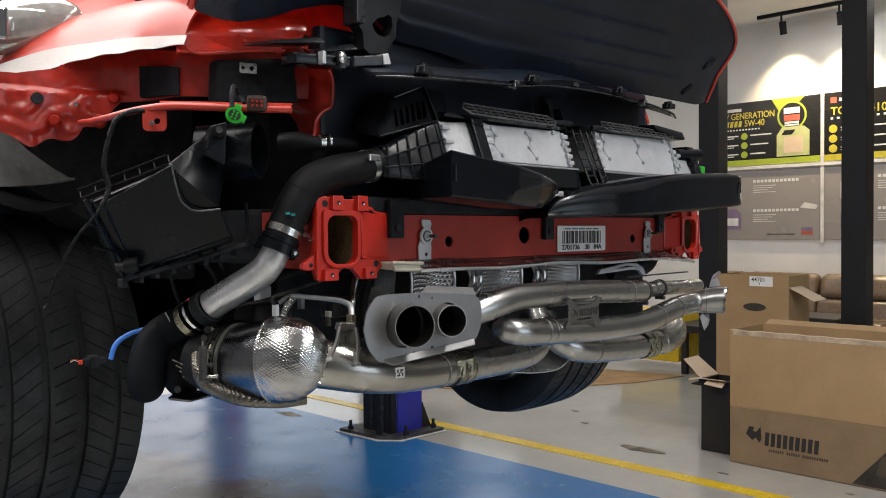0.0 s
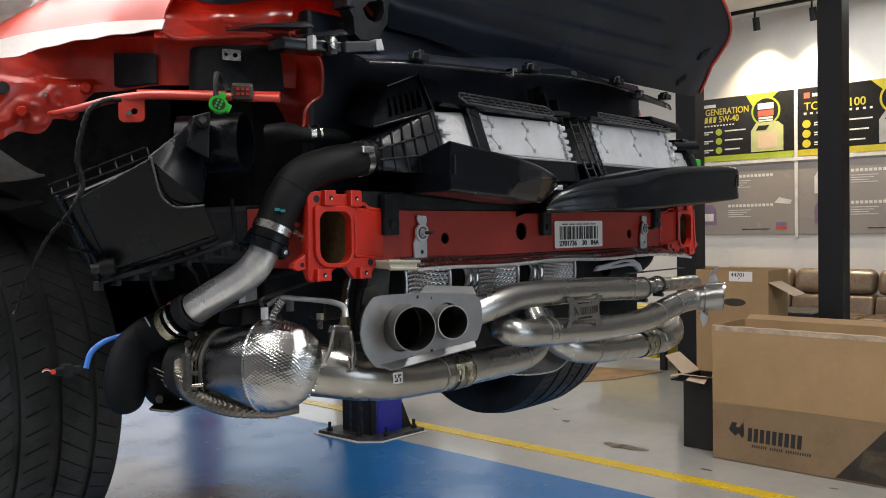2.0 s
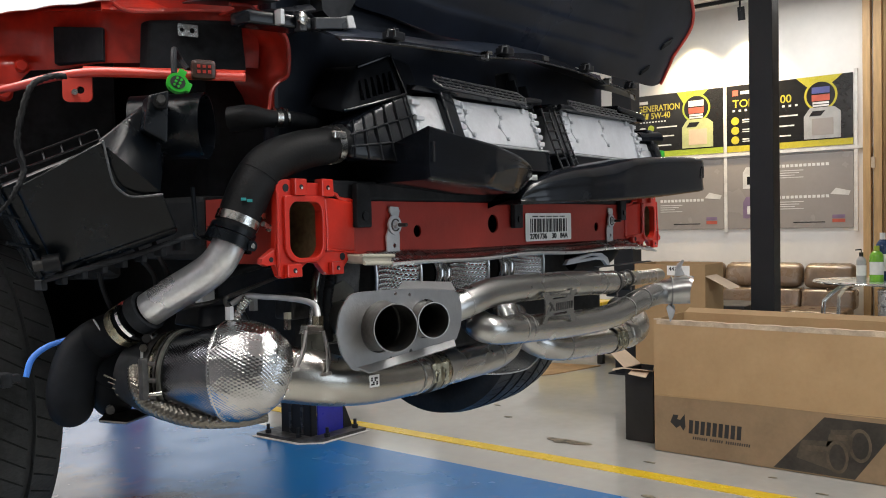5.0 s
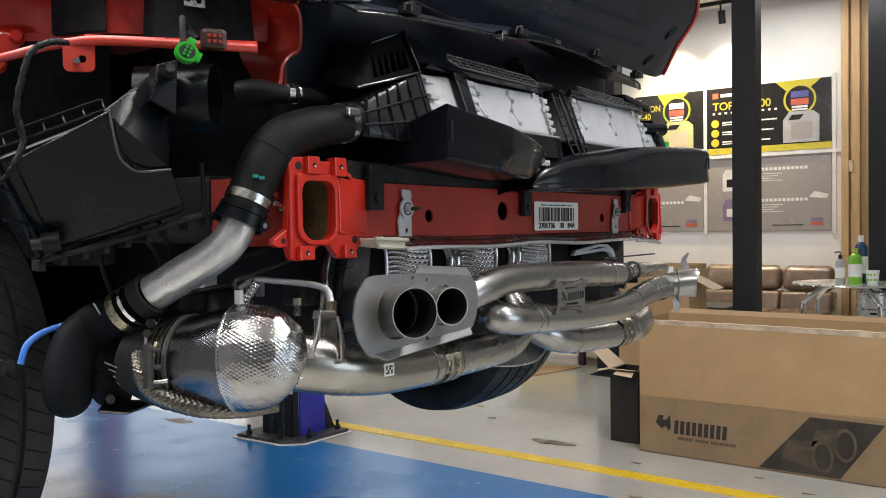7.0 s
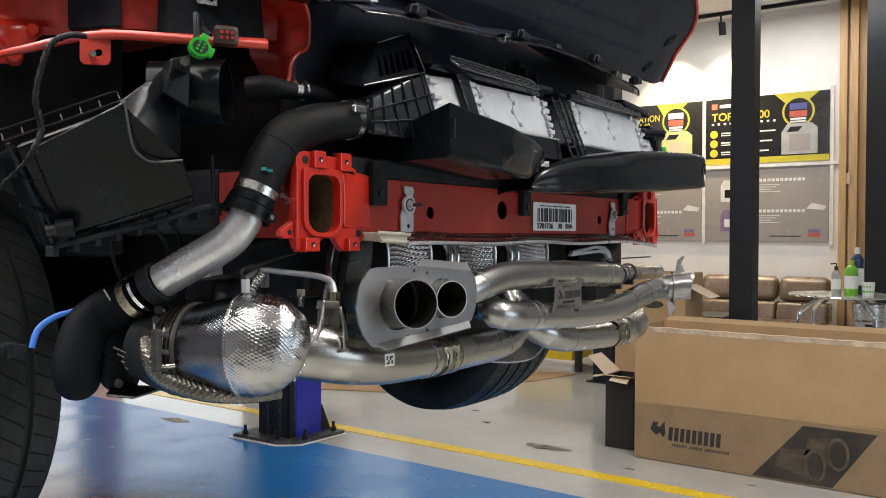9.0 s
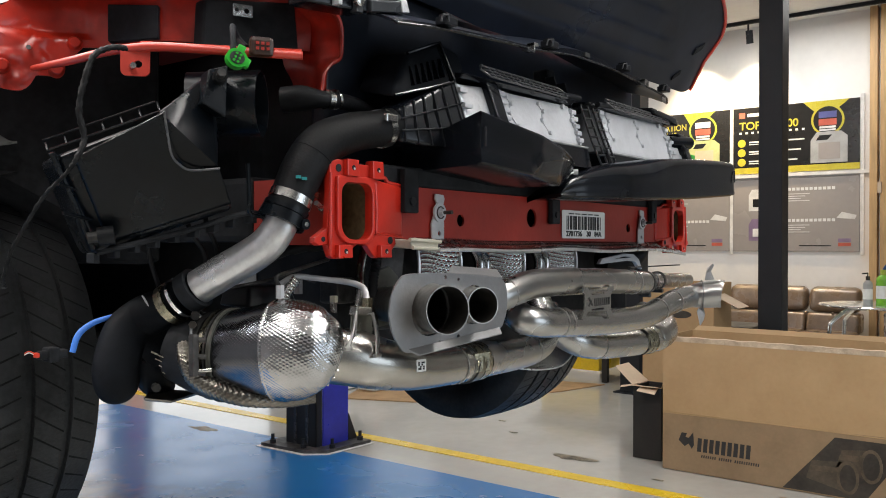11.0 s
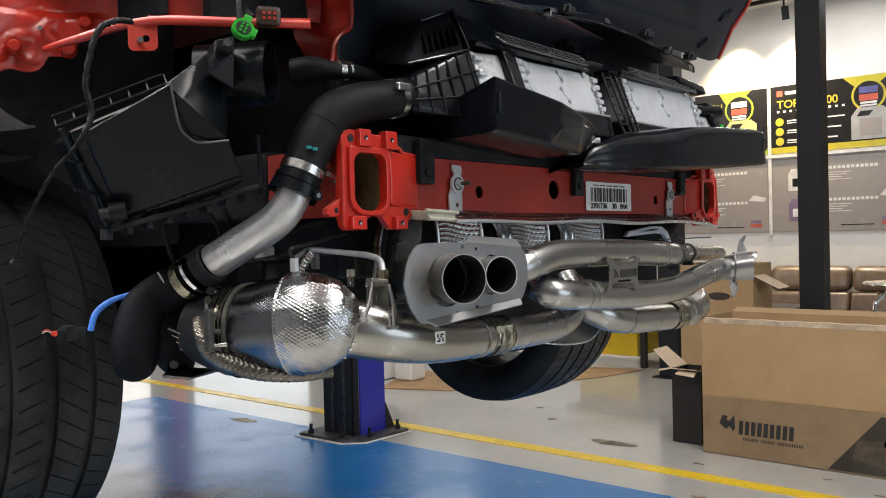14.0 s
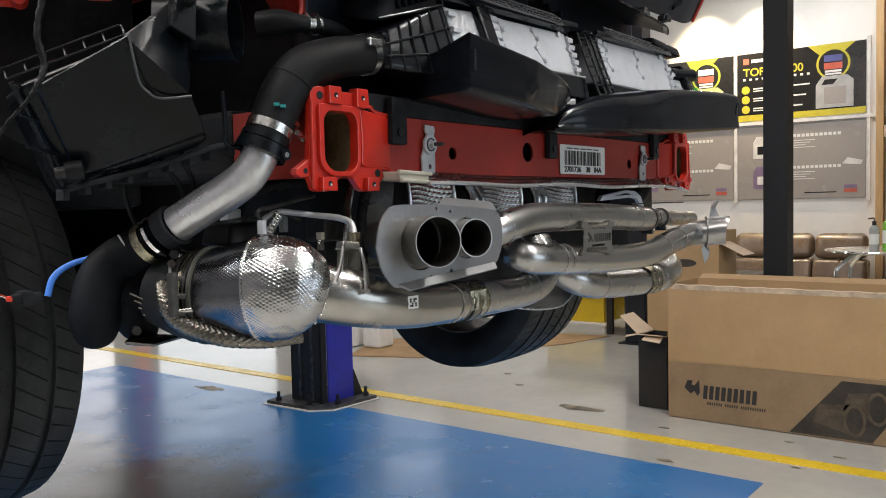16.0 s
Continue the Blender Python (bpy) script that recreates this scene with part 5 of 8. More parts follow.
part("white_bracket", sheet([(0.175, 1.383), (0.188, 1.394), (0.24, 1.399), (0.30, 1.405), (0.345, 1.403), (0.375, 1.391), (0.392, 1.368), (0.375, 1.372), (0.355, 1.386), (0.32, 1.389), (0.20, 1.384)], [[(0.235, 1.392), (0.30, 1.399), (0.335, 1.396), (0.30, 1.3945)]], 0.008, Matrix.Translation((-0.02, -0.02, 0.012)) @ across(0.0)), M["cooler"], car, "cast aluminium bracket")
part("dark_elbow", tube([(0.36, 0.08, 1.40, 0.03), (0.42, 0.05, 1.40, 0.03), (0.47, 0.04, 1.42, 0.03), (0.49, 0.05, 1.46, 0.03)], sides=20), M["rubber"], car, "", True)
part("bracket_strap", hexa([(0.22, -0.062, 1.386), (0.52, -0.055, 1.386), (0.52, -0.045, 1.386), (0.22, -0.052, 1.386), (0.22, -0.062, 1.3885), (0.52, -0.055, 1.3885), (0.52, -0.045, 1.3885), (0.22, -0.052, 1.3885)], 0), M["dark_iron"], car)
# hanger, slotted plate, lines and fittings by the catalyst
hg = part("hanger", sheet([(-0.630, 1.306), (-0.586, 1.302), (-0.586, 1.330), (-0.592, 1.344), (-0.600, 1.347), (-0.622, 1.348), (-0.628, 1.340)], [[(-0.612, 1.312), (-0.600, 1.310), (-0.600, 1.313), (-0.609, 1.3145), (-0.609, 1.326), (-0.612, 1.326)], circle(-0.605, 1.339, 0.003, 10)], 0.002, across(-0.036)), M["olive_plate"], car, "sheet-metal hanger")
for a, b in (((-0.634, -0.050, 1.344), (-0.672, -0.070, 1.298)), ((-0.601, -0.050, 1.340), (-0.618, -0.0745, 1.284))):
    a, b = Vector(a), Vector(b)
    part("hanger_leg", tube([tuple(a), tuple(a.lerp(b, 0.5) + Vector((0.003, 0, 0))), tuple(b)], 0.0022, 8), M["titan"], hg, "", True)
    part("hanger_leg", tube([tuple(a + Vector((0.006, 0.004, 0))), tuple(a.lerp(b, 0.6) + Vector((0.008, 0, 0))), tuple(b)], 0.0014, 8), M["dark_iron"], hg, "", True)
    part("leg_weld", tube([tuple(b - Vector((0.006, 0, 0))), tuple(b + Vector((0.006, 0, 0)))], 0.0030, 8, smooth_line=False), M["weld"], hg, "", True)
part("hanger_clip", hexa([(-0.630, -0.046, 1.338), (-0.596, -0.048, 1.336), (-0.596, -0.030, 1.336), (-0.630, -0.030, 1.338), (-0.626, -0.044, 1.351), (-0.598, -0.046, 1.348), (-0.598, -0.030, 1.348), (-0.626, -0.030, 1.351)], 0.002), M["zinc"], hg)
part("slotted_plate", sheet([(-0.510, 1.306), (-0.452, 1.312), (-0.446, 1.345), (-0.452, 1.385), (-0.474, 1.402), (-0.496, 1.396), (-0.508, 1.36)], [rounded(-0.486, -0.474, 1.338, 1.372, 0.0055), circle(-0.499, 1.322, 0.003, 10)], 0.004, across(0.03)), M["olive_plate"], car, "dull plate with a slot")
part("vertical_tube", tube([(-0.500, 0.05, 1.455, 0.007), (-0.516, 0.045, 1.425, 0.0075), (-0.530, 0.04, 1.392, 0.0075), (-0.541, 0.03, 1.370, 0.007), (-0.548, 0.03, 1.33, 0.0065), (-0.55, 0.03, 1.28, 0.0065)], sides=14), M["titan"], car, "bent steel tube", True)
part("ribbed_hose", tube([(-0.490, 0.035, 1.45), (-0.505, 0.03, 1.41), (-0.518, 0.025, 1.37), (-0.522, 0.02, 1.31)], 0.007, 14, 14, relief=lambda i, k: 0.0012 * (i % 2)), M["rubber"], car, "", True)
part("oil_line", tube([(-0.7014, 0.03, 1.378, 0.003), (-0.708, 0.03, 1.388, 0.003), (-0.703, 0.03, 1.394, 0.003), (-0.668, 0.045, 1.398, 0.003), (-0.6365, 0.06, 1.4015, 0.003), (-0.54, 0.10, 1.413, 0.003)], sides=12), M["dark_iron"], car, "dark bent oil line", True)
part("oil_line", tube([(-0.670, 0.065, 1.380, 0.0042), (-0.656, 0.05, 1.3905, 0.0042), (-0.63, 0.04, 1.388, 0.0042), (-0.6077, 0.03, 1.385, 0.0042), (-0.588, 0.004, 1.3805, 0.0045), (-0.583, -0.015, 1.3735, 0.0048), (-0.590, -0.028, 1.361, 0.0048), (-0.597, -0.034, 1.352, 0.0048)], sides=14), M["alu_dull"], car, "bent steel oil line", True)
part("oil_fitting", tube([(-0.672, 0.055, 1.35, 0.0055), (-0.667, 0.055, 1.366, 0.006), (-0.660, 0.05, 1.380, 0.0068), (-0.656, 0.045, 1.389, 0.0068)], sides=12, relief=lambda i, k: 0.0010 * (i % 3 == 0)), M["zinc"], car, "", True)
part("stay_tube", tube([(-0.68, 0.13, 1.415, 0.006), (-0.655, 0.11, 1.432, 0.006), (-0.64, 0.10, 1.45, 0.006)], sides=12), M["dark_iron"], car, "", True)
part("thin_line", tube([(-0.74, 0.10, 1.375, 0.0025), (-0.68, 0.10, 1.382, 0.0025), (-0.62, 0.10, 1.390, 0.0025), (-0.56, 0.11, 1.378, 0.0025)], sides=8), M["dark_iron"], car, "", True)
for p, m, r, h in (((-0.7014, 0.03, 1.3715), "cooler", 0.0062, 0.009), ((-0.7005, 0.03, 1.359), "zinc", 0.0045, 0.006), ((-0.597, -0.035, 1.3505), "gold", 0.0085, 0.010), ((-0.5778, 0.05, 1.3543), "ivory", 0.0062, 0.005), ((-0.579, 0.05, 1.342), "zinc", 0.0058, 0.008), ((-0.61, 0.14, 1.36), "zinc", 0.009, 0.010), ((-0.585, 0.12, 1.372), "alu", 0.007, 0.012), ((-0.63, 0.16, 1.35), "dark_iron", 0.016, 0.02), ((-0.720, 0.05, 1.345), "zinc", 0.004, 0.004)):
    part("union_nut", turned(tube([(0, 0, h), (0, 0, -h)], r, 6, smooth_line=False), Matrix.Translation(p)), M[m], car)
part("white_sensor", box(-0.592, -0.566, 0.24, 0.262, 1.366, 1.396, 0.003), M["cooler"], car, "white sensor body")
part("sensor_block", box(-0.56, -0.52, 0.06, 0.10, 1.345, 1.385, 0.004), M["dark_iron"], car)
part("heat_stay", hexa([(-0.50, 0.05, 1.30), (-0.44, 0.04, 1.30), (-0.44, 0.06, 1.30), (-0.50, 0.07, 1.30), (-0.46, 0.05, 1.45), (-0.42, 0.04, 1.45), (-0.42, 0.06, 1.45), (-0.46, 0.07, 1.45)], 0.003), M["dark_iron"], car)

# ---- intake ----
hose = part("charge_hose", tube([(-0.505, 0.000, 1.619, 0.0272), (-0.515, 0.0, 1.616, 0.0274), (-0.54, 0.0, 1.610, 0.0278), (-0.59, 0.003, 1.600, 0.029), (-0.640, 0.010, 1.579, 0.031), (-0.666, 0.017, 1.547, 0.031), (-0.681, 0.021, 1.516, 0.0300), (-0.695, 0.024, 1.484, 0.0285)], sides=40, steps=10), M["rubber"], car, "black rubber charge-air hose", True)
part("hose_ridge", band((-0.657, 0.014, 1.561), (0.55, -0.12, 0.83), 0.0312, 0.0016, 0.0007, 40), M["rubber"], car, "", True)
part("hose_clamp", band((-0.527, 0, 1.6125), (0.97, 0, 0.22), 0.0280, 0.013, 0.0015), M["zinc"], car, "zinc hose clamp", True)
part("clamp_latch", box(-0.552, -0.527, -0.034, -0.026, 1.618, 1.630, 0.002), M["zinc"], car)
TILT = (0.40, -0.10, 0.91)
part("hose_clamp", band((-0.6885, 0.023, 1.499), TILT, 0.0292, 0.012, 0.0015), M["zinc"], car, "zinc hose clamp", True)
part("clamp_tail", turned(hexa([(-0.010, -0.001, -0.004), (0.012, 0.0, -0.004), (0.012, 0.002, -0.004), (-0.010, 0.002, -0.004), (-0.010, -0.001, 0.004), (0.012, 0.0, 0.004), (0.012, 0.002, 0.004), (-0.010, 0.002, 0.004)], 0.0006, 1), Matrix.Translation((-0.667, -0.0035, 1.507)) @ Matrix.Rotation(radians(22), 4, "Y") @ Matrix.Rotation(radians(14), 4, "Z")), M["gold"], car, "passivated clamp tail")
part("clamp_screw", merge(rod((-0.668, -0.006, 1.494), (-0.646, 0.002, 1.486), 0.0036), rod((-0.652, 0.000, 1.488), (-0.643, 0.003, 1.4845), 0.0056, 8)), M["zinc"], car)
for k, (w, r) in enumerate(((0.008, 0.0290), (0.004, 0.0300), (0.011, 0.0308))):
    part("hose_collar", band((-0.6955 - 0.0030 * k, 0.0245 + 0.0008 * k, 1.4845 - 0.0070 * k), TILT, r, w, 0.003), M["box_black"], car, "black ribbed collar", True)
part("collar_lug", turned(tube([(0, 0.006, 0), (0, -0.008, 0)], 0.0075, 14, smooth_line=False), Matrix.Translation((-0.690, -0.002, 1.4640))), M["box_black"], car, "", True)
part("lug_socket", turned(tube([(0, 0.0, 0), (0, -0.0006, 0)], 0.0036, 12, smooth_line=False), Matrix.Translation((-0.690, -0.0101, 1.4640))), M["zinc"], car)
part("charge_pipe", tube([(-0.697, 0.025, 1.478, 0.0235), (-0.706, 0.030, 1.456, 0.0235), (-0.713, 0.045, 1.436, 0.024), (-0.724, 0.068, 1.419, 0.0245), (-0.741, 0.10, 1.399, 0.0245), (-0.757, 0.135, 1.377, 0.0245)], sides=36, steps=8), M["alu"], car, "cast aluminium charge pipe", True)
AX = (-0.30, 0.80, -0.52)
part("pipe_collar", band((-0.762, 0.142, 1.372), AX, 0.027, 0.018, 0.003), M["matt"], car, "black collar", True)
part("hose_clamp", band((-0.769, 0.158, 1.3615), AX, 0.029, 0.005, 0.002), M["chrome"], car, "bright spring clamp", True)
part("hose_clamp", band((-0.774, 0.172, 1.353), AX, 0.0295, 0.013, 0.0015), M["gold"], car, "passivated hose clamp", True)
part("clamp_lug", rod((-0.752, 0.155, 1.338), (-0.742, 0.14, 1.333), 0.008), M["zinc"], car)
part("turbo_elbow", tube([(-0.768, 0.16, 1.360, 0.027), (-0.779, 0.19, 1.345, 0.029), (-0.786, 0.225, 1.331, 0.031), (-0.806, 0.238, 1.308, 0.032), (-0.822, 0.235, 1.268, 0.032), (-0.824, 0.232, 1.242, 0.031), (-0.820, 0.238, 1.232, 0.026)], sides=36, steps=8), M["soft_black"], car, "black rubber turbo elbow", True)
FACE = Matrix.Rotation(radians(-37), 4, "Z")
part("elbow_print", merge(*[turned(box(-0.011, 0.011 - 0.004 * (k % 2), -0.0006, 0.004, -0.0008, 0.0008, 0), Matrix.Translation((-0.803 - 0.002 * k, 0.180 + 0.004 * k, 1.356 - 0.001 * k)) @ FACE @ Matrix.Rotation(radians(62), 4, "Y") @ Matrix.Translation((0, 0, 0.0036 * (k - 1.5)))) for k in range(4)]), M["alu_dull"], car, "pale printed code")
part("hose_print", merge(*[turned(box(-0.0035, 0.0035, -0.0005, 0.004, -0.002, 0.002, 0), Matrix.Translation((-0.701 + 0.008 * k, -0.0065 - 0.003 * k, 1.528 - 0.002 * k)) @ FACE) for k in range(2)]), M["teal"], car, "small teal print")
for p in ([(-0.745, 0.135, 1.40), (-0.752, 0.13, 1.425), (-0.775, 0.125, 1.45), (-0.785, 0.13, 1.475)], [(-0.733, 0.125, 1.405), (-0.738, 0.12, 1.43), (-0.755, 0.115, 1.455), (-0.76, 0.12, 1.48)], [(-0.775, 0.20, 1.37), (-0.79, 0.20, 1.41), (-0.80, 0.19, 1.44)]):
    part("cable", tube(p, 0.0035, 10), M["rubber"], car, "", True)
part("loom", tube([(-0.70, 0.14, 1.40, 0.008), (-0.66, 0.12, 1.415, 0.008), (-0.61, 0.10, 1.43, 0.008), (-0.55, 0.09, 1.435, 0.008)], sides=12, relief=lambda i, k: 0.0006 * ((i * 3 + k) % 4 - 1.5)), M["rubber"], car, "wrapped wiring loom", True)
part("black_cover", hexa([(-0.70, 0.10, 1.345), (-0.62, 0.08, 1.345), (-0.61, 0.16, 1.345), (-0.69, 0.18, 1.345), (-0.69, 0.11, 1.375), (-0.63, 0.09, 1.378), (-0.62, 0.16, 1.378), (-0.68, 0.18, 1.375)], 0.006, 3), M["black"], car, "", True)
# small vent hose with a spring clip
part("vent_hose", tube([(-0.648, 0.085, 1.648, 0.019), (-0.632, 0.06, 1.650, 0.019), (-0.615, 0.04, 1.649, 0.013), (-0.585, 0.035, 1.65, 0.012), (-0.53, 0.05, 1.652, 0.012), (-0.45, 0.09, 1.65, 0.012)], sides=20), M["rubber"], car, "black vent hose", True)
part("spring_clip", band((-0.603, 0.037, 1.650), (1, -0.1, 0), 0.0135, 0.010, 0.0015), M["zinc"], car, "", True)
part("spring_clip", band((-0.588, 0.036, 1.652), (1, -0.1, 0.2), 0.0135, 0.004, 0.0015), M["zinc"], car, "", True)

# air filter box
fb = part("filter_box", hexa([(-0.876, 0.205, 1.420), (-0.757, 0.055, 1.484), (-0.70, 0.15, 1.49), (-0.84, 0.30, 1.42), (-0.944, 0.170, 1.546), (-0.849, 0.078, 1.602), (-0.78, 0.19, 1.61), (-0.90, 0.30, 1.55)], 0.014, 4), M["box_black"], car, "black moulded air filter box", True)
NB = Vector((-0.569, -0.660, -0.490))
face = [Vector(q) for q in ((-0.928, 0.155, 1.547), (-0.864, 0.058, 1.6036), (-0.854, 0.066, 1.580), (-0.841, 0.076, 1.5537), (-0.831, 0.074, 1.5415), (-0.817, 0.069, 1.5349), (-0.791, 0.044, 1.5375), (-0.764, 0.054, 1.4936), (-0.866, 0.1815, 1.4405))]
bm = bmesh.new()
outer = [bm.verts.new(q + NB * 0.004) for q in face]
deep = [bm.verts.new(q + Vector((0.05, 0.09, -0.012))) for q in face]
bm.faces.new(outer)
bm.faces.new(deep[::-1])
for a, b, c, d in zip(outer, outer[1:] + outer[:1], deep[1:] + deep[:1], deep):
    bm.faces.new((a, b, c, d))
bmesh.ops.bevel(bm, geom=[e for e in bm.edges if e.verts[0] in outer and e.verts[1] in outer], offset=0.005, segments=3, affect="EDGES", profile=0.6)
part("box_face", bm, M["box_black"], fb, "", True)
# the duct runs from the box's shoulder into the round mouth
bm = bmesh.new()
for q in ((-0.866, 0.064, 1.600), (-0.845, 0.074, 1.556), (-0.820, 0.068, 1.537), (-0.795, 0.044, 1.538), (-0.76, 0.10, 1.545), (-0.78, 0.15, 1.57), (-0.82, 0.15, 1.605), (-0.862, 0.072, 1.603)):
    bm.verts.new(q)
for k in range(32):
    a = 2 * math.pi * k / 32
    bm.verts.new((-0.752 + 0.0325 * math.cos(a), 0.110 + 0.0295 * math.cos(a), 1.6305 + 0.044 * math.sin(a)))
bmesh.ops.convex_hull(bm, input=bm.verts[:])
part("box_shoulder", bm, M["box_black"], fb, "", True)
# lighter grey bead carries the highlight on the seam's edge
part("lit_box_seam", tube([(*(q + NB * 0.006), 0.0016) for q in face[1:7]], sides=8), M["lattice"], fb, "", True)
part("intake_mouth", tube([(-0.775, 0.135, 1.630, 0.043), (-0.748, 0.110, 1.631, 0.0445), (-0.722, 0.078, 1.632, 0.0455), (-0.708, 0.060, 1.632, 0.046)], sides=40, wall=0.003), M["box_black"], fb, "", True)
# black disc in the mouth paints in the shade of the duct
part("mouth_dark_disc", tube([(-0.762, 0.123, 1.631, 0.042), (-0.760, 0.121, 1.631, 0.042)], sides=24, smooth_line=False), M["matt"], fb)
part("box_bracket", hexa([(-0.812, 0.052, 1.618), (-0.783, 0.042, 1.602), (-0.776, 0.070, 1.604), (-0.800, 0.085, 1.618), (-0.800, 0.056, 1.664), (-0.776, 0.046, 1.672), (-0.770, 0.075, 1.672), (-0.79, 0.085, 1.662)], 0.003), M["box_black"], fb)
for c, d, r in (((-0.785, 0.055, 1.652), (-0.797, 0.035, 1.654), 0.009), ((-0.872, 0.157, 1.449), (-0.889, 0.168, 1.446), 0.0125)):
    part("rubber_mount", rod(c, d, r, 20), M["rubber"], fb, "", True)
    e = tuple(Vector(d) + (Vector(d) - Vector(c)) * 0.6)
    part("mount_pin", rod(d, e, r * 0.6, 14), M["dark_iron"], fb, "", True)
# wire frame along the filter box
edge0, edge1 = Vector((-0.955, 0.168, 1.552)), Vector((-0.858, 0.076, 1.604))
lift0 = Vector((0.0, 0.012, 0.013))
part("frame_wire", tube([tuple(edge0 + lift0), tuple(edge1 + lift0)], 0.0014, 8, smooth_line=False), M["box_black"], fb)
part("frame_wire", tube([tuple(edge0), tuple(edge1)], 0.0017, 8, smooth_line=False), M["gloss"], fb)
for k in range(7):
    p = edge0.lerp(edge1, k / 6)
    part("frame_rung", tube([tuple(p), tuple(p + lift0 + Vector((0.003, 0, 0)))], 0.0012, 6, smooth_line=False), M["box_black"], fb)
for k in range(3):
    part("side_rib", tube([(-0.945 + 0.006 * k, 0.172, 1.548 - 0.036 * k), (-0.91 + 0.01 * k, 0.18, 1.54 - 0.036 * k)], 0.0026, 6, smooth_line=False), M["box_black"], fb)
part("side_rail", tube([(-0.948, 0.172, 1.55), (-0.92, 0.178, 1.50), (-0.885, 0.185, 1.43)], 0.0035, 8), M["box_black"], fb)
part("lower_rail", tube([(-0.88, 0.185, 1.425), (-0.80, 0.12, 1.452), (-0.735, 0.07, 1.478), (-0.70, 0.06, 1.478)], 0.004, 8), M["matt"], fb, "", True)
for k in range(9):
    q = Vector((-0.88, 0.185, 1.425)).lerp(Vector((-0.72, 0.06, 1.480)), k / 8)
    part("rail_tooth", box(q.x - 0.004, q.x + 0.004, q.y, q.y + 0.02, q.z - 0.014, q.z, 0.001, 1), M["matt"], fb)
part("box_strap", tube([(-0.745, 0.045, 1.545, 0.003), (-0.742, 0.045, 1.50, 0.003), (-0.735, 0.05, 1.478, 0.003), (-0.70, 0.04, 1.475, 0.003)], sides=8), M["box_black"], fb, "", True)

# connectors and loose wires
gc = part("plug", turned(merge(turned(tube([(0, 0.02, 0), (0, -0.004, 0)], 0.0165, 20, smooth_line=False, flat=0.85), Matrix.Identity(4)), box(-0.006, 0.006, -0.002, 0.018, 0.010, 0.022, 0.002), box(0.010, 0.021, -0.002, 0.016, -0.006, 0.008, 0.002)), Matrix.Translation((-0.767, 0.04, 1.682)) @ Matrix.Scale(0.86, 4) @ Matrix.Rotation(radians(-30), 4, "Z") @ Matrix.Rotation(radians(25), 4, "Y")), M["green"], car, "bright green plug", True)
PLUG = Matrix.Translation((-0.767, 0.04, 1.682)) @ Matrix.Scale(0.86, 4) @ Matrix.Rotation(radians(-30), 4, "Z") @ Matrix.Rotation(radians(25), 4, "Y")
part("plug_face", turned(tube([(0, 0.0, 0), (0, -0.0055, 0)], 0.0115, 20, smooth_line=False, flat=0.85), PLUG), M["ink"], gc, "black plug face", True)
for i in range(2):
    for j in range(3):
        part("plug_pin", turned(tube([(0, -0.005, 0), (0, -0.0075, 0)], 0.0021, 8, smooth_line=False), PLUG @ Matrix.Translation((-0.0033 + 0.0066 * i, 0, -0.0056 + 0.0056 * j))), M["green"], gc)
bc = part("plug", turned(box(-0.016, 0.016, -0.01, 0.012, -0.013, 0.013, 0.006), Matrix.Translation((-0.726, 0.04, 1.704)) @ Matrix.Rotation(radians(-30), 4, "Z")), M["brown"], car, "dark brown plug")
part("plug_pins", turned(merge(*[box(-0.009 + 0.007 * i, -0.005 + 0.007 * i, -0.012, -0.009, -0.006 + 0.007 * j, -0.002 + 0.007 * j, 0) for i in range(3) for j in range(2)]), Matrix.Translation((-0.726, 0.04, 1.704)) @ Matrix.Rotation(radians(-30), 4, "Z")), M["red_beam"], bc)
part("plug_wire", tube([(-0.765, 0.05, 1.695, 0.004), (-0.758, 0.06, 1.722, 0.004), (-0.742, 0.08, 1.735, 0.004), (-0.728, 0.085, 1.722, 0.004), (-0.735, 0.06, 1.705, 0.004)], sides=8), M["matt"], car, "", True)
# module plate made wider than the part to paint the recess dark
hk = part("black_module", hexa([(-0.722, 0.175, 1.722), (-0.60, 0.10, 1.725), (-0.60, 0.14, 1.725), (-0.722, 0.20, 1.722), (-0.718, 0.175, 1.796), (-0.60, 0.11, 1.806), (-0.60, 0.15, 1.806), (-0.718, 0.20, 1.796)], 0.006), M["matt"], car, "black module, widened to darken the recess")
part("module_clip", turned(sheet(rounded(-0.015, 0.015, -0.009, 0.009, 0.002), [circle(-0.009, 0, 0.003, 8), circle(0.006, 0, 0.004, 8)], 0.002), Matrix.Translation((-0.675, 0.143, 1.782)) @ Matrix.Rotation(radians(-20), 4, "Z") @ Matrix.Rotation(radians(90), 4, "X")), M["zinc"], hk)
wire = part("loose_wire", tube([(-0.872, 0.13, 1.688, 0.0037), (-0.895, 0.125, 1.684, 0.0037), (-0.918, 0.125, 1.670, 0.0037), (-0.930, 0.125, 1.64, 0.0037), (-0.938, 0.125, 1.60, 0.0037), (-0.934, 0.12, 1.565, 0.0037), (-0.945, 0.118, 1.54, 0.0032), (-0.954, 0.125, 1.522, 0.0022), (-0.968, 0.15, 1.495, 0.0022), (-0.978, 0.175, 1.46, 0.0022), (-0.985, 0.20, 1.425, 0.0022), (-0.989, 0.21, 1.395, 0.0022), (-0.989, 0.215, 1.384, 0.007)], sides=10, relief=lambda i, k: 0.0004 * ((i * 3 + k) % 5 - 2)), M["rubber"], car, "wrapped black wiring, hanging loose", True)
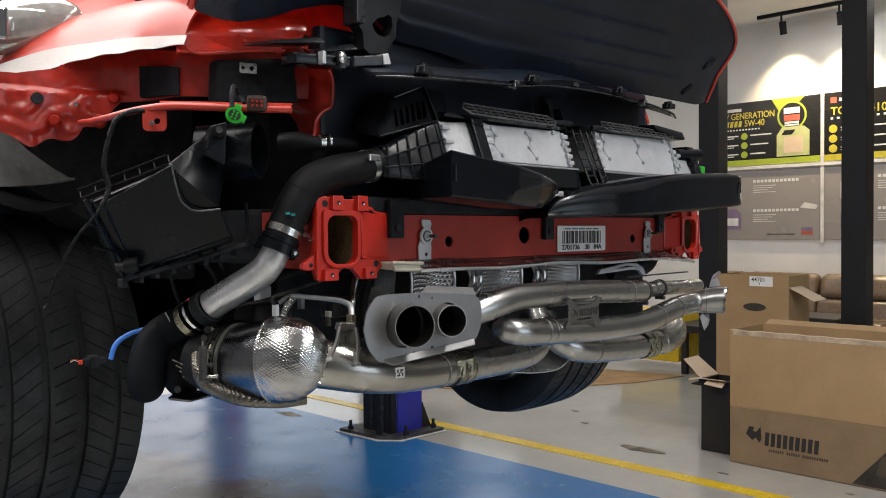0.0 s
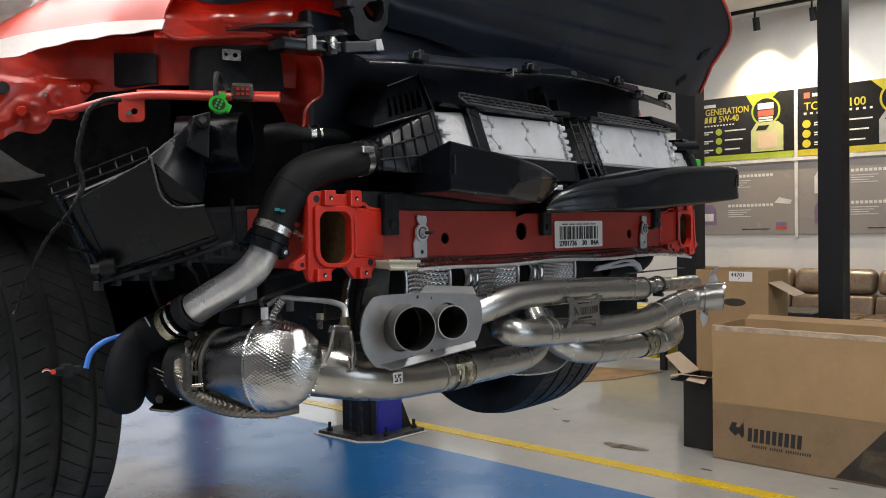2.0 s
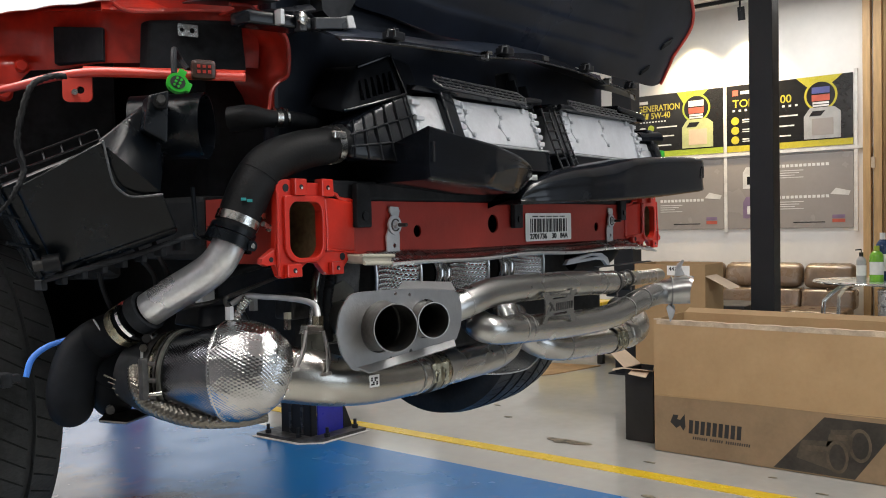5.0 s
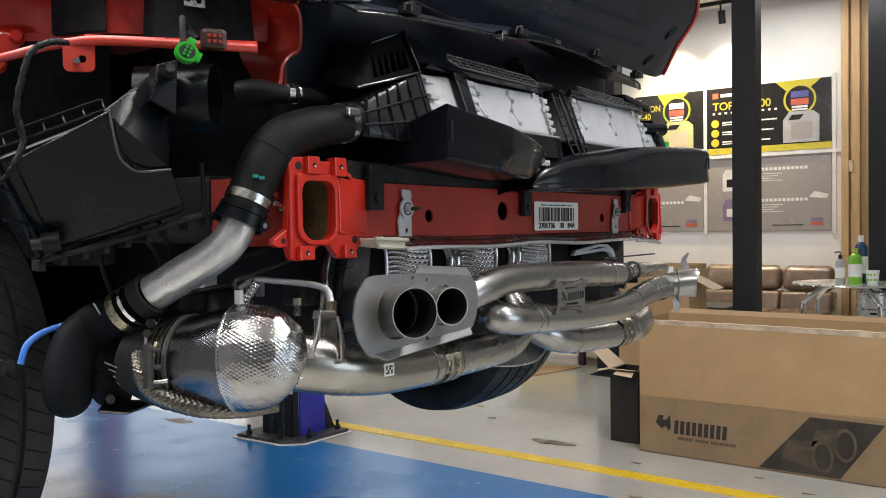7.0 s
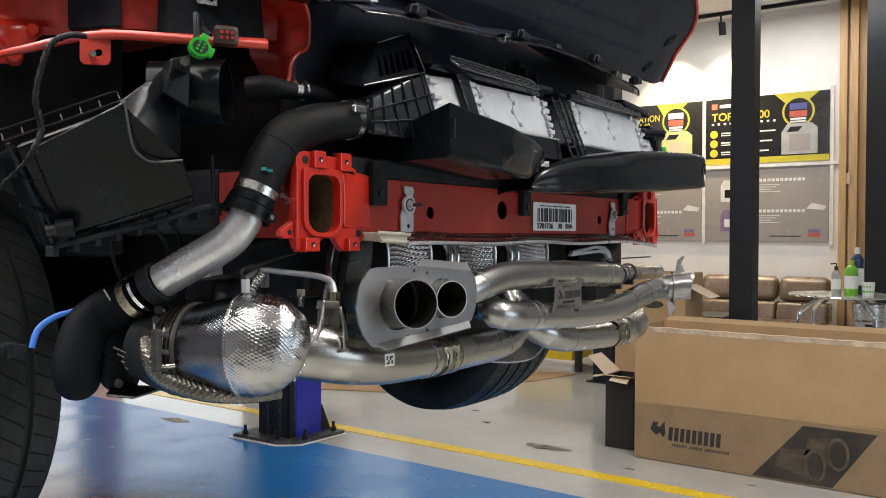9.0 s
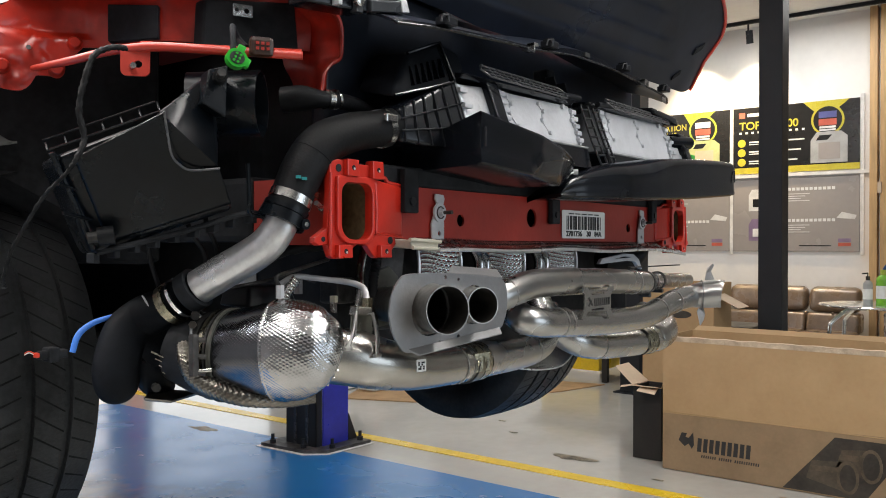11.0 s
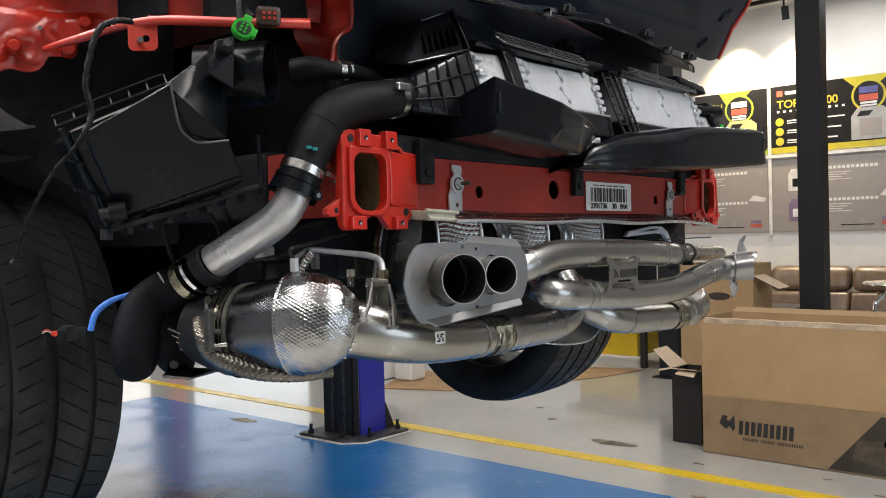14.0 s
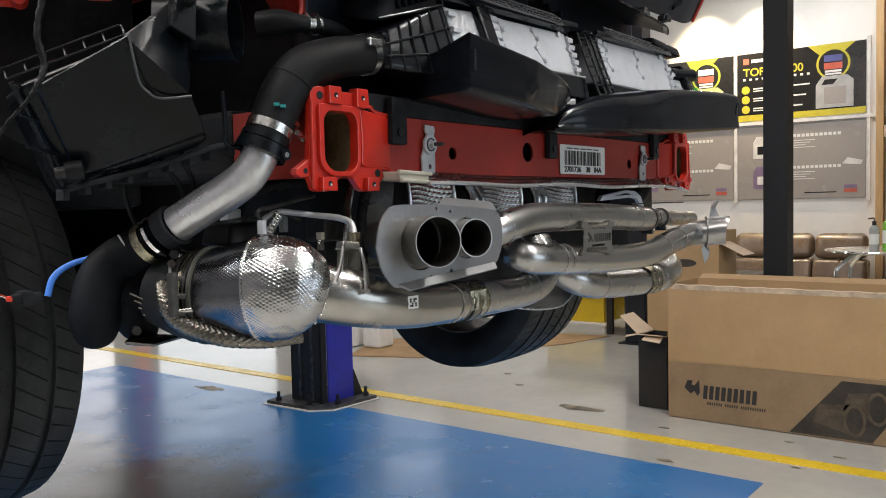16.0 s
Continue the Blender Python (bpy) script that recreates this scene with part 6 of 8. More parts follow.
part("blue_sleeve", tube([(-0.818, 0.25, 1.334, 0.0036), (-0.84, 0.265, 1.325, 0.0042), (-0.860, 0.268, 1.310, 0.0044), (-0.869, 0.268, 1.286, 0.0042)], sides=10), M["blue_wire"], car, "bright blue wire sleeve", True)
sp = part("sensor_plug", merge(box(-0.915, -0.876, 0.264, 0.278, 1.280, 1.292, 0.003), box(-0.905, -0.890, 0.260, 0.282, 1.276, 1.296, 0.003)), M["matt"], car, "black sensor plug")
part("plug_lock", box(-0.923, -0.917, 0.262, 0.270, 1.284, 1.291, 0.002), M["red_plastic"], sp, "orange-red locking tab")
for k in range(2):
    part("plug_lead", tube([(-0.924, 0.266, 1.289 + 0.002 * k, 0.0007), (-0.931, 0.264, 1.292 + 0.002 * k, 0.0007), (-0.938, 0.262, 1.290 + 0.002 * k, 0.0007)], sides=6), M["red_plastic" if k else "paper"], sp, "", True)

# ---- charge-air coolers and ducts ----
part("bay_back", box(-0.56, 0.56, 0.09, 0.12, 1.55, 1.87, 0.01), M["bay"], car, "black plastic bay lining")


def cooler(x0, x1, z1):
    """A cooler core's pale end plate, leaning forward, with zigzag ribs, bosses and clip tabs."""
    ya, yb, z0 = -0.036, -0.060, 1.632

    def lean(z):
        return yb + (ya - yb) * (z - z0) / (z1 - z0)

    face = part("charge_cooler", hexa([(x0, yb, z0), (x1, yb, z0), (x1, 0.05, z0), (x0, 0.05, z0), (x0 + 0.004, ya, z1 - 0.006), (x1 - 0.004, ya, z1), (x1 - 0.004, 0.07, z1), (x0 + 0.004, 0.07, z1 - 0.006)], 0.003, 2), M["cooler"], car, "cast aluminium charge-air cooler")
    w = x1 - x0
    for u in (0.07, 0.50):
        zig = [(x0 + w * u, z1 - 0.012), (x0 + w * u + 0.010, z1 - 0.026), (x0 + w * u - 0.002, z1 - 0.044), (x0 + w * u + 0.016, z1 - 0.066)]
        part("cooler_rib", tube([(x, lean(z) - 0.0004, z, 0.0010) for x, z in zig], sides=8, smooth_line=False), M["cooler"], face, "", True)
        for x, z in zig:
            q = Matrix.Translation((x, lean(z), z))
            part("cooler_boss", turned(tube([(0, 0, 0, 0.0042), (0, -0.0045, 0, 0.0040), (0, -0.0055, 0, 0.0030)], sides=12, smooth_line=False), q), M["cooler"], face, "", True)
    for x, z in ((x1 - 0.035, z1 - 0.006), (x1 - 0.010, z1 - 0.030)):
        part("cooler_boss", turned(tube([(0, 0, 0), (0, -0.006, 0)], 0.0050, 12, smooth_line=False), Matrix.Translation((x, lean(z), z))), M["cooler"], face, "", True)
    for xe in (x0, x1):
        part("clip_rail", hexa([(xe - 0.005, yb - 0.004, z0), (xe + 0.005, yb - 0.004, z0), (xe + 0.005, 0.0, z0), (xe - 0.005, 0.0, z0), (xe - 0.005, ya - 0.004, z1 - 0.004), (xe + 0.005, ya - 0.004, z1 - 0.004), (xe + 0.005, 0.0, z1 - 0.004), (xe - 0.005, 0.0, z1 - 0.004)], 0.002), M["cooler"], face)
        for k in range(5):
            z = z0 + 0.010 + (z1 - z0 - 0.022) * k / 4
            part("cooler_tab", box(xe - 0.009, xe + 0.009, lean(z) - 0.008, lean(z) + 0.006, z - 0.005, z + 0.004, 0.002), M["cooler"], face)
    part("cooler_foot", hexa([(x0 - 0.02, -0.078, 1.585), (x1 + 0.02, -0.078, 1.585), (x1 + 0.02, 0.05, 1.585), (x0 - 0.02, 0.05, 1.585), (x0 - 0.02, -0.068, 1.627), (x1 + 0.02, -0.068, 1.627), (x1 + 0.02, 0.05, 1.627), (x0 - 0.02, 0.05, 1.627)], 0.004), M["gloss"], face, "black plastic foot")
    part("foot_edge", rod((x0 - 0.015, -0.070, 1.628), (x1 + 0.015, -0.070, 1.628), 0.0016, 8), M["alu_dull"], face)
    return face


cooler(-0.265, -0.010, 1.711)
cooler(0.112, 0.452, 1.726)
# narrow outer pieces of the cooler cores behind the black struts
for x0, x1 in ((-0.385, -0.30), (0.478, 0.545)):
    side = part("cooler_end", hexa([(x0, -0.07, 1.585), (x1, -0.075, 1.585), (x1, 0.05, 1.585), (x0, 0.05, 1.585), (x0, -0.03, 1.70), (x1, -0.035, 1.705), (x1, 0.06, 1.705), (x0, 0.06, 1.70)], 0.004, 2), M["alu_dull"], car, "dull aluminium cooler end")
    for k in range(4):
        part("end_clip", box(x0 - 0.003, x0 + 0.018, -0.0755 + 0.0095 * k, -0.055 + 0.0095 * k, 1.606 + 0.026 * k, 1.614 + 0.026 * k, 0.002), M["cooler"], side)
    part("clip_rail", hexa([(x0 + 0.002, -0.074, 1.588), (x0 + 0.012, -0.074, 1.588), (x0 + 0.012, -0.04, 1.588), (x0 + 0.002, -0.04, 1.588), (x0 + 0.002, -0.034, 1.700), (x0 + 0.012, -0.034, 1.700), (x0 + 0.012, 0.0, 1.700), (x0 + 0.002, 0.0, 1.700)], 0.003), M["cooler"], side, "", True)
    part("black_strut", hexa([(x1 - 0.004, -0.088, 1.585), (x1 + 0.030, -0.088, 1.585), (x1 + 0.03, 0, 1.585), (x1 - 0.004, 0, 1.585), (x1 - 0.012, -0.045, 1.715), (x1 + 0.022, -0.045, 1.715), (x1 + 0.022, 0.02, 1.715), (x1 - 0.012, 0.02, 1.715)], 0.005), M["gloss"], car, "black strut", True)
# ribbed tapered end tank on the left
tank = part("end_tank", hexa([(-0.512, -0.026, 1.592), (-0.385, -0.078, 1.585), (-0.385, 0.05, 1.585), (-0.512, 0.026, 1.592), (-0.512, -0.024, 1.645), (-0.385, -0.034, 1.708), (-0.385, 0.06, 1.708), (-0.512, 0.026, 1.645)], 0.008, 3), M["gloss"], car, "ribbed black end tank", True)
part("tank_neck", tube([(-0.53, 0, 1.613, 0.0255), (-0.515, 0, 1.617, 0.0265), (-0.500, 0.0, 1.620, 0.027)], sides=28), M["black"], tank, "", True)
for k in range(6):
    u = 0.06 + 0.17 * k
    x = -0.512 + 0.127 * u
    y0, y1, z0, z1 = -0.0275 - 0.052 * u, -0.0255 - 0.010 * u, 1.593 - 0.006 * u, 1.644 + 0.062 * u
    part("tank_rib", hexa([(x - 0.0012, y0, z0), (x + 0.0016, y0, z0), (x + 0.0016, 0.0, z0), (x - 0.0012, 0.0, z0), (x - 0.0012, y1, z1), (x + 0.0016, y1, z1), (x + 0.0016, 0, z1), (x - 0.0012, 0, z1)], 0), M["black"], tank)
for v in (0.33, 0.66):
    part("tank_rib", tube([(-0.512, -0.029 + 0.002 * v, 1.592 + 0.053 * v, 0.0016), (-0.385, -0.079 + 0.043 * v, 1.585 + 0.123 * v, 0.0014)], sides=6, smooth_line=False), M["matt"], tank)
# lattice guards over the coolers


def lattice(x0, x1, z0):
    a, b = Vector((0, -0.064, z0)), Vector((0, -0.044, z0 + 0.021))
    fr = part("lattice_guard", tube([(x0, a.y, a.z, 0.0019), (x1, a.y, a.z, 0.0019), (x1 + 0.014, (a.y + b.y) / 2, (a.z + b.z) / 2, 0.0019), (x1, b.y, b.z, 0.0019), (x0, b.y, b.z, 0.0019), (x0 - 0.012, (a.y + b.y) / 2, (a.z + b.z) / 2, 0.0019), (x0, a.y, a.z, 0.0019)], sides=8, smooth_line=False), M["lattice"], car, "black plastic lattice guard")
    for v in (0.33, 0.66):
        p = a.lerp(b, v)
        part("lattice_bar", tube([(x0, p.y, p.z, 0.0012), (x1, p.y, p.z, 0.0012)], sides=6, smooth_line=False), M["lattice"], fr)
    n = int((x1 - x0) / 0.021)
    for k in range(1, n):
        x = x0 + (x1 - x0) * k / n
        part("lattice_bar", tube([(x, a.y, a.z, 0.0011), (x, b.y, b.z, 0.0011)], sides=6, smooth_line=False), M["lattice"], fr)


lattice(-0.328, -0.068, 1.716)
lattice(0.132, 0.425, 1.723)
for x0, x1 in ((-0.38, -0.01), (0.05, 0.45)):
    part("guard_ledge", hexa([(x0, -0.040, 1.709 + 0.030 * (x0 + 0.38)), (x1, -0.040, 1.713 + 0.025 * (x1 + 0.01)), (x1, 0.04, 1.716), (x0, 0.04, 1.712), (x0, -0.050, 1.715 + 0.030 * (x0 + 0.38)), (x1, -0.050, 1.719 + 0.025 * (x1 + 0.01)), (x1, 0.04, 1.734), (x0, 0.04, 1.730)], 0.002), M["gloss"], car, "black ledge", True)
# open ladder of struts between the coolers
for x in (0.022, 0.052, 0.074, 0.094):
    part("ladder_rail", tube([(x, -0.095, 1.585, 0.0023), (x - 0.006, -0.07, 1.65, 0.0023), (x - 0.012, -0.05, 1.715, 0.0023)], sides=8), M["black"], car)
for k in range(7):
    z = 1.595 + 0.0185 * k
    for a, b in ((0.020, 0.050), (0.072, 0.092)):
        part("ladder_rung", rod((a - 0.0018 * k, -0.092 + 0.0068 * k, z), (b - 0.0018 * k, -0.092 + 0.0068 * k, z + 0.003), 0.0018, 8), M["black"], car)
part("tie_tube", tube([(-0.07, -0.050, 1.722, 0.0045), (-0.03, -0.048, 1.727, 0.0055), (0.01, -0.048, 1.728, 0.0055)], sides=14), M["black"], car, "", True)
part("tie_tube", tube([(0.085, -0.050, 1.726, 0.0055), (0.115, -0.052, 1.727, 0.0055), (0.14, -0.055, 1.727, 0.0045)], sides=14), M["black"], car, "", True)
for x, z in ((0.0, 1.752), (0.045, 1.745)):
    part("post_fin", hexa([(x, -0.012, z - 0.03), (x + 0.004, -0.012, z - 0.03), (x + 0.004, 0.02, z - 0.03), (x, 0.02, z - 0.03), (x - 0.008, 0.0, z + 0.024), (x - 0.005, 0.0, z + 0.024), (x - 0.005, 0.02, z + 0.024), (x - 0.008, 0.02, z + 0.024)], 0.0008, 1), M["rib_grey"], car)
part("centre_post", hexa([(0.04, 0.0, 1.58), (0.085, 0.0, 1.58), (0.085, 0.05, 1.58), (0.04, 0.05, 1.58), (0.02, 0.03, 1.80), (0.05, 0.03, 1.80), (0.05, 0.07, 1.80), (0.02, 0.07, 1.80)], 0.008), M["matt"], car, "black centre post")
sh = part("shroud", hexa([(-0.512, -0.01, 1.660), (-0.392, -0.035, 1.698), (-0.36, 0.08, 1.715), (-0.50, 0.08, 1.68), (-0.470, 0.0, 1.736), (-0.402, -0.012, 1.766), (-0.335, 0.08, 1.76), (-0.46, 0.08, 1.75)], 0.010, 3), M["soft_black"], car, "black air shroud", True)
part("shroud_side", hexa([(-0.392, -0.036, 1.700), (-0.345, -0.022, 1.728), (-0.335, 0.06, 1.728), (-0.38, 0.06, 1.70), (-0.404, -0.014, 1.764), (-0.346, -0.010, 1.758), (-0.335, 0.06, 1.758), (-0.38, 0.06, 1.764)], 0.006, 3), M["soft_black"], sh, "", True)
for k in range(6):
    x = -0.474 + 0.0115 * k
    part("shroud_fin", hexa([(x, -0.022 - 0.003 * k, 1.684 + 0.004 * k), (x + 0.002, -0.022 - 0.003 * k, 1.684 + 0.004 * k), (x + 0.002, 0.01, 1.684 + 0.004 * k), (x, 0.01, 1.684 + 0.004 * k), (x + 0.004, -0.008 - 0.003 * k, 1.716 + 0.004 * k), (x + 0.006, -0.008 - 0.003 * k, 1.716 + 0.004 * k), (x + 0.006, 0.02, 1.716 + 0.004 * k), (x + 0.004, 0.02, 1.716 + 0.004 * k)], 0), M["gloss"], sh)
part("shroud_edge", tube([(-0.512, -0.014, 1.664, 0.003), (-0.45, -0.028, 1.682, 0.003), (-0.392, -0.038, 1.700, 0.003), (-0.404, -0.016, 1.764, 0.003), (-0.47, -0.004, 1.737, 0.003)], sides=8, smooth_line=False), M["gloss"], sh, "", True)
# black pipe stub and its green clip at the end of the right cooler
part("pipe_stub", merge(tube([(0.50, -0.03, 1.69, 0.016), (0.585, -0.05, 1.695, 0.016)], sides=20, wall=0.003, smooth_line=False), box(0.53, 0.56, -0.06, -0.02, 1.66, 1.68, 0.003)), M["gloss"], car, "black pipe stub", True)
part("clip", box(0.575, 0.600, -0.062, -0.045, 1.64, 1.665, 0.004), M["green"], car, "green plastic clip")
part("corner_duct", hexa([(0.36, -0.055, 1.742), (0.50, -0.06, 1.728), (0.52, 0.0, 1.728), (0.36, 0.0, 1.742), (0.36, -0.05, 1.757), (0.49, -0.055, 1.748), (0.51, 0.0, 1.75), (0.36, 0.0, 1.76)], 0.006, 3), M["gloss"], car, "black moulded corner duct", True)
# air scoops
def level(table, x):
    return float(np.interp(x, [q[0] for q in table], [q[1] for q in table]))


def air_scoop(x0, x1, top, low, rear, cut, chin, round_top, label, skew=0.0, drop=(0.04, 0.0), front=0.06):
    """A moulded scoop, lofted across the car: top and low edges, rear line, a cut-back lower edge, reaching forward to the bay."""
    n, bm, rings = 72, bmesh.new(), []
    for i in range(n + 1):
        u = i / n
        x = x0 + (x1 - x0) * u
        zt, zb, y, zc, ch, r = level(top, x), level(low, x), level(rear, x), level(cut, x), level(chin, x), level(round_top, x)
        loop = [(front, zt - drop[0])]
        for k in range(7):
            a = radians(90 - 15 * k)
            loop.append((y + r - r * math.cos(a), zt - r * 0.75 + r * 0.75 * math.sin(a)))
        for k in range(1, 4):
            loop.append((y + 0.003 * math.sin(k / 4 * math.pi), zt - r * 0.75 + (zc - zt + r * 0.75) * k / 4))
        loop += [(y, zc), (y + 0.0015, zc - 0.003), (y + ch * 0.5, (zc + zb) / 2 - 0.001), (y + ch, zb + 0.003), (y + ch + 0.004, zb)]
        loop.append((front, zb - drop[1]))
        rings.append([bm.verts.new((x - skew * (yy - y) * (1 - u) ** 6, yy, zz)) for yy, zz in loop])
    for a, b in zip(rings, rings[1:]):
        for k in range(len(a)):
            m = (k + 1) % len(a)
            bm.faces.new((a[k], a[m], b[m], b[k]))
    bm.faces.new(rings[0])
    bm.faces.new(rings[-1])
    return part("air_scoop", bm, M["gloss"], car, label, True)


left_scoop = air_scoop(-0.461, -0.098, [(-0.461, 1.635), (-0.388, 1.628), (-0.282, 1.619), (-0.193, 1.608), (-0.140, 1.599), (-0.098, 1.588)],
                       [(-0.461, 1.556), (-0.40, 1.553), (-0.31, 1.548), (-0.24, 1.543), (-0.17, 1.541), (-0.13, 1.555), (-0.098, 1.572)],
                       [(-0.461, -0.14), (-0.28, -0.14), (-0.20, -0.131), (-0.15, -0.119), (-0.12, -0.109), (-0.106, -0.098), (-0.098, -0.085)],
                       [(-0.461, 1.560), (-0.315, 1.5525), (-0.285, 1.574), (-0.20, 1.584), (-0.13, 1.584), (-0.098, 1.580)],
                       [(-0.461, 0.004), (-0.315, 0.006), (-0.285, 0.010), (-0.17, 0.016), (-0.13, 0.013), (-0.098, 0.008)],
                       [(-0.461, 0.004), (-0.35, 0.006), (-0.20, 0.014), (-0.098, 0.010)], "glossy black left air scoop with a cut-back end", -0.25)
part("scoop_tab", box(-0.4535, -0.4515, -0.1425, -0.139, 1.582, 1.612, 0.0008, 1), M["rib_grey"], left_scoop)
right_scoop = air_scoop(-0.112, 0.604, [(-0.112, 1.540), (-0.108, 1.549), (-0.08, 1.565), (-0.04, 1.579), (0.0, 1.590), (0.04, 1.599), (0.09, 1.606), (0.20, 1.619), (0.36, 1.632), (0.53, 1.640), (0.59, 1.640), (0.604, 1.636)],
                        [(-0.132, 1.524), (-0.075, 1.523), (0.0, 1.525), (0.20, 1.531), (0.36, 1.540), (0.52, 1.552), (0.585, 1.557), (0.604, 1.559)],
                        [(-0.132, -0.070), (-0.10, -0.084), (-0.05, -0.100), (0.0, -0.113), (0.07, -0.130), (0.20, -0.142), (0.54, -0.164), (0.586, -0.166), (0.597, -0.163), (0.602, -0.156), (0.604, -0.148)],
                        [(-0.132, 1.529), (-0.075, 1.529), (0.05, 1.532), (0.20, 1.538), (0.36, 1.548), (0.52, 1.558), (0.604, 1.564)],
                        [(-0.132, 0.006), (0.05, 0.010), (0.20, 0.008), (0.604, 0.006)],
                        [(-0.132, 0.004), (-0.08, 0.014), (0.0, 0.030), (0.08, 0.044), (0.17, 0.044), (0.25, 0.024), (0.604, 0.020)], "glossy black right air scoop", 0.0, (0.03, 0.0), 0.02)
part("scoop_tab", box(0.5815, 0.5835, -0.1685, -0.165, 1.590, 1.618, 0.0008, 1), M["rib_grey"], right_scoop)
part("scoop_screw", merge(rod((-0.098, -0.094, 1.572), (-0.094, -0.102, 1.572), 0.005, 12), rod((-0.112, -0.092, 1.568), (-0.100, -0.096, 1.571), 0.002, 8)), M["alu_dull"], car, "", True)
part("under_tray", box(-0.55, 0.62, 0.0, 0.10, 1.528, 1.56, 0.006), M["matt"], car)
# trim strip under the lid: a flat band with a bright lower edge, its clips and brackets
STRIP = spline([(-0.56, -0.060, 1.757), (-0.48, -0.075, 1.763), (-0.315, -0.080, 1.774), (-0.22, -0.080, 1.7795), (-0.135, -0.080, 1.789), (-0.04, -0.078, 1.797), (0.12, -0.066, 1.803), (0.30, -0.052, 1.801), (0.45, -0.042, 1.797), (0.52, -0.020, 1.790)], 6)


def strip_at(x):
    return tuple(float(np.interp(x, [q[0] for q in STRIP], [q[k] for q in STRIP])) for k in range(3))


def strip_band(u, v):
    x, y, z = strip_at(-0.56 + 1.08 * u)
    tall = 0.008 + 0.010 * math.exp(-((x - 0.02) / 0.15) ** 2)
    return (x, y + 0.012 * v, z + tall * v)


part("trim_strip", grid_surface(strip_band, 60, 4, 0.003), M["gloss"], car, "flat black trim strip under the lid", True)
part("strip_edge", tube([(q[0], q[1] - 0.001, q[2], 0.0011) for q in STRIP], sides=6, smooth_line=False), M["rib_grey"], car, "", True)
part("strip_web", grid_surface(lambda u, v: tuple(Vector(strip_band(u, 1.0)) + Vector((0, 0.13 * v, 0.062 * v - 0.02 * v * v))), 40, 6, 0.004), M["bay"], car, "", True)
for x in (-0.475, -0.175, 0.168, 0.425):
    y, z = strip_at(x)[1:]
    cl = part("strip_clip", merge(box(x - 0.004, x + 0.024, y - 0.013, y + 0.010, z + 0.005, z + 0.018, 0.0025), box(x + 0.002, x + 0.014, y - 0.010, y + 0.008, z + 0.016, z + 0.023, 0.002)), M["black"], car, "black clip block")
    part("clip_spring", tube([(x - 0.014, y - 0.010, z + 0.006, 0.0016), (x - 0.013, y - 0.012, z + 0.016, 0.0016), (x - 0.002, y - 0.014, z + 0.018, 0.0016), (x - 0.001, y - 0.014, z + 0.008, 0.0016)], sides=6, smooth_line=False), M["lattice"], cl, "grey clip spring")
for x in (-0.230, 0.290):
    y, z = strip_at(x)[1:]
    br = part("strip_bracket", merge(box(x - 0.004, x + 0.010, y - 0.012, y + 0.004, z + 0.002, z + 0.008, 0.001), box(x - 0.004, x - 0.001, y - 0.012, y + 0.004, z - 0.006, z + 0.008, 0.001)), M["zinc"], car, "small zinc bracket")
    part("bracket_tail", box(x - 0.022, x + 0.004, y - 0.010, y + 0.002, z - 0.009, z - 0.005, 0.001), M["rib_grey"], br)
part("strip_shim", box(-0.022, -0.002, strip_at(0)[1] - 0.003, strip_at(0)[1] + 0.002, strip_at(0)[2] + 0.003, strip_at(0)[2] + 0.012, 0.001), M["ink"], car)
# latch assembly by the left corner
la = part("latch_bar", hexa([(-0.680, 0.0, 1.770), (-0.580, -0.022, 1.773), (-0.580, 0.02, 1.773), (-0.680, 0.04, 1.770), (-0.680, 0.0, 1.789), (-0.580, -0.022, 1.792), (-0.580, 0.02, 1.792), (-0.680, 0.04, 1.789)], 0.004), M["gloss"], car, "black latch carrier", True)
part("latch_block", hexa([(-0.578, -0.026, 1.774), (-0.520, -0.034, 1.783), (-0.520, 0.0, 1.783), (-0.578, 0.0, 1.774), (-0.578, -0.026, 1.792), (-0.520, -0.034, 1.801), (-0.520, 0.0, 1.801), (-0.578, 0.0, 1.792)], 0.003), M["rib_grey"], la)
part("latch_end", hexa([(-0.519, -0.036, 1.784), (-0.502, -0.036, 1.787), (-0.502, -0.01, 1.787), (-0.519, -0.01, 1.784), (-0.521, -0.034, 1.803), (-0.507, -0.034, 1.806), (-0.507, -0.01, 1.806), (-0.521, -0.01, 1.803)], 0.002), M["alu_dull"], la)
part("latch_plate", hexa([(-0.606, -0.024, 1.768), (-0.594, -0.026, 1.769), (-0.594, -0.01, 1.769), (-0.606, -0.01, 1.768), (-0.606, -0.022, 1.797), (-0.594, -0.024, 1.798), (-0.594, -0.008, 1.798), (-0.606, -0.008, 1.797)], 0.002), M["rib_grey"], la)
part("latch_pin", box(-0.640, -0.633, -0.022, -0.008, 1.772, 1.793, 0.001), M["alu_dull"], la)
part("latch_bolt", turned(tube([(0, 0, 0, 0.009), (0, -0.006, 0, 0.009), (0, -0.008, 0, 0.006)], sides=14, smooth_line=False), Matrix.Translation((-0.603, -0.022, 1.785))), M["zinc"], la, "", True)
for x, w in ((-0.655, 0.05), (-0.570, 0.035)):
    part("seal_pad", hexa([(x - w, 0.03, 1.803), (x + w, 0.01, 1.815), (x + w, 0.10, 1.822), (x - w, 0.12, 1.812), (x - w * 0.7, 0.04, 1.812), (x + w * 0.8, 0.02, 1.826), (x + w * 0.8, 0.10, 1.832), (x - w * 0.7, 0.12, 1.820)], 0.004), M["black"], car, "", True)
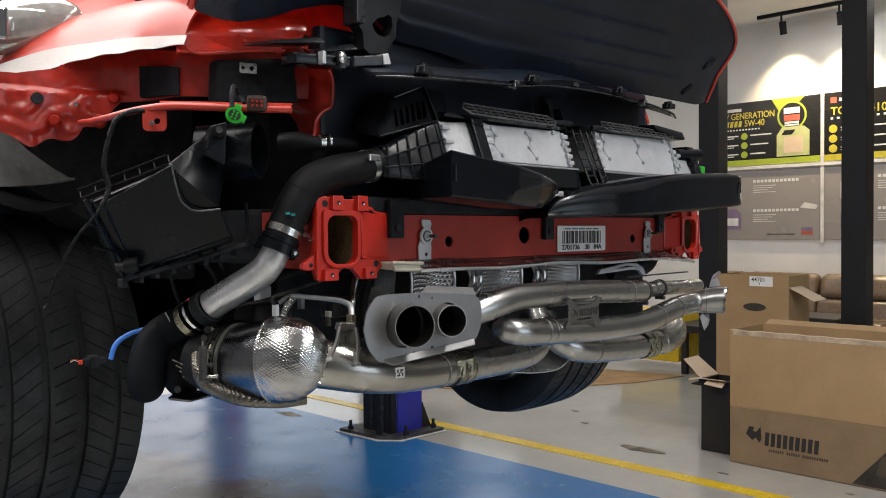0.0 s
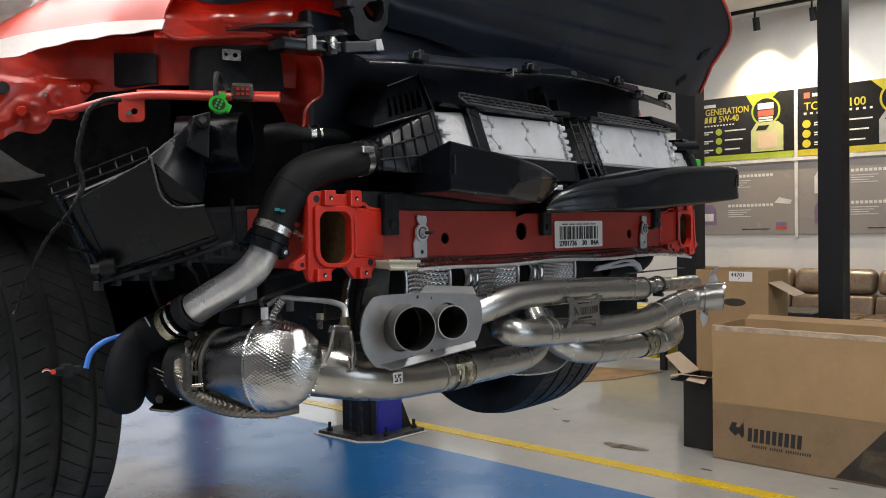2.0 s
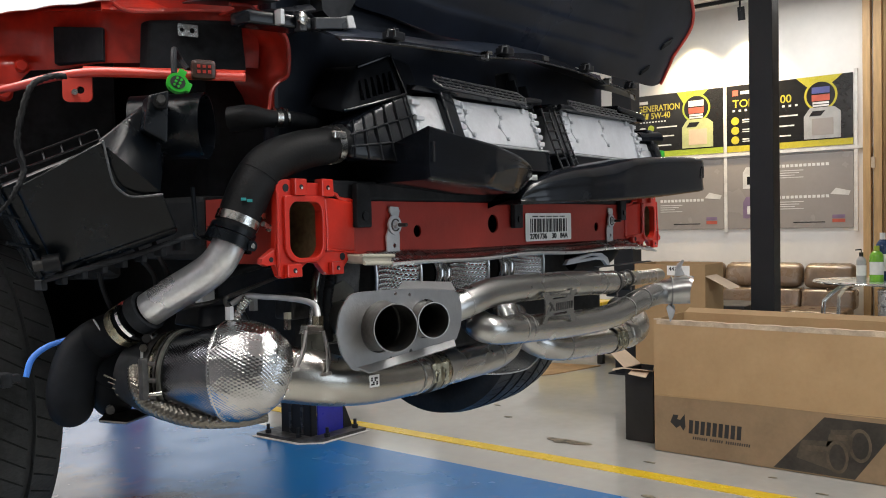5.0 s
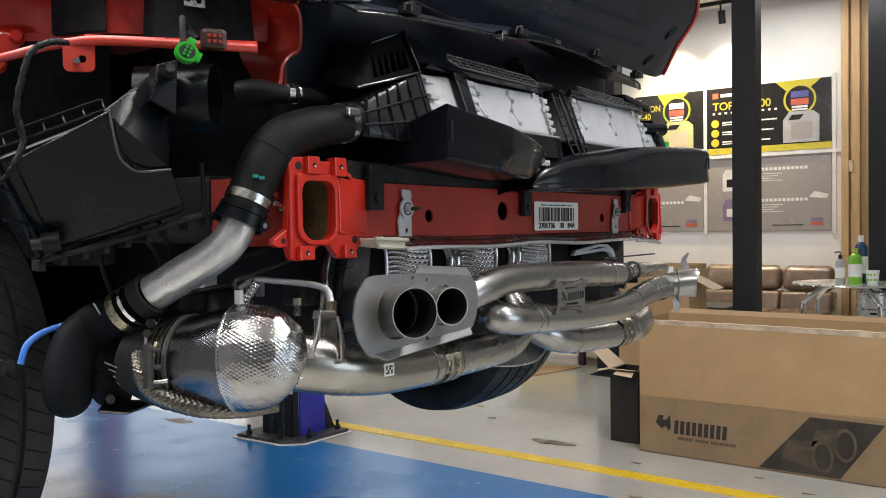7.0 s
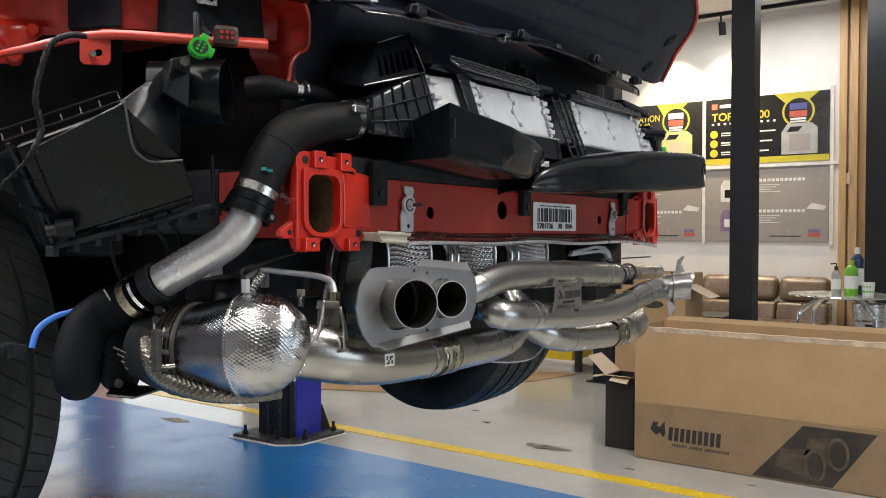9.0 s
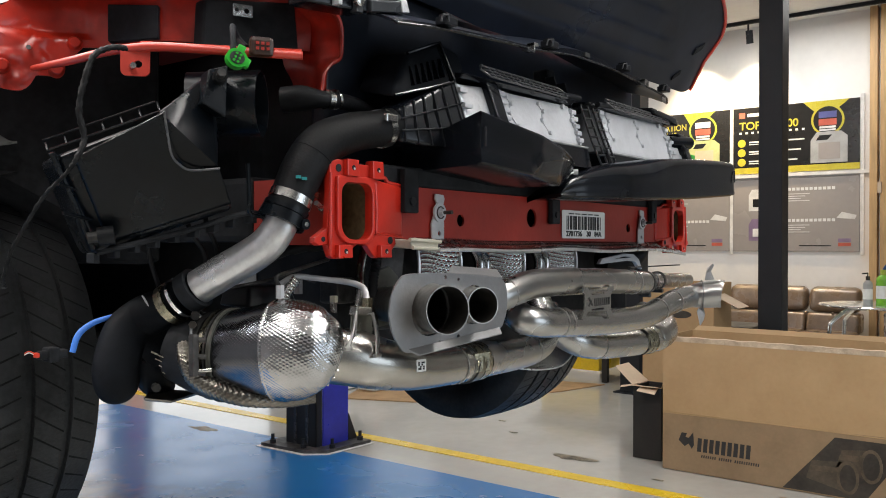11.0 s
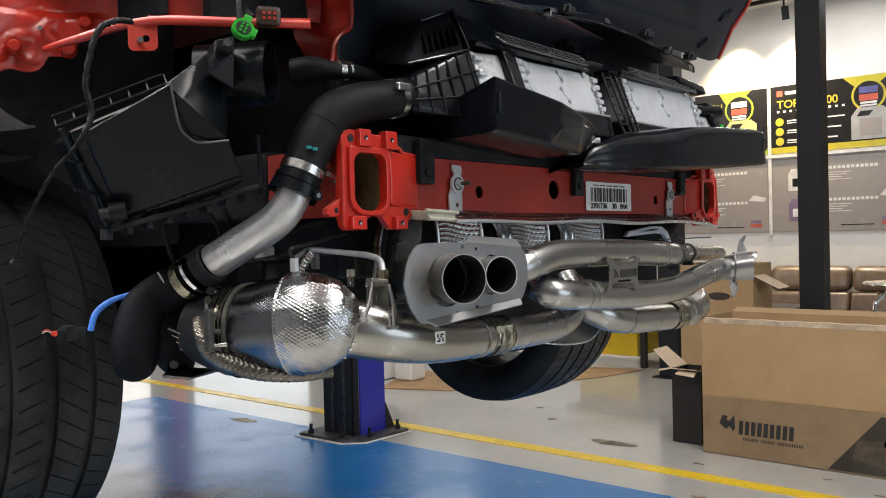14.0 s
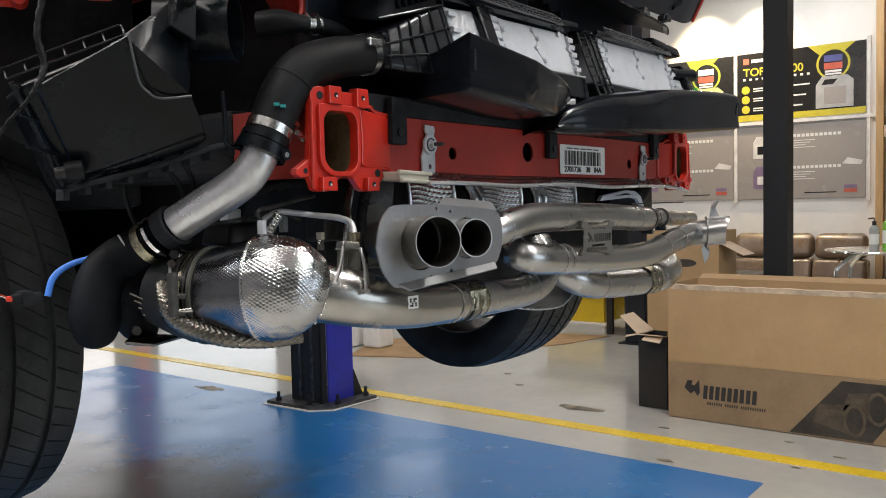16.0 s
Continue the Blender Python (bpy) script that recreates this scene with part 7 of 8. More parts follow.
part("hinge_arm", sheet([(-0.520, 1.99), (-0.516, 1.905), (-0.516, 1.866), (-0.506, 1.855), (-0.503, 1.826), (-0.490, 1.818), (-0.445, 1.826), (-0.441, 1.838), (-0.427, 1.856), (-0.424, 1.885), (-0.412, 1.915), (-0.405, 1.99)], [[(-0.484, 1.872), (-0.470, 1.886), (-0.455, 1.890), (-0.443, 1.897), (-0.436, 1.892), (-0.434, 1.876), (-0.442, 1.860), (-0.453, 1.853), (-0.470, 1.855), (-0.479, 1.861)]], 0.026, across(0.035)), M["matt"], car, "black lid hinge arm")
part("hinge_plate", box(-0.532, -0.512, 0.02, 0.06, 1.865, 1.93, 0.004), M["rib_grey"], car)

# ---- lift ----
lift = thing("vehicle_lift", (2.72, 3.5, 0), "two-post lift, dark column with blue side, bolted base plate", "car lift")
part("base_plate", sheet([(2.43, 3.78), (2.45, 3.36), (2.55, 3.24), (2.97, 3.22), (2.99, 3.70), (2.9, 3.80)], (), 0.025, Matrix.Translation((0, 0, 0.004))), M["base_steel"], lift, "grey steel base plate")
part("grout", sheet([(2.40, 3.80), (2.42, 3.35), (2.54, 3.215), (2.98, 3.195), (3.01, 3.71), (2.91, 3.825)], (), 0.004, Matrix.Translation((0, 0, 0.0045))), M["rail_white"], lift, "chipped pale grout")
for y in (3.43, 3.55):
    part("slide_rail", box(2.550, 2.562, y, y + 0.022, 0.03, 3.6, 0.002), M["rib_grey"], lift)
part("column", merge(box(2.56, 2.575, 3.36, 3.66, 0.02, 3.6, 0.002), box(2.56, 2.86, 3.645, 3.66, 0.02, 3.6, 0.002), box(2.56, 2.62, 3.36, 3.375, 0.02, 3.6, 0.002), box(2.80, 2.86, 3.36, 3.375, 0.02, 3.6, 0.002)), M["post"], lift, "dark steel channel column")
part("side_plate", box(2.62, 2.865, 3.345, 3.36, 0.02, 3.6, 0.002), M["lift_blue"], lift, "blue painted side")
part("carriage", box(2.60, 2.80, 3.40, 3.63, 0.75, 1.25, 0.01), M["post"], lift)
part("lift_arm", box(0.72, 2.66, 3.42, 3.54, 0.90, 0.99, 0.01), M["post"], lift)
part("arm_pad", turned(tube([(0, 0, 0.99), (0, 0, 1.06)], 0.06, 20, smooth_line=False), Matrix.Translation((0.74, 3.48, 0))), M["rubber"], lift)
part("gusset", hexa([(2.87, 3.345, 0.028), (2.96, 3.345, 0.028), (2.96, 3.36, 0.028), (2.87, 3.36, 0.028), (2.866, 3.345, 0.22), (2.872, 3.345, 0.22), (2.872, 3.36, 0.22), (2.866, 3.36, 0.22)], 0), M["post"], lift)
for x, y in ((2.47, 3.70), (2.92, 3.28), (2.92, 3.70), (2.62, 3.26), (2.50, 3.42)):
    b = part("anchor_bolt", rod((x, y, 0.02), (x, y, 0.095), 0.012, 10), M["post"], lift)
    part("anchor_nut", turned(tube([(0, 0, 0.03), (0, 0, 0.055)], 0.022, 6, smooth_line=False), Matrix.Translation((x, y, 0))), M["post"], b)
copy_thing(lift, Matrix.Translation((-2.72, 3.5, 0)) @ Matrix.Rotation(radians(180), 4, "Z"))

# ---- cartons ----
TH = 0.007


def open_carton(name, x0, x1, y0, y1, h, material, label):
    c = thing(name, ((x0 + x1) / 2, (y0 + y1) / 2, 0), label, "cardboard box")
    part("carton_front", box(x0, x0 + TH, y0, y1, 0.004, h, 0.002), material, c)
    part("carton_back", box(x1 - TH, x1, y0, y1, 0.004, h, 0.002), material, c)
    part("carton_side", box(x0 + TH, x1 - TH, y0, y0 + TH, 0.004, h, 0.002), material, c)
    part("carton_side", box(x0 + TH, x1 - TH, y1 - TH, y1, 0.004, h, 0.002), material, c)
    part("carton_base", box(x0 + TH, x1 - TH, y0 + TH, y1 - TH, 0.004, 0.012, 0), material, c)
    return c


CX = 3.632
big = open_carton("shipping_carton", CX, CX + 0.50, -0.62, 1.292, 0.853, M["carton"], "large open brown cardboard carton with dark print, on the floor")
W = on_wall(CX - 0.0006)


def mark(name, outline, material, parent, t=0.0006, m=None):
    """A printed shape on the carton's front, drawn in (-y, z)."""
    return part(name, sheet([(-y, z) for y, z in outline], (), t, m or W), material, parent)


mark("printed_band", [(1.29, 0.006), (1.29, 0.36), (-0.618, 0.39), (-0.618, 0.006)], M["carton_dark"], big)
W2 = on_wall(CX - 0.0014)
mark("photo_print", [(0.55, 0.012), (0.266, 0.345), (-0.12, 0.345), (0.107, 0.012)], M["print_dark"], big, m=W2)
W3 = on_wall(CX - 0.0022)
W4 = on_wall(CX - 0.0030)
for y, z, y2, r in ((0.198, 0.125, 0.42, 0.095), (0.079, 0.207, 0.26, 0.095)):
    mark("printed_tube", [(y, z + r * 0.95), (y2 - 0.03, z + r * 0.75), (y2, z - r * 0.35), (y, z - r * 0.9)], M["print_brown"], big, m=W3)
    mark("printed_tube", [(y, z + r * 0.6), (y2 - 0.02, z + r * 0.45), (y2 - 0.012, z + r * 0.15), (y, z + r * 0.2)], M["print_mid"], big, m=W4)
    W5 = on_wall(CX - 0.0038)
    ring = [(-y + a, z + b) for a, b in circle(0, 0, r * 0.62, 28, r)]
    hole = [(-y + a, z + b) for a, b in circle(0, 0, r * 0.46, 28, r * 0.80)]
    part("printed_ring", sheet(ring, [hole], 0.0006, W5), M["print_mid"], big)
    part("printed_mouth", sheet([(-y + a, z + b) for a, b in circle(0, 0, r * 0.44, 28, r * 0.78)], (), 0.0006, W5), M["print_dark"], big)
# maker's mark and name drawn as plain shapes
mark("printed_mark", [(1.185, 0.20), (1.165, 0.25), (1.13, 0.25), (1.14, 0.225), (1.12, 0.22), (1.09, 0.26), (1.085, 0.18), (1.10, 0.155), (1.12, 0.185), (1.145, 0.165)], M["ink"], big, m=W2)
for k in range(9):
    y = 1.066 - 0.0375 * k
    mark("printed_name", [(y, 0.143), (y - 0.006, 0.228), (y - 0.032, 0.228), (y - 0.026, 0.143)], M["ink"], big, m=W2)
for k in range(26):
    y = 1.04 - 0.0138 * k
    if k not in (7, 14):
        mark("printed_line", [(y, 0.108), (y - 0.003, 0.126), (y - 0.011, 0.126), (y - 0.008, 0.108)], M["ink"], big, m=W2)
part("fold_ridge", box(CX - 0.003, CX + 0.001, -0.618, 1.29, 0.370, 0.376, 0.0012), M["carton"], big)
part("tape_seam", box(CX - 0.0022, CX + 0.0, -0.618, 1.27, 0.822, 0.852, 0.0008), M["clear_tape"], big, "shiny packing tape along the rim")
part("worn_rim", tube([(CX - 0.001 + 0.003 * math.sin(k * 2.3), 1.288 - 0.0475 * k, 0.853 + 0.0022 * math.sin(k * 1.7), 0.0035) for k in range(41)], sides=8, steps=2), M["carton_pale"], big, "frayed pale rim")
part("carton_flap", hexa([(4.13, -0.6, 0.85), (4.13, 1.28, 0.85), (4.137, 1.28, 0.85), (4.137, -0.6, 0.85), (4.22, -0.6, 0.875), (4.22, 1.28, 0.875), (4.227, 1.28, 0.870), (4.227, -0.6, 0.870)], 0), M["carton"], big)

blk = open_carton("gift_carton", 3.77, 4.02, 1.36, 1.56, 0.485, M["black_card"], "tall black box with open pale flaps, on the floor")
for q in (((3.77, 1.56, 0.485), (3.77, 1.36, 0.485), (3.70, 1.36, 0.50), (3.70, 1.56, 0.50)), ((3.77, 1.56, 0.485), (4.02, 1.56, 0.485), (4.00, 1.70, 0.60), (3.79, 1.70, 0.60)), ((3.77, 1.36, 0.485), (3.98, 1.36, 0.485), (3.96, 1.345, 0.56), (3.79, 1.345, 0.56)), ((3.77, 1.50, 0.487), (3.77, 1.38, 0.487), (3.66, 1.36, 0.46), (3.67, 1.49, 0.47)), ((3.78, 1.56, 0.487), (3.86, 1.56, 0.487), (3.80, 1.66, 0.47), (3.74, 1.64, 0.47))):
    a = [Vector(p) for p in q]
    up = Vector((0, 0, 0.005))
    part("flap", hexa([*a, *[p + up for p in a]], 0), M["carton_pale"], blk, "pale inside of the flap")

sec = open_carton("stored_carton", 4.75, 5.15, 1.36, 1.93, 1.145, M["carton"], "brown cardboard carton with a white sticker")
part("sticker", box(4.748, 4.75, 1.48, 1.66, 1.06, 1.135, 0), M["paper"], sec, "white sticker")
lettering("sticker_text", "44701", 0.044, on_wall(4.7478) @ Matrix.Translation((-1.645, 1.096, 0)), M["ink"], sec)
lettering("sticker_text", "Y", 0.026, on_wall(4.7478) @ Matrix.Translation((-1.59, 1.070, 0)), M["ink"], sec)
part("carton_flap", hexa([(4.75, 1.36, 1.06), (5.0, 1.36, 1.06), (5.0, 1.355, 1.055), (4.75, 1.355, 1.055), (4.75, 1.18, 0.97), (5.0, 1.18, 0.97), (5.0, 1.176, 0.965), (4.75, 1.176, 0.965)], 0), M["carton_pale"], sec)
part("handle_hole", sheet([(-a, b) for a, b in circle(1.62, 0.90, 0.09, 20, 0.03)], (), 0.001, on_wall(4.749)), M["print_dark"], sec)

# ---- steel posts of the partition ----
for x, y, w in ((6.1, 1.313, 0.1), (8.6, 0.60, 0.125), (6.1, 2.62, 0.1)):
    post = thing("steel_post", (x, y, 0), "dark painted square steel post", "post", "posts of the lounge partition")
    part("post_shaft", box(x - 0.1, x + 0.1, y - w, y + w, 0.012, CZ, 0.006), M["post"], post)
    part("post_foot", box(x - 0.15, x + 0.15, y - w - 0.05, y + w + 0.05, 0.0, 0.012, 0.002), M["post"], post)

# ---- display boards on the wall ----
def board(y1, upper, group="advertising boards on the wall"):
    y0 = y1 - 1.47
    z0, z1 = (2.33, 3.16) if upper else (1.36, 2.26)
    b = thing("display_board", (WX - 0.02, (y0 + y1) / 2, z0), "black oil advertising board with lime corner" if upper else "grey product information board", "poster", group)
    part("board_sheet", box(WX - 0.018, WX - 0.002, y0, y1, z0, z1, 0.002), M["panel_black" if upper else "panel_grey"], b)
    m1, m2, m3 = on_wall(WX - 0.0184), on_wall(WX - 0.0196), on_wall(WX - 0.0208)

    def put(name, pts, material, m=m1):
        part(name, sheet([(-(y1 - a), z0 + c) for a, c in pts], (), 0.0008, m), material, b)

    def bar(a0, a1, c0, c1, material, m=m1):
        put("print_bar", [(a0, c0), (a1, c0), (a1, c1), (a0, c1)], material, m)
    return b, put, bar, (m1, m2, m3)


for y1, lime, second in ((2.69, "yellow_print", True), (4.20, "lime", False), (1.05 - 0.9, "yellow_print", True)):
    b, put, bar, ms = board(y1, True)
    z_up = 2.33
    bar(0, 1.47, 0.0, 0.075, M[lime])
    put("print_corner", [(0.86, 0.83), (1.28, 0.83), (1.10, 0.66), (0.96, 0.66)] if not second else [(0.84, 0.83), (1.36, 0.83), (1.20, 0.70), (0.98, 0.70)], M[lime])
    put("print_disc", circle(1.12, 0.60, 0.185, 36), M[lime], ms[1])
    put("print_disc", circle(1.12, 0.60, 0.160, 36), M["panel_black"], ms[2])
    m4 = on_wall(WX - 0.022)
    bar(1.02, 1.22, 0.625, 0.70, M["blue_print" if second else "white_print"], m4)
    bar(1.02, 1.22, 0.535, 0.61, M["red_print"], m4)
    bar(1.03, 1.21, 0.50, 0.525, M["white_print"], m4)
    bar(1.03, 1.21, 0.47, 0.49, M["white_print"], m4)
    can = "white_print" if second else "lime"
    put("print_can", [(0.93, 0.09), (1.34, 0.09), (1.34, 0.40), (1.27, 0.46), (1.0, 0.46), (0.93, 0.36)], M["bottle_grey" if second else "lime_pale"], m4)
    m5 = on_wall(WX - 0.0232)
    put("print_can", [(1.02, 0.13), (1.26, 0.13), (1.26, 0.33), (1.02, 0.33)], M["panel_grey" if second else "carton_pale"], m5)
    put("print_can", [(0.99, 0.36), (1.12, 0.36), (1.17, 0.42), (1.03, 0.42)], M["panel_black"], m5)
    bar(0.08, 0.15, 0.70, 0.77, M["red_print"])
    bar(0.18, 0.46, 0.715, 0.755, M["white_print"])
    if second:
        for text, a in (("TOP", 0.08), ("4100", 0.52)):
            lettering("print_text", text, 0.135, Matrix.Translation((WX - 0.0186, y1 - a, z_up + 0.555)) @ Matrix(((0, 0, -1, 0), (-1, 0, 0, 0), (0, 1, 0, 0), (0, 0, 0, 1))), M["yellow_print"], b)
        for k in range(11):
            bar(0.08 + 0.075 * k, 0.11 + 0.075 * k, 0.50, 0.525, M["white_print"])
    else:
        for text, a, zz in (("NEW GENERATION", 0.07, 0.615), ("5W-40", 0.50, 0.515)):
            lettering("print_text", text, 0.115, Matrix.Translation((WX - 0.0186, y1 - a, z_up + zz)) @ Matrix(((0, 0, -1, 0), (-0.82, 0, 0, 0), (0, 1, 0, 0), (0, 0, 0, 1))), M["yellow_print"], b)
        for k in range(7):
            put("print_letter", [(0.07 + 0.058 * k, 0.515), (0.11 + 0.058 * k, 0.515), (0.122 + 0.058 * k, 0.592), (0.082 + 0.058 * k, 0.592)], M["yellow_print"])
        for k in range(12):
            bar(0.22 + 0.042 * k, 0.245 + 0.042 * k, 0.465, 0.482, M["white_print"])
    for k in range(3):
        put("print_disc", circle(0.11, 0.385 - 0.12 * k, 0.05, 20), M["yellow_print" if second else "lime"])
        bar(0.20, 0.42, 0.385 - 0.12 * k, 0.402 - 0.12 * k, M["white_print"])
        bar(0.20, 0.36, 0.36 - 0.12 * k, 0.372 - 0.12 * k, M["white_print"])
        if not second:
            put("print_disc", circle(0.50, 0.385 - 0.12 * k, 0.045, 20), M["lime"])
        bar(0.58, 0.86 - 0.04 * k, 0.385 - 0.12 * k, 0.402 - 0.12 * k, M["white_print"])
    b, put, bar, ms = board(y1, False)
    for a, c in ((0.62, 0.74), (0.62, 0.36)):
        for k in range(12):
            bar(a + 0.05 * k, a + 0.036 + 0.05 * k, c, c + 0.035, M["white_print"])
        for k in range(4):
            bar(a, a + 0.30 - 0.05 * (k % 3), c - 0.045 - 0.028 * k, c - 0.036 - 0.028 * k, M["rail_white"])
    for c, col in ((0.50, "rail_white"), (0.13, "purple_print")):
        put("print_can", [(0.20, c), (0.46, c), (0.46, c + 0.2), (0.40, c + 0.27), (0.24, c + 0.27), (0.20, c + 0.2)], M[col])
        put("print_can", [(0.25, c + 0.05), (0.42, c + 0.05), (0.42, c + 0.15), (0.25, c + 0.15)], M["panel_black" if col != "purple_print" else "white_print"], ms[1])
    bar(1.24, 1.38, 0.115, 0.155, M["purple_print"])
    bar(1.24, 1.38, 0.065, 0.105, M["red_print"])
    bar(0.80, 1.16, 0.065, 0.075, M["panel_black"])
    put("print_can", [(1.22, 0.40), (1.42, 0.38), (1.44, 0.43), (1.28, 0.47)], M["rail_white"])
structure("trim", merge(*[box(WX - 0.03, WX - 0.001, y - 0.02, y + 0.02, 1.32, 3.2, 0.002) for y in (2.705, 1.19, 4.22)], box(WX - 0.034, WX - 0.002, 1.0, 4.6, 2.275, 2.315, 0.002)), M["rail_white"], "white board holders")

# ---- wooden door frame ----
df = thing("door_frame", (9.1, 0.8, 0), "pale wooden frame of a sliding door with latch", "door frame")
for y0, y1, x in ((1.02, 1.10, 9.08), (0.90, 0.985, 9.06), (0.02, 0.12, 9.08)):
    part("jamb", box(x, WX - 0.002, y0, y1, 0, CZ, 0.004), M["wood"], df)
part("leaf", box(9.13, 9.16, 0.12, 0.90, 0.0, CZ - 0.02, 0.002), M["wood"], df)
part("latch", box(9.045, 9.075, 0.97, 1.01, 2.03, 2.16, 0.004), M["carton_pale"], df)

# ---- lounge: sofa, table with bottles ----
sofa = thing("sofa", (8.6, 2.2, 0), "dark brown button-tufted leather bench sofa against the wall", "sofa")
for y0, y1 in ((1.15, 1.715), (1.725, 2.645), (2.655, 3.575), (3.585, 4.06)):
    part("back_cushion", hexa([(8.835, y0, 0.655), (9.10, y0, 0.655), (9.10, y1, 0.655), (8.835, y1, 0.655), (8.93, y0, 0.95), (9.13, y0, 0.95), (9.13, y1, 0.95), (8.93, y1, 0.95)], 0.11, 8), M["leather"], sofa, "", True)
    part("back_cushion", hexa([(8.78, y0, 0.42), (9.10, y0, 0.42), (9.10, y1, 0.42), (8.78, y1, 0.42), (8.835, y0, 0.65), (9.13, y0, 0.65), (9.13, y1, 0.65), (8.835, y1, 0.65)], 0.045, 5), M["leather"], sofa, "", True)
    part("seat_cushion", box(8.18, 8.84, y0, y1, 0.28, 0.46, 0.04, 4), M["leather"], sofa, "", True)
    for dy in (y0, (y0 + y1) / 2):
        bt = bmesh.new()
        bmesh.ops.create_uvsphere(bt, u_segments=10, v_segments=6, radius=0.016, matrix=Matrix.Translation((8.842, dy, 0.652)))
        part("button", bt, M["leather"], sofa)
part("sofa_plinth", box(8.22, 9.1, 1.22, 4.06, 0.0, 0.28, 0.01), M["black_card"], sofa)

tb = thing("coffee_table", (7.7, 0.75, 0), "round glass table with bent chrome legs", "table")
top = bmesh.new()
bmesh.ops.create_cone(top, cap_ends=True, segments=48, radius1=0.50, radius2=0.50, depth=0.02, matrix=Matrix.Translation((7.75, 0.80, 0.835)))
part("tabletop", top, M["glass_green"], tb, "frosted glass top", True)
part("table_rim", tube([(7.75 + 0.505 * math.cos(a), 0.80 + 0.505 * math.sin(a), 0.835) for a in np.linspace(0, 2 * math.pi, 41)], 0.012, 8, smooth_line=False), M["chrome"], tb, "", True)
for dx, dy in ((-0.3, 0.32), (0.3, 0.32), (0.3, -0.32), (-0.3, -0.32)):
    part("table_leg", tube([(7.75 + dx * 0.2, 0.80 + dy * 0.2, 0.805), (7.75 + dx * 0.6, 0.80 + dy * 0.6, 0.800), (7.75 + dx * 1.0, 0.80 + dy * 1.0, 0.68), (7.75 + dx * 1.08, 0.80 + dy * 1.08, 0.60), (7.75 + dx * 1.1, 0.80 + dy * 1.1, 0.30), (7.75 + dx * 1.1, 0.80 + dy * 1.1, 0.0)], 0.021, 16), M["chrome"], tb, "chrome leg", True)
md = thing("metal_drum", (7.75, 0.55, 0), "brushed silver drum under the glass table", "drum")
part("drum_body", tube([(7.75, 0.55, 0.0, 0.165), (7.75, 0.55, 0.76, 0.165)], sides=40, smooth_line=False), M["alu"], md, "", True)
for z in (0.02, 0.50, 0.60, 0.74):
    part("drum_hoop", band((7.75, 0.55, z), (0, 0, 1), 0.166, 0.016, 0.004, 40), M["chrome"], md, "", True)
part("drum_plate", box(7.579, 7.586, 0.50, 0.57, 0.545, 0.57, 0.002), M["rib_grey"], md)


def bottle(x, y, r, h, body, cap, label, pump=False):
    o = thing("bottle", (x, y, 0.845), label, "bottle", "bottles on the glass table")
    part("bottle_body", tube([(x, y, 0.845, r), (x, y, 0.845 + h * 0.62, r), (x, y, 0.845 + h * 0.74, r * 0.85), (x, y, 0.845 + h * 0.82, r * 0.4)], sides=24, steps=5), M[body], o, "", True)
    part("bottle_cap", tube([(x, y, 0.845 + h * 0.80, r * 0.42), (x, y, 0.845 + h * 0.95, r * 0.42)], sides=18, smooth_line=False), M[cap], o)
    part("bottle_label", band((x, y, 0.845 + h * 0.36), (0, 0, 1), r, h * 0.34, 0.001, 24), M["paper"], o, "pale label", True)
    if pump:
        part("pump_head", merge(rod((x, y, 0.845 + h * 0.94), (x, y, 0.845 + h * 1.05), r * 0.12), rod((x, y, 0.845 + h * 1.05), (x - 0.02, y + 0.05, 0.845 + h * 1.03), r * 0.16)), M[cap], o)


bottle(7.62, 0.84, 0.045, 0.30, "bottle_grey", "black_card", "grey pump bottle with black head", True)
bottle(7.60, 0.70, 0.062, 0.37, "bottle_green", "lime", "green cleaner bottle with pale label")
bottle(7.80, 0.68, 0.062, 0.50, "bottle_blue", "paper", "tall dark blue bottle with white collar")
cup = thing("cup", (7.62, 0.55, 0.845), "white cup with green dots", "cup")
part("cup_body", tube([(7.62, 0.55, 0.846, 0.05), (7.62, 0.55, 0.98, 0.062)], sides=24, wall=0.003, smooth_line=False), M["paper"], cup)
for k in range(9):
    a = math.pi * (0.7 + 0.11 * (k % 5) * 1.3)
    part("cup_dot", turned(tube([(0, 0, 0), (-0.002, 0, 0)], 0.010, 10, smooth_line=False), Matrix.Translation((7.62 + 0.058 * math.cos(a), 0.55 + 0.058 * math.sin(a) * 1.0, 0.89 + 0.05 * (k // 5)))), M["bottle_green"], cup)

# ---- spot track ----
tr = thing("track_light", (8.85, 2.9, CZ - 0.05), "black ceiling track with small spotlights washing the wall", "track light")
part("track", box(8.83, 8.87, 0.9, 3.38, CZ - 0.045, CZ - 0.001, 0.003), M["post"], tr)
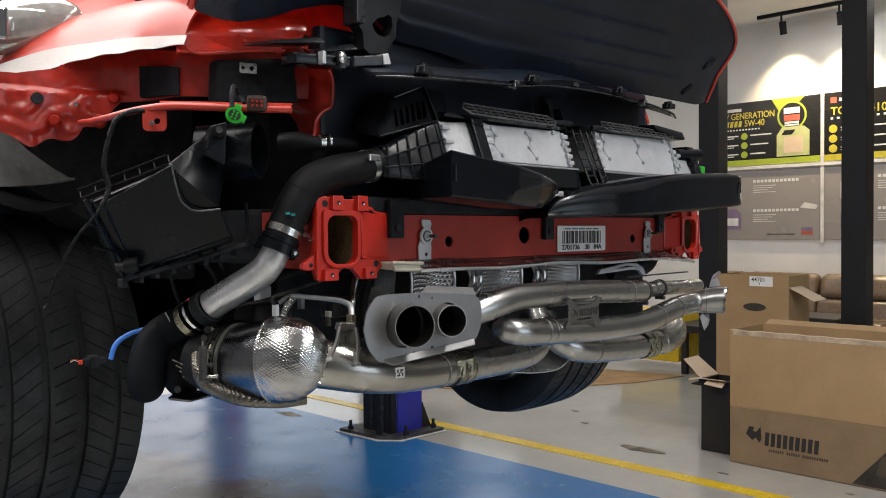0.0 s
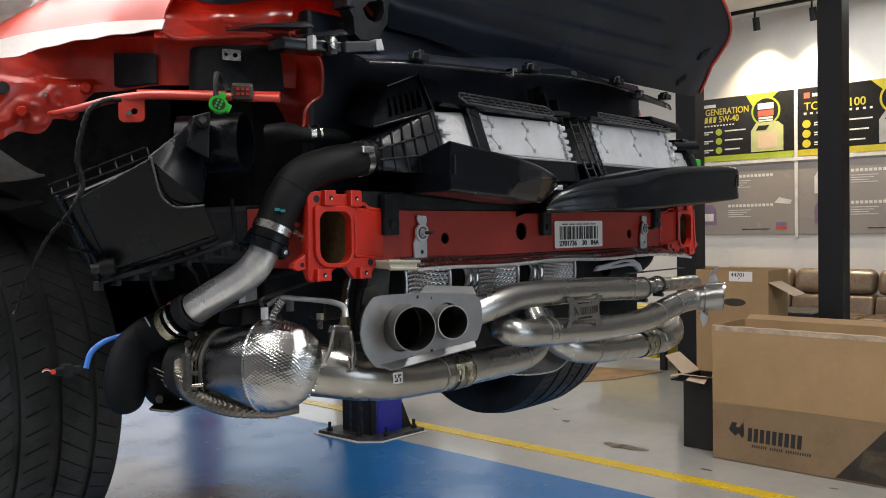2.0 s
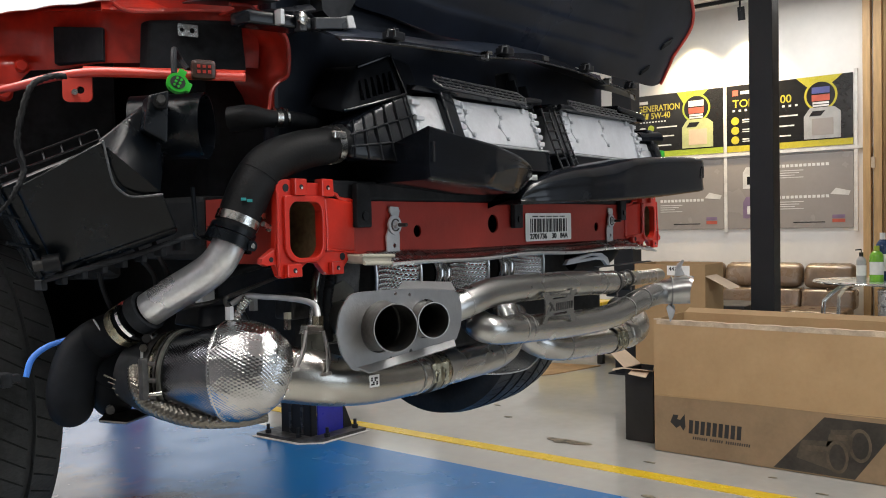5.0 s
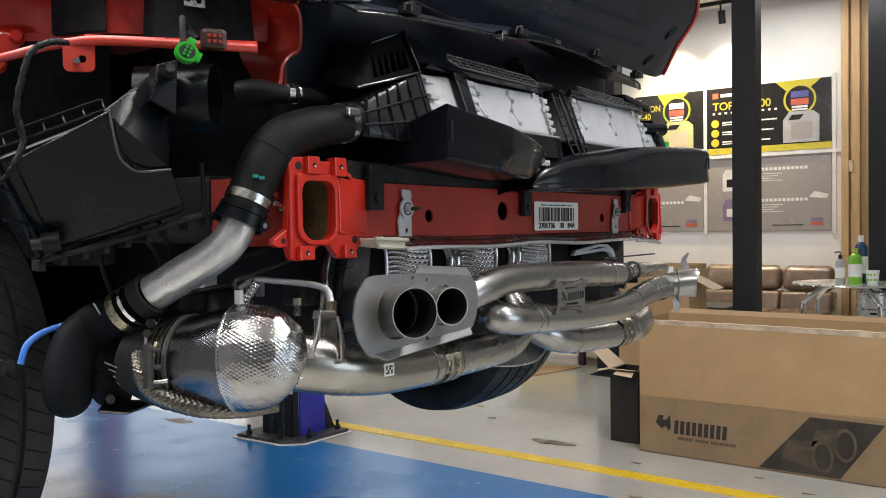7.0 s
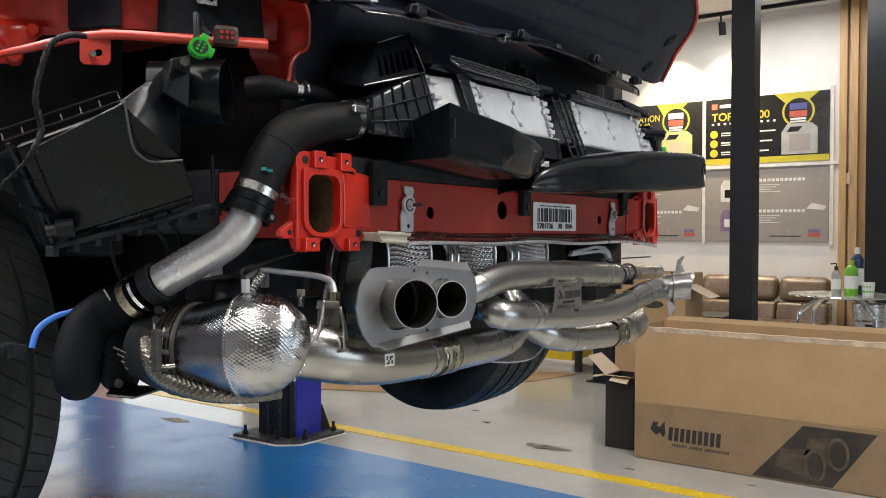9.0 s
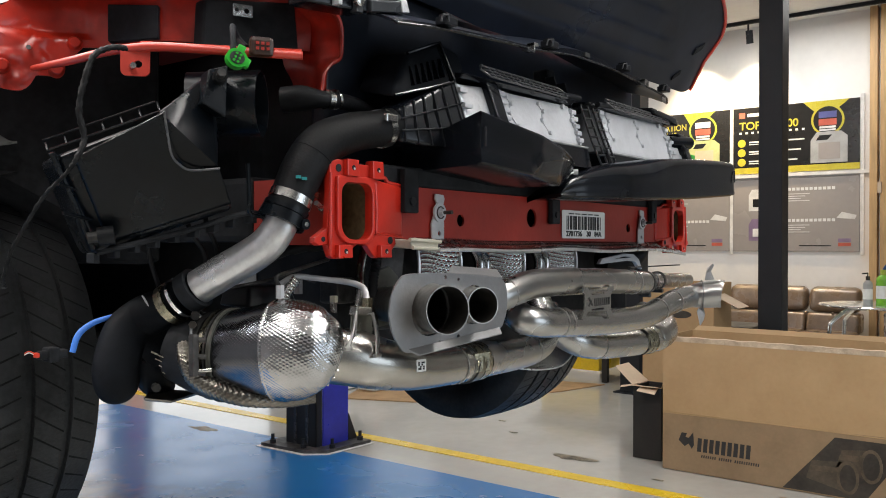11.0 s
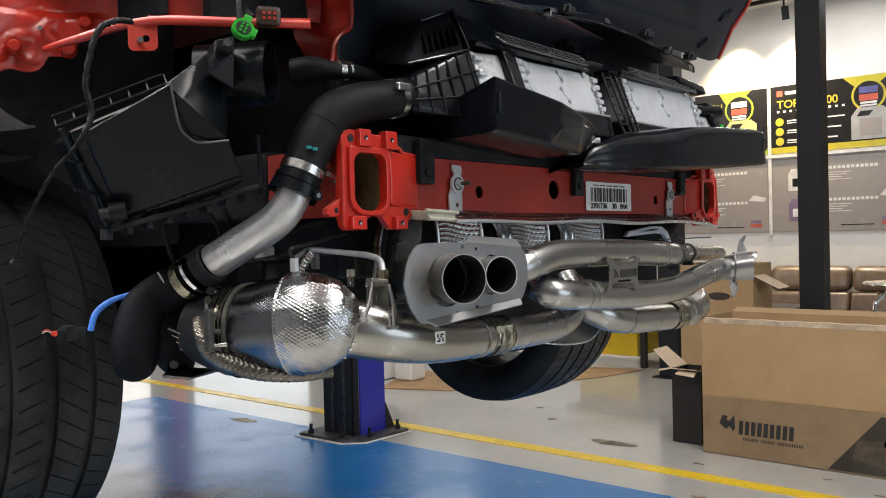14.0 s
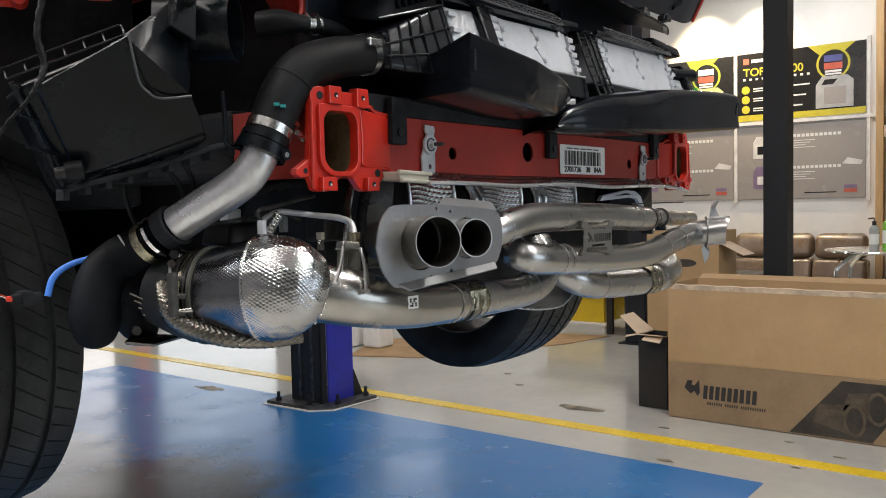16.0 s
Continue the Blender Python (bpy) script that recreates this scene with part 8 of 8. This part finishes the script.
for y in (3.08, 2.40):
    hd = part("spot_head", turned(tube([(0, 0, 0.08), (0, 0, -0.08)], 0.042, 24, wall=0.004, smooth_line=False), Matrix.Translation((8.90, y, CZ - 0.19)) @ Matrix.Rotation(radians(-14), 4, "Y")), M["post"], tr, "black spotlight head", True)
    part("spot_arm", box(8.84, 8.86, y - 0.01, y + 0.01, CZ - 0.17, CZ - 0.04, 0.002), M["post"], hd)
    lens = bmesh.new()
    bmesh.ops.create_circle(lens, cap_ends=True, segments=24, radius=0.036, matrix=Matrix.Translation((8.90, y, CZ - 0.19)) @ Matrix.Rotation(radians(-14), 4, "Y") @ Matrix.Translation((0, 0, -0.05)))
    part("spot_lens", lens, M["bulb"], hd)
    sd = bpy.data.lights.new("spot_beam", "SPOT")
    sd.energy, sd.color, sd.spot_size, sd.spot_blend, sd.shadow_soft_size = 280, (1.0, 0.76, 0.46), radians(100), 1.0, 0.04
    so = new("spot_beam", sd)
    so.matrix_world = look((8.93, y, CZ - 0.29), (WX - 0.05, y, 1.5))

# ---- things on the far floor ----
single("floor_cardboard", sheet([(4.1, 4.6), (4.36, 3.97), (5.65, 3.19), (6.3, 3.03), (6.1, 3.9), (4.9, 5.0)], (), 0.008, Matrix.Translation((0, 0, 0.001))), M["board"], "flat brown cardboard sheet on the floor", "cardboard sheet")
ye = thing("yellow_cabinet", (6.8, 3.4, 0), "low yellow cabinet with dark legs", "cabinet")
part("cabinet_body", box(6.5, 7.0, 3.2, 3.9, 0.10, 0.62, 0.01), M["yellow"], ye)
for x, y in ((6.45, 3.10), (6.95, 3.10)):
    part("cabinet_leg", box(x - 0.03, x + 0.03, y - 0.03, y + 0.03, 0, 0.45, 0.004), M["black_card"], ye)
part("cabinet_top", box(6.3, 7.1, 2.6, 3.95, 0.45, 0.52, 0.006), M["black_card"], ye)
single("dark_cabinet", box(6.9, 7.5, 1.75, 2.5, 0.0, 0.62, 0.01), M["black_card"], "dark low cabinet by the partition", "cabinet")
jc = thing("canister", (4.62, 4.72, 0.01), "white plastic canister on the cardboard", "canister")
part("canister_body", box(4.5, 4.72, 4.58, 4.80, 0.009, 0.30, 0.03, 4), M["paper"], jc, "", True)
part("canister_cap", rod((4.61, 4.66, 0.30), (4.61, 4.66, 0.34), 0.03), M["red_plastic"], jc)
rc = thing("small_carton", (4.55, 5.05, 0.009), "small red and white product carton", "cardboard box")
part("carton_body", box(4.44, 4.66, 4.90, 5.16, 0.009, 0.28, 0.003), M["paper"], rc)
part("carton_print", merge(*[box(4.438, 4.44, 4.92, 5.14, 0.05 + 0.07 * k, 0.09 + 0.07 * k, 0) for k in range(3)]), M["red_print"], rc)

# worn patches on the floor
rnd = random.Random(11)
for px, py, r in ((3.50, 1.86, 0.15), (2.75, 0.95, 0.05), (3.35, 1.2, 0.035), (3.45, 0.5, 0.03), (2.52, 4.55, 0.16), (3.9, 2.6, 0.04), (3.3, 0.2, 0.03), (4.2, 2.9, 0.04), (3.0, 0.35, 0.03)):
    ring = []
    for k in range(26):
        a = 2 * math.pi * k / 26
        q = r * (0.65 + 0.5 * noise.noise(Vector((math.cos(a) * 1.7 + px * 9, math.sin(a) * 1.7, py * 5))))
        ring.append((px + q * math.cos(a) * 0.55, py + q * math.sin(a) * 1.3))
    structure("floor_wear", sheet(ring, (), 0.0015, Matrix.Translation((0, 0, 0.003))), M["floor_patch"], "worn patch in the floor coating")
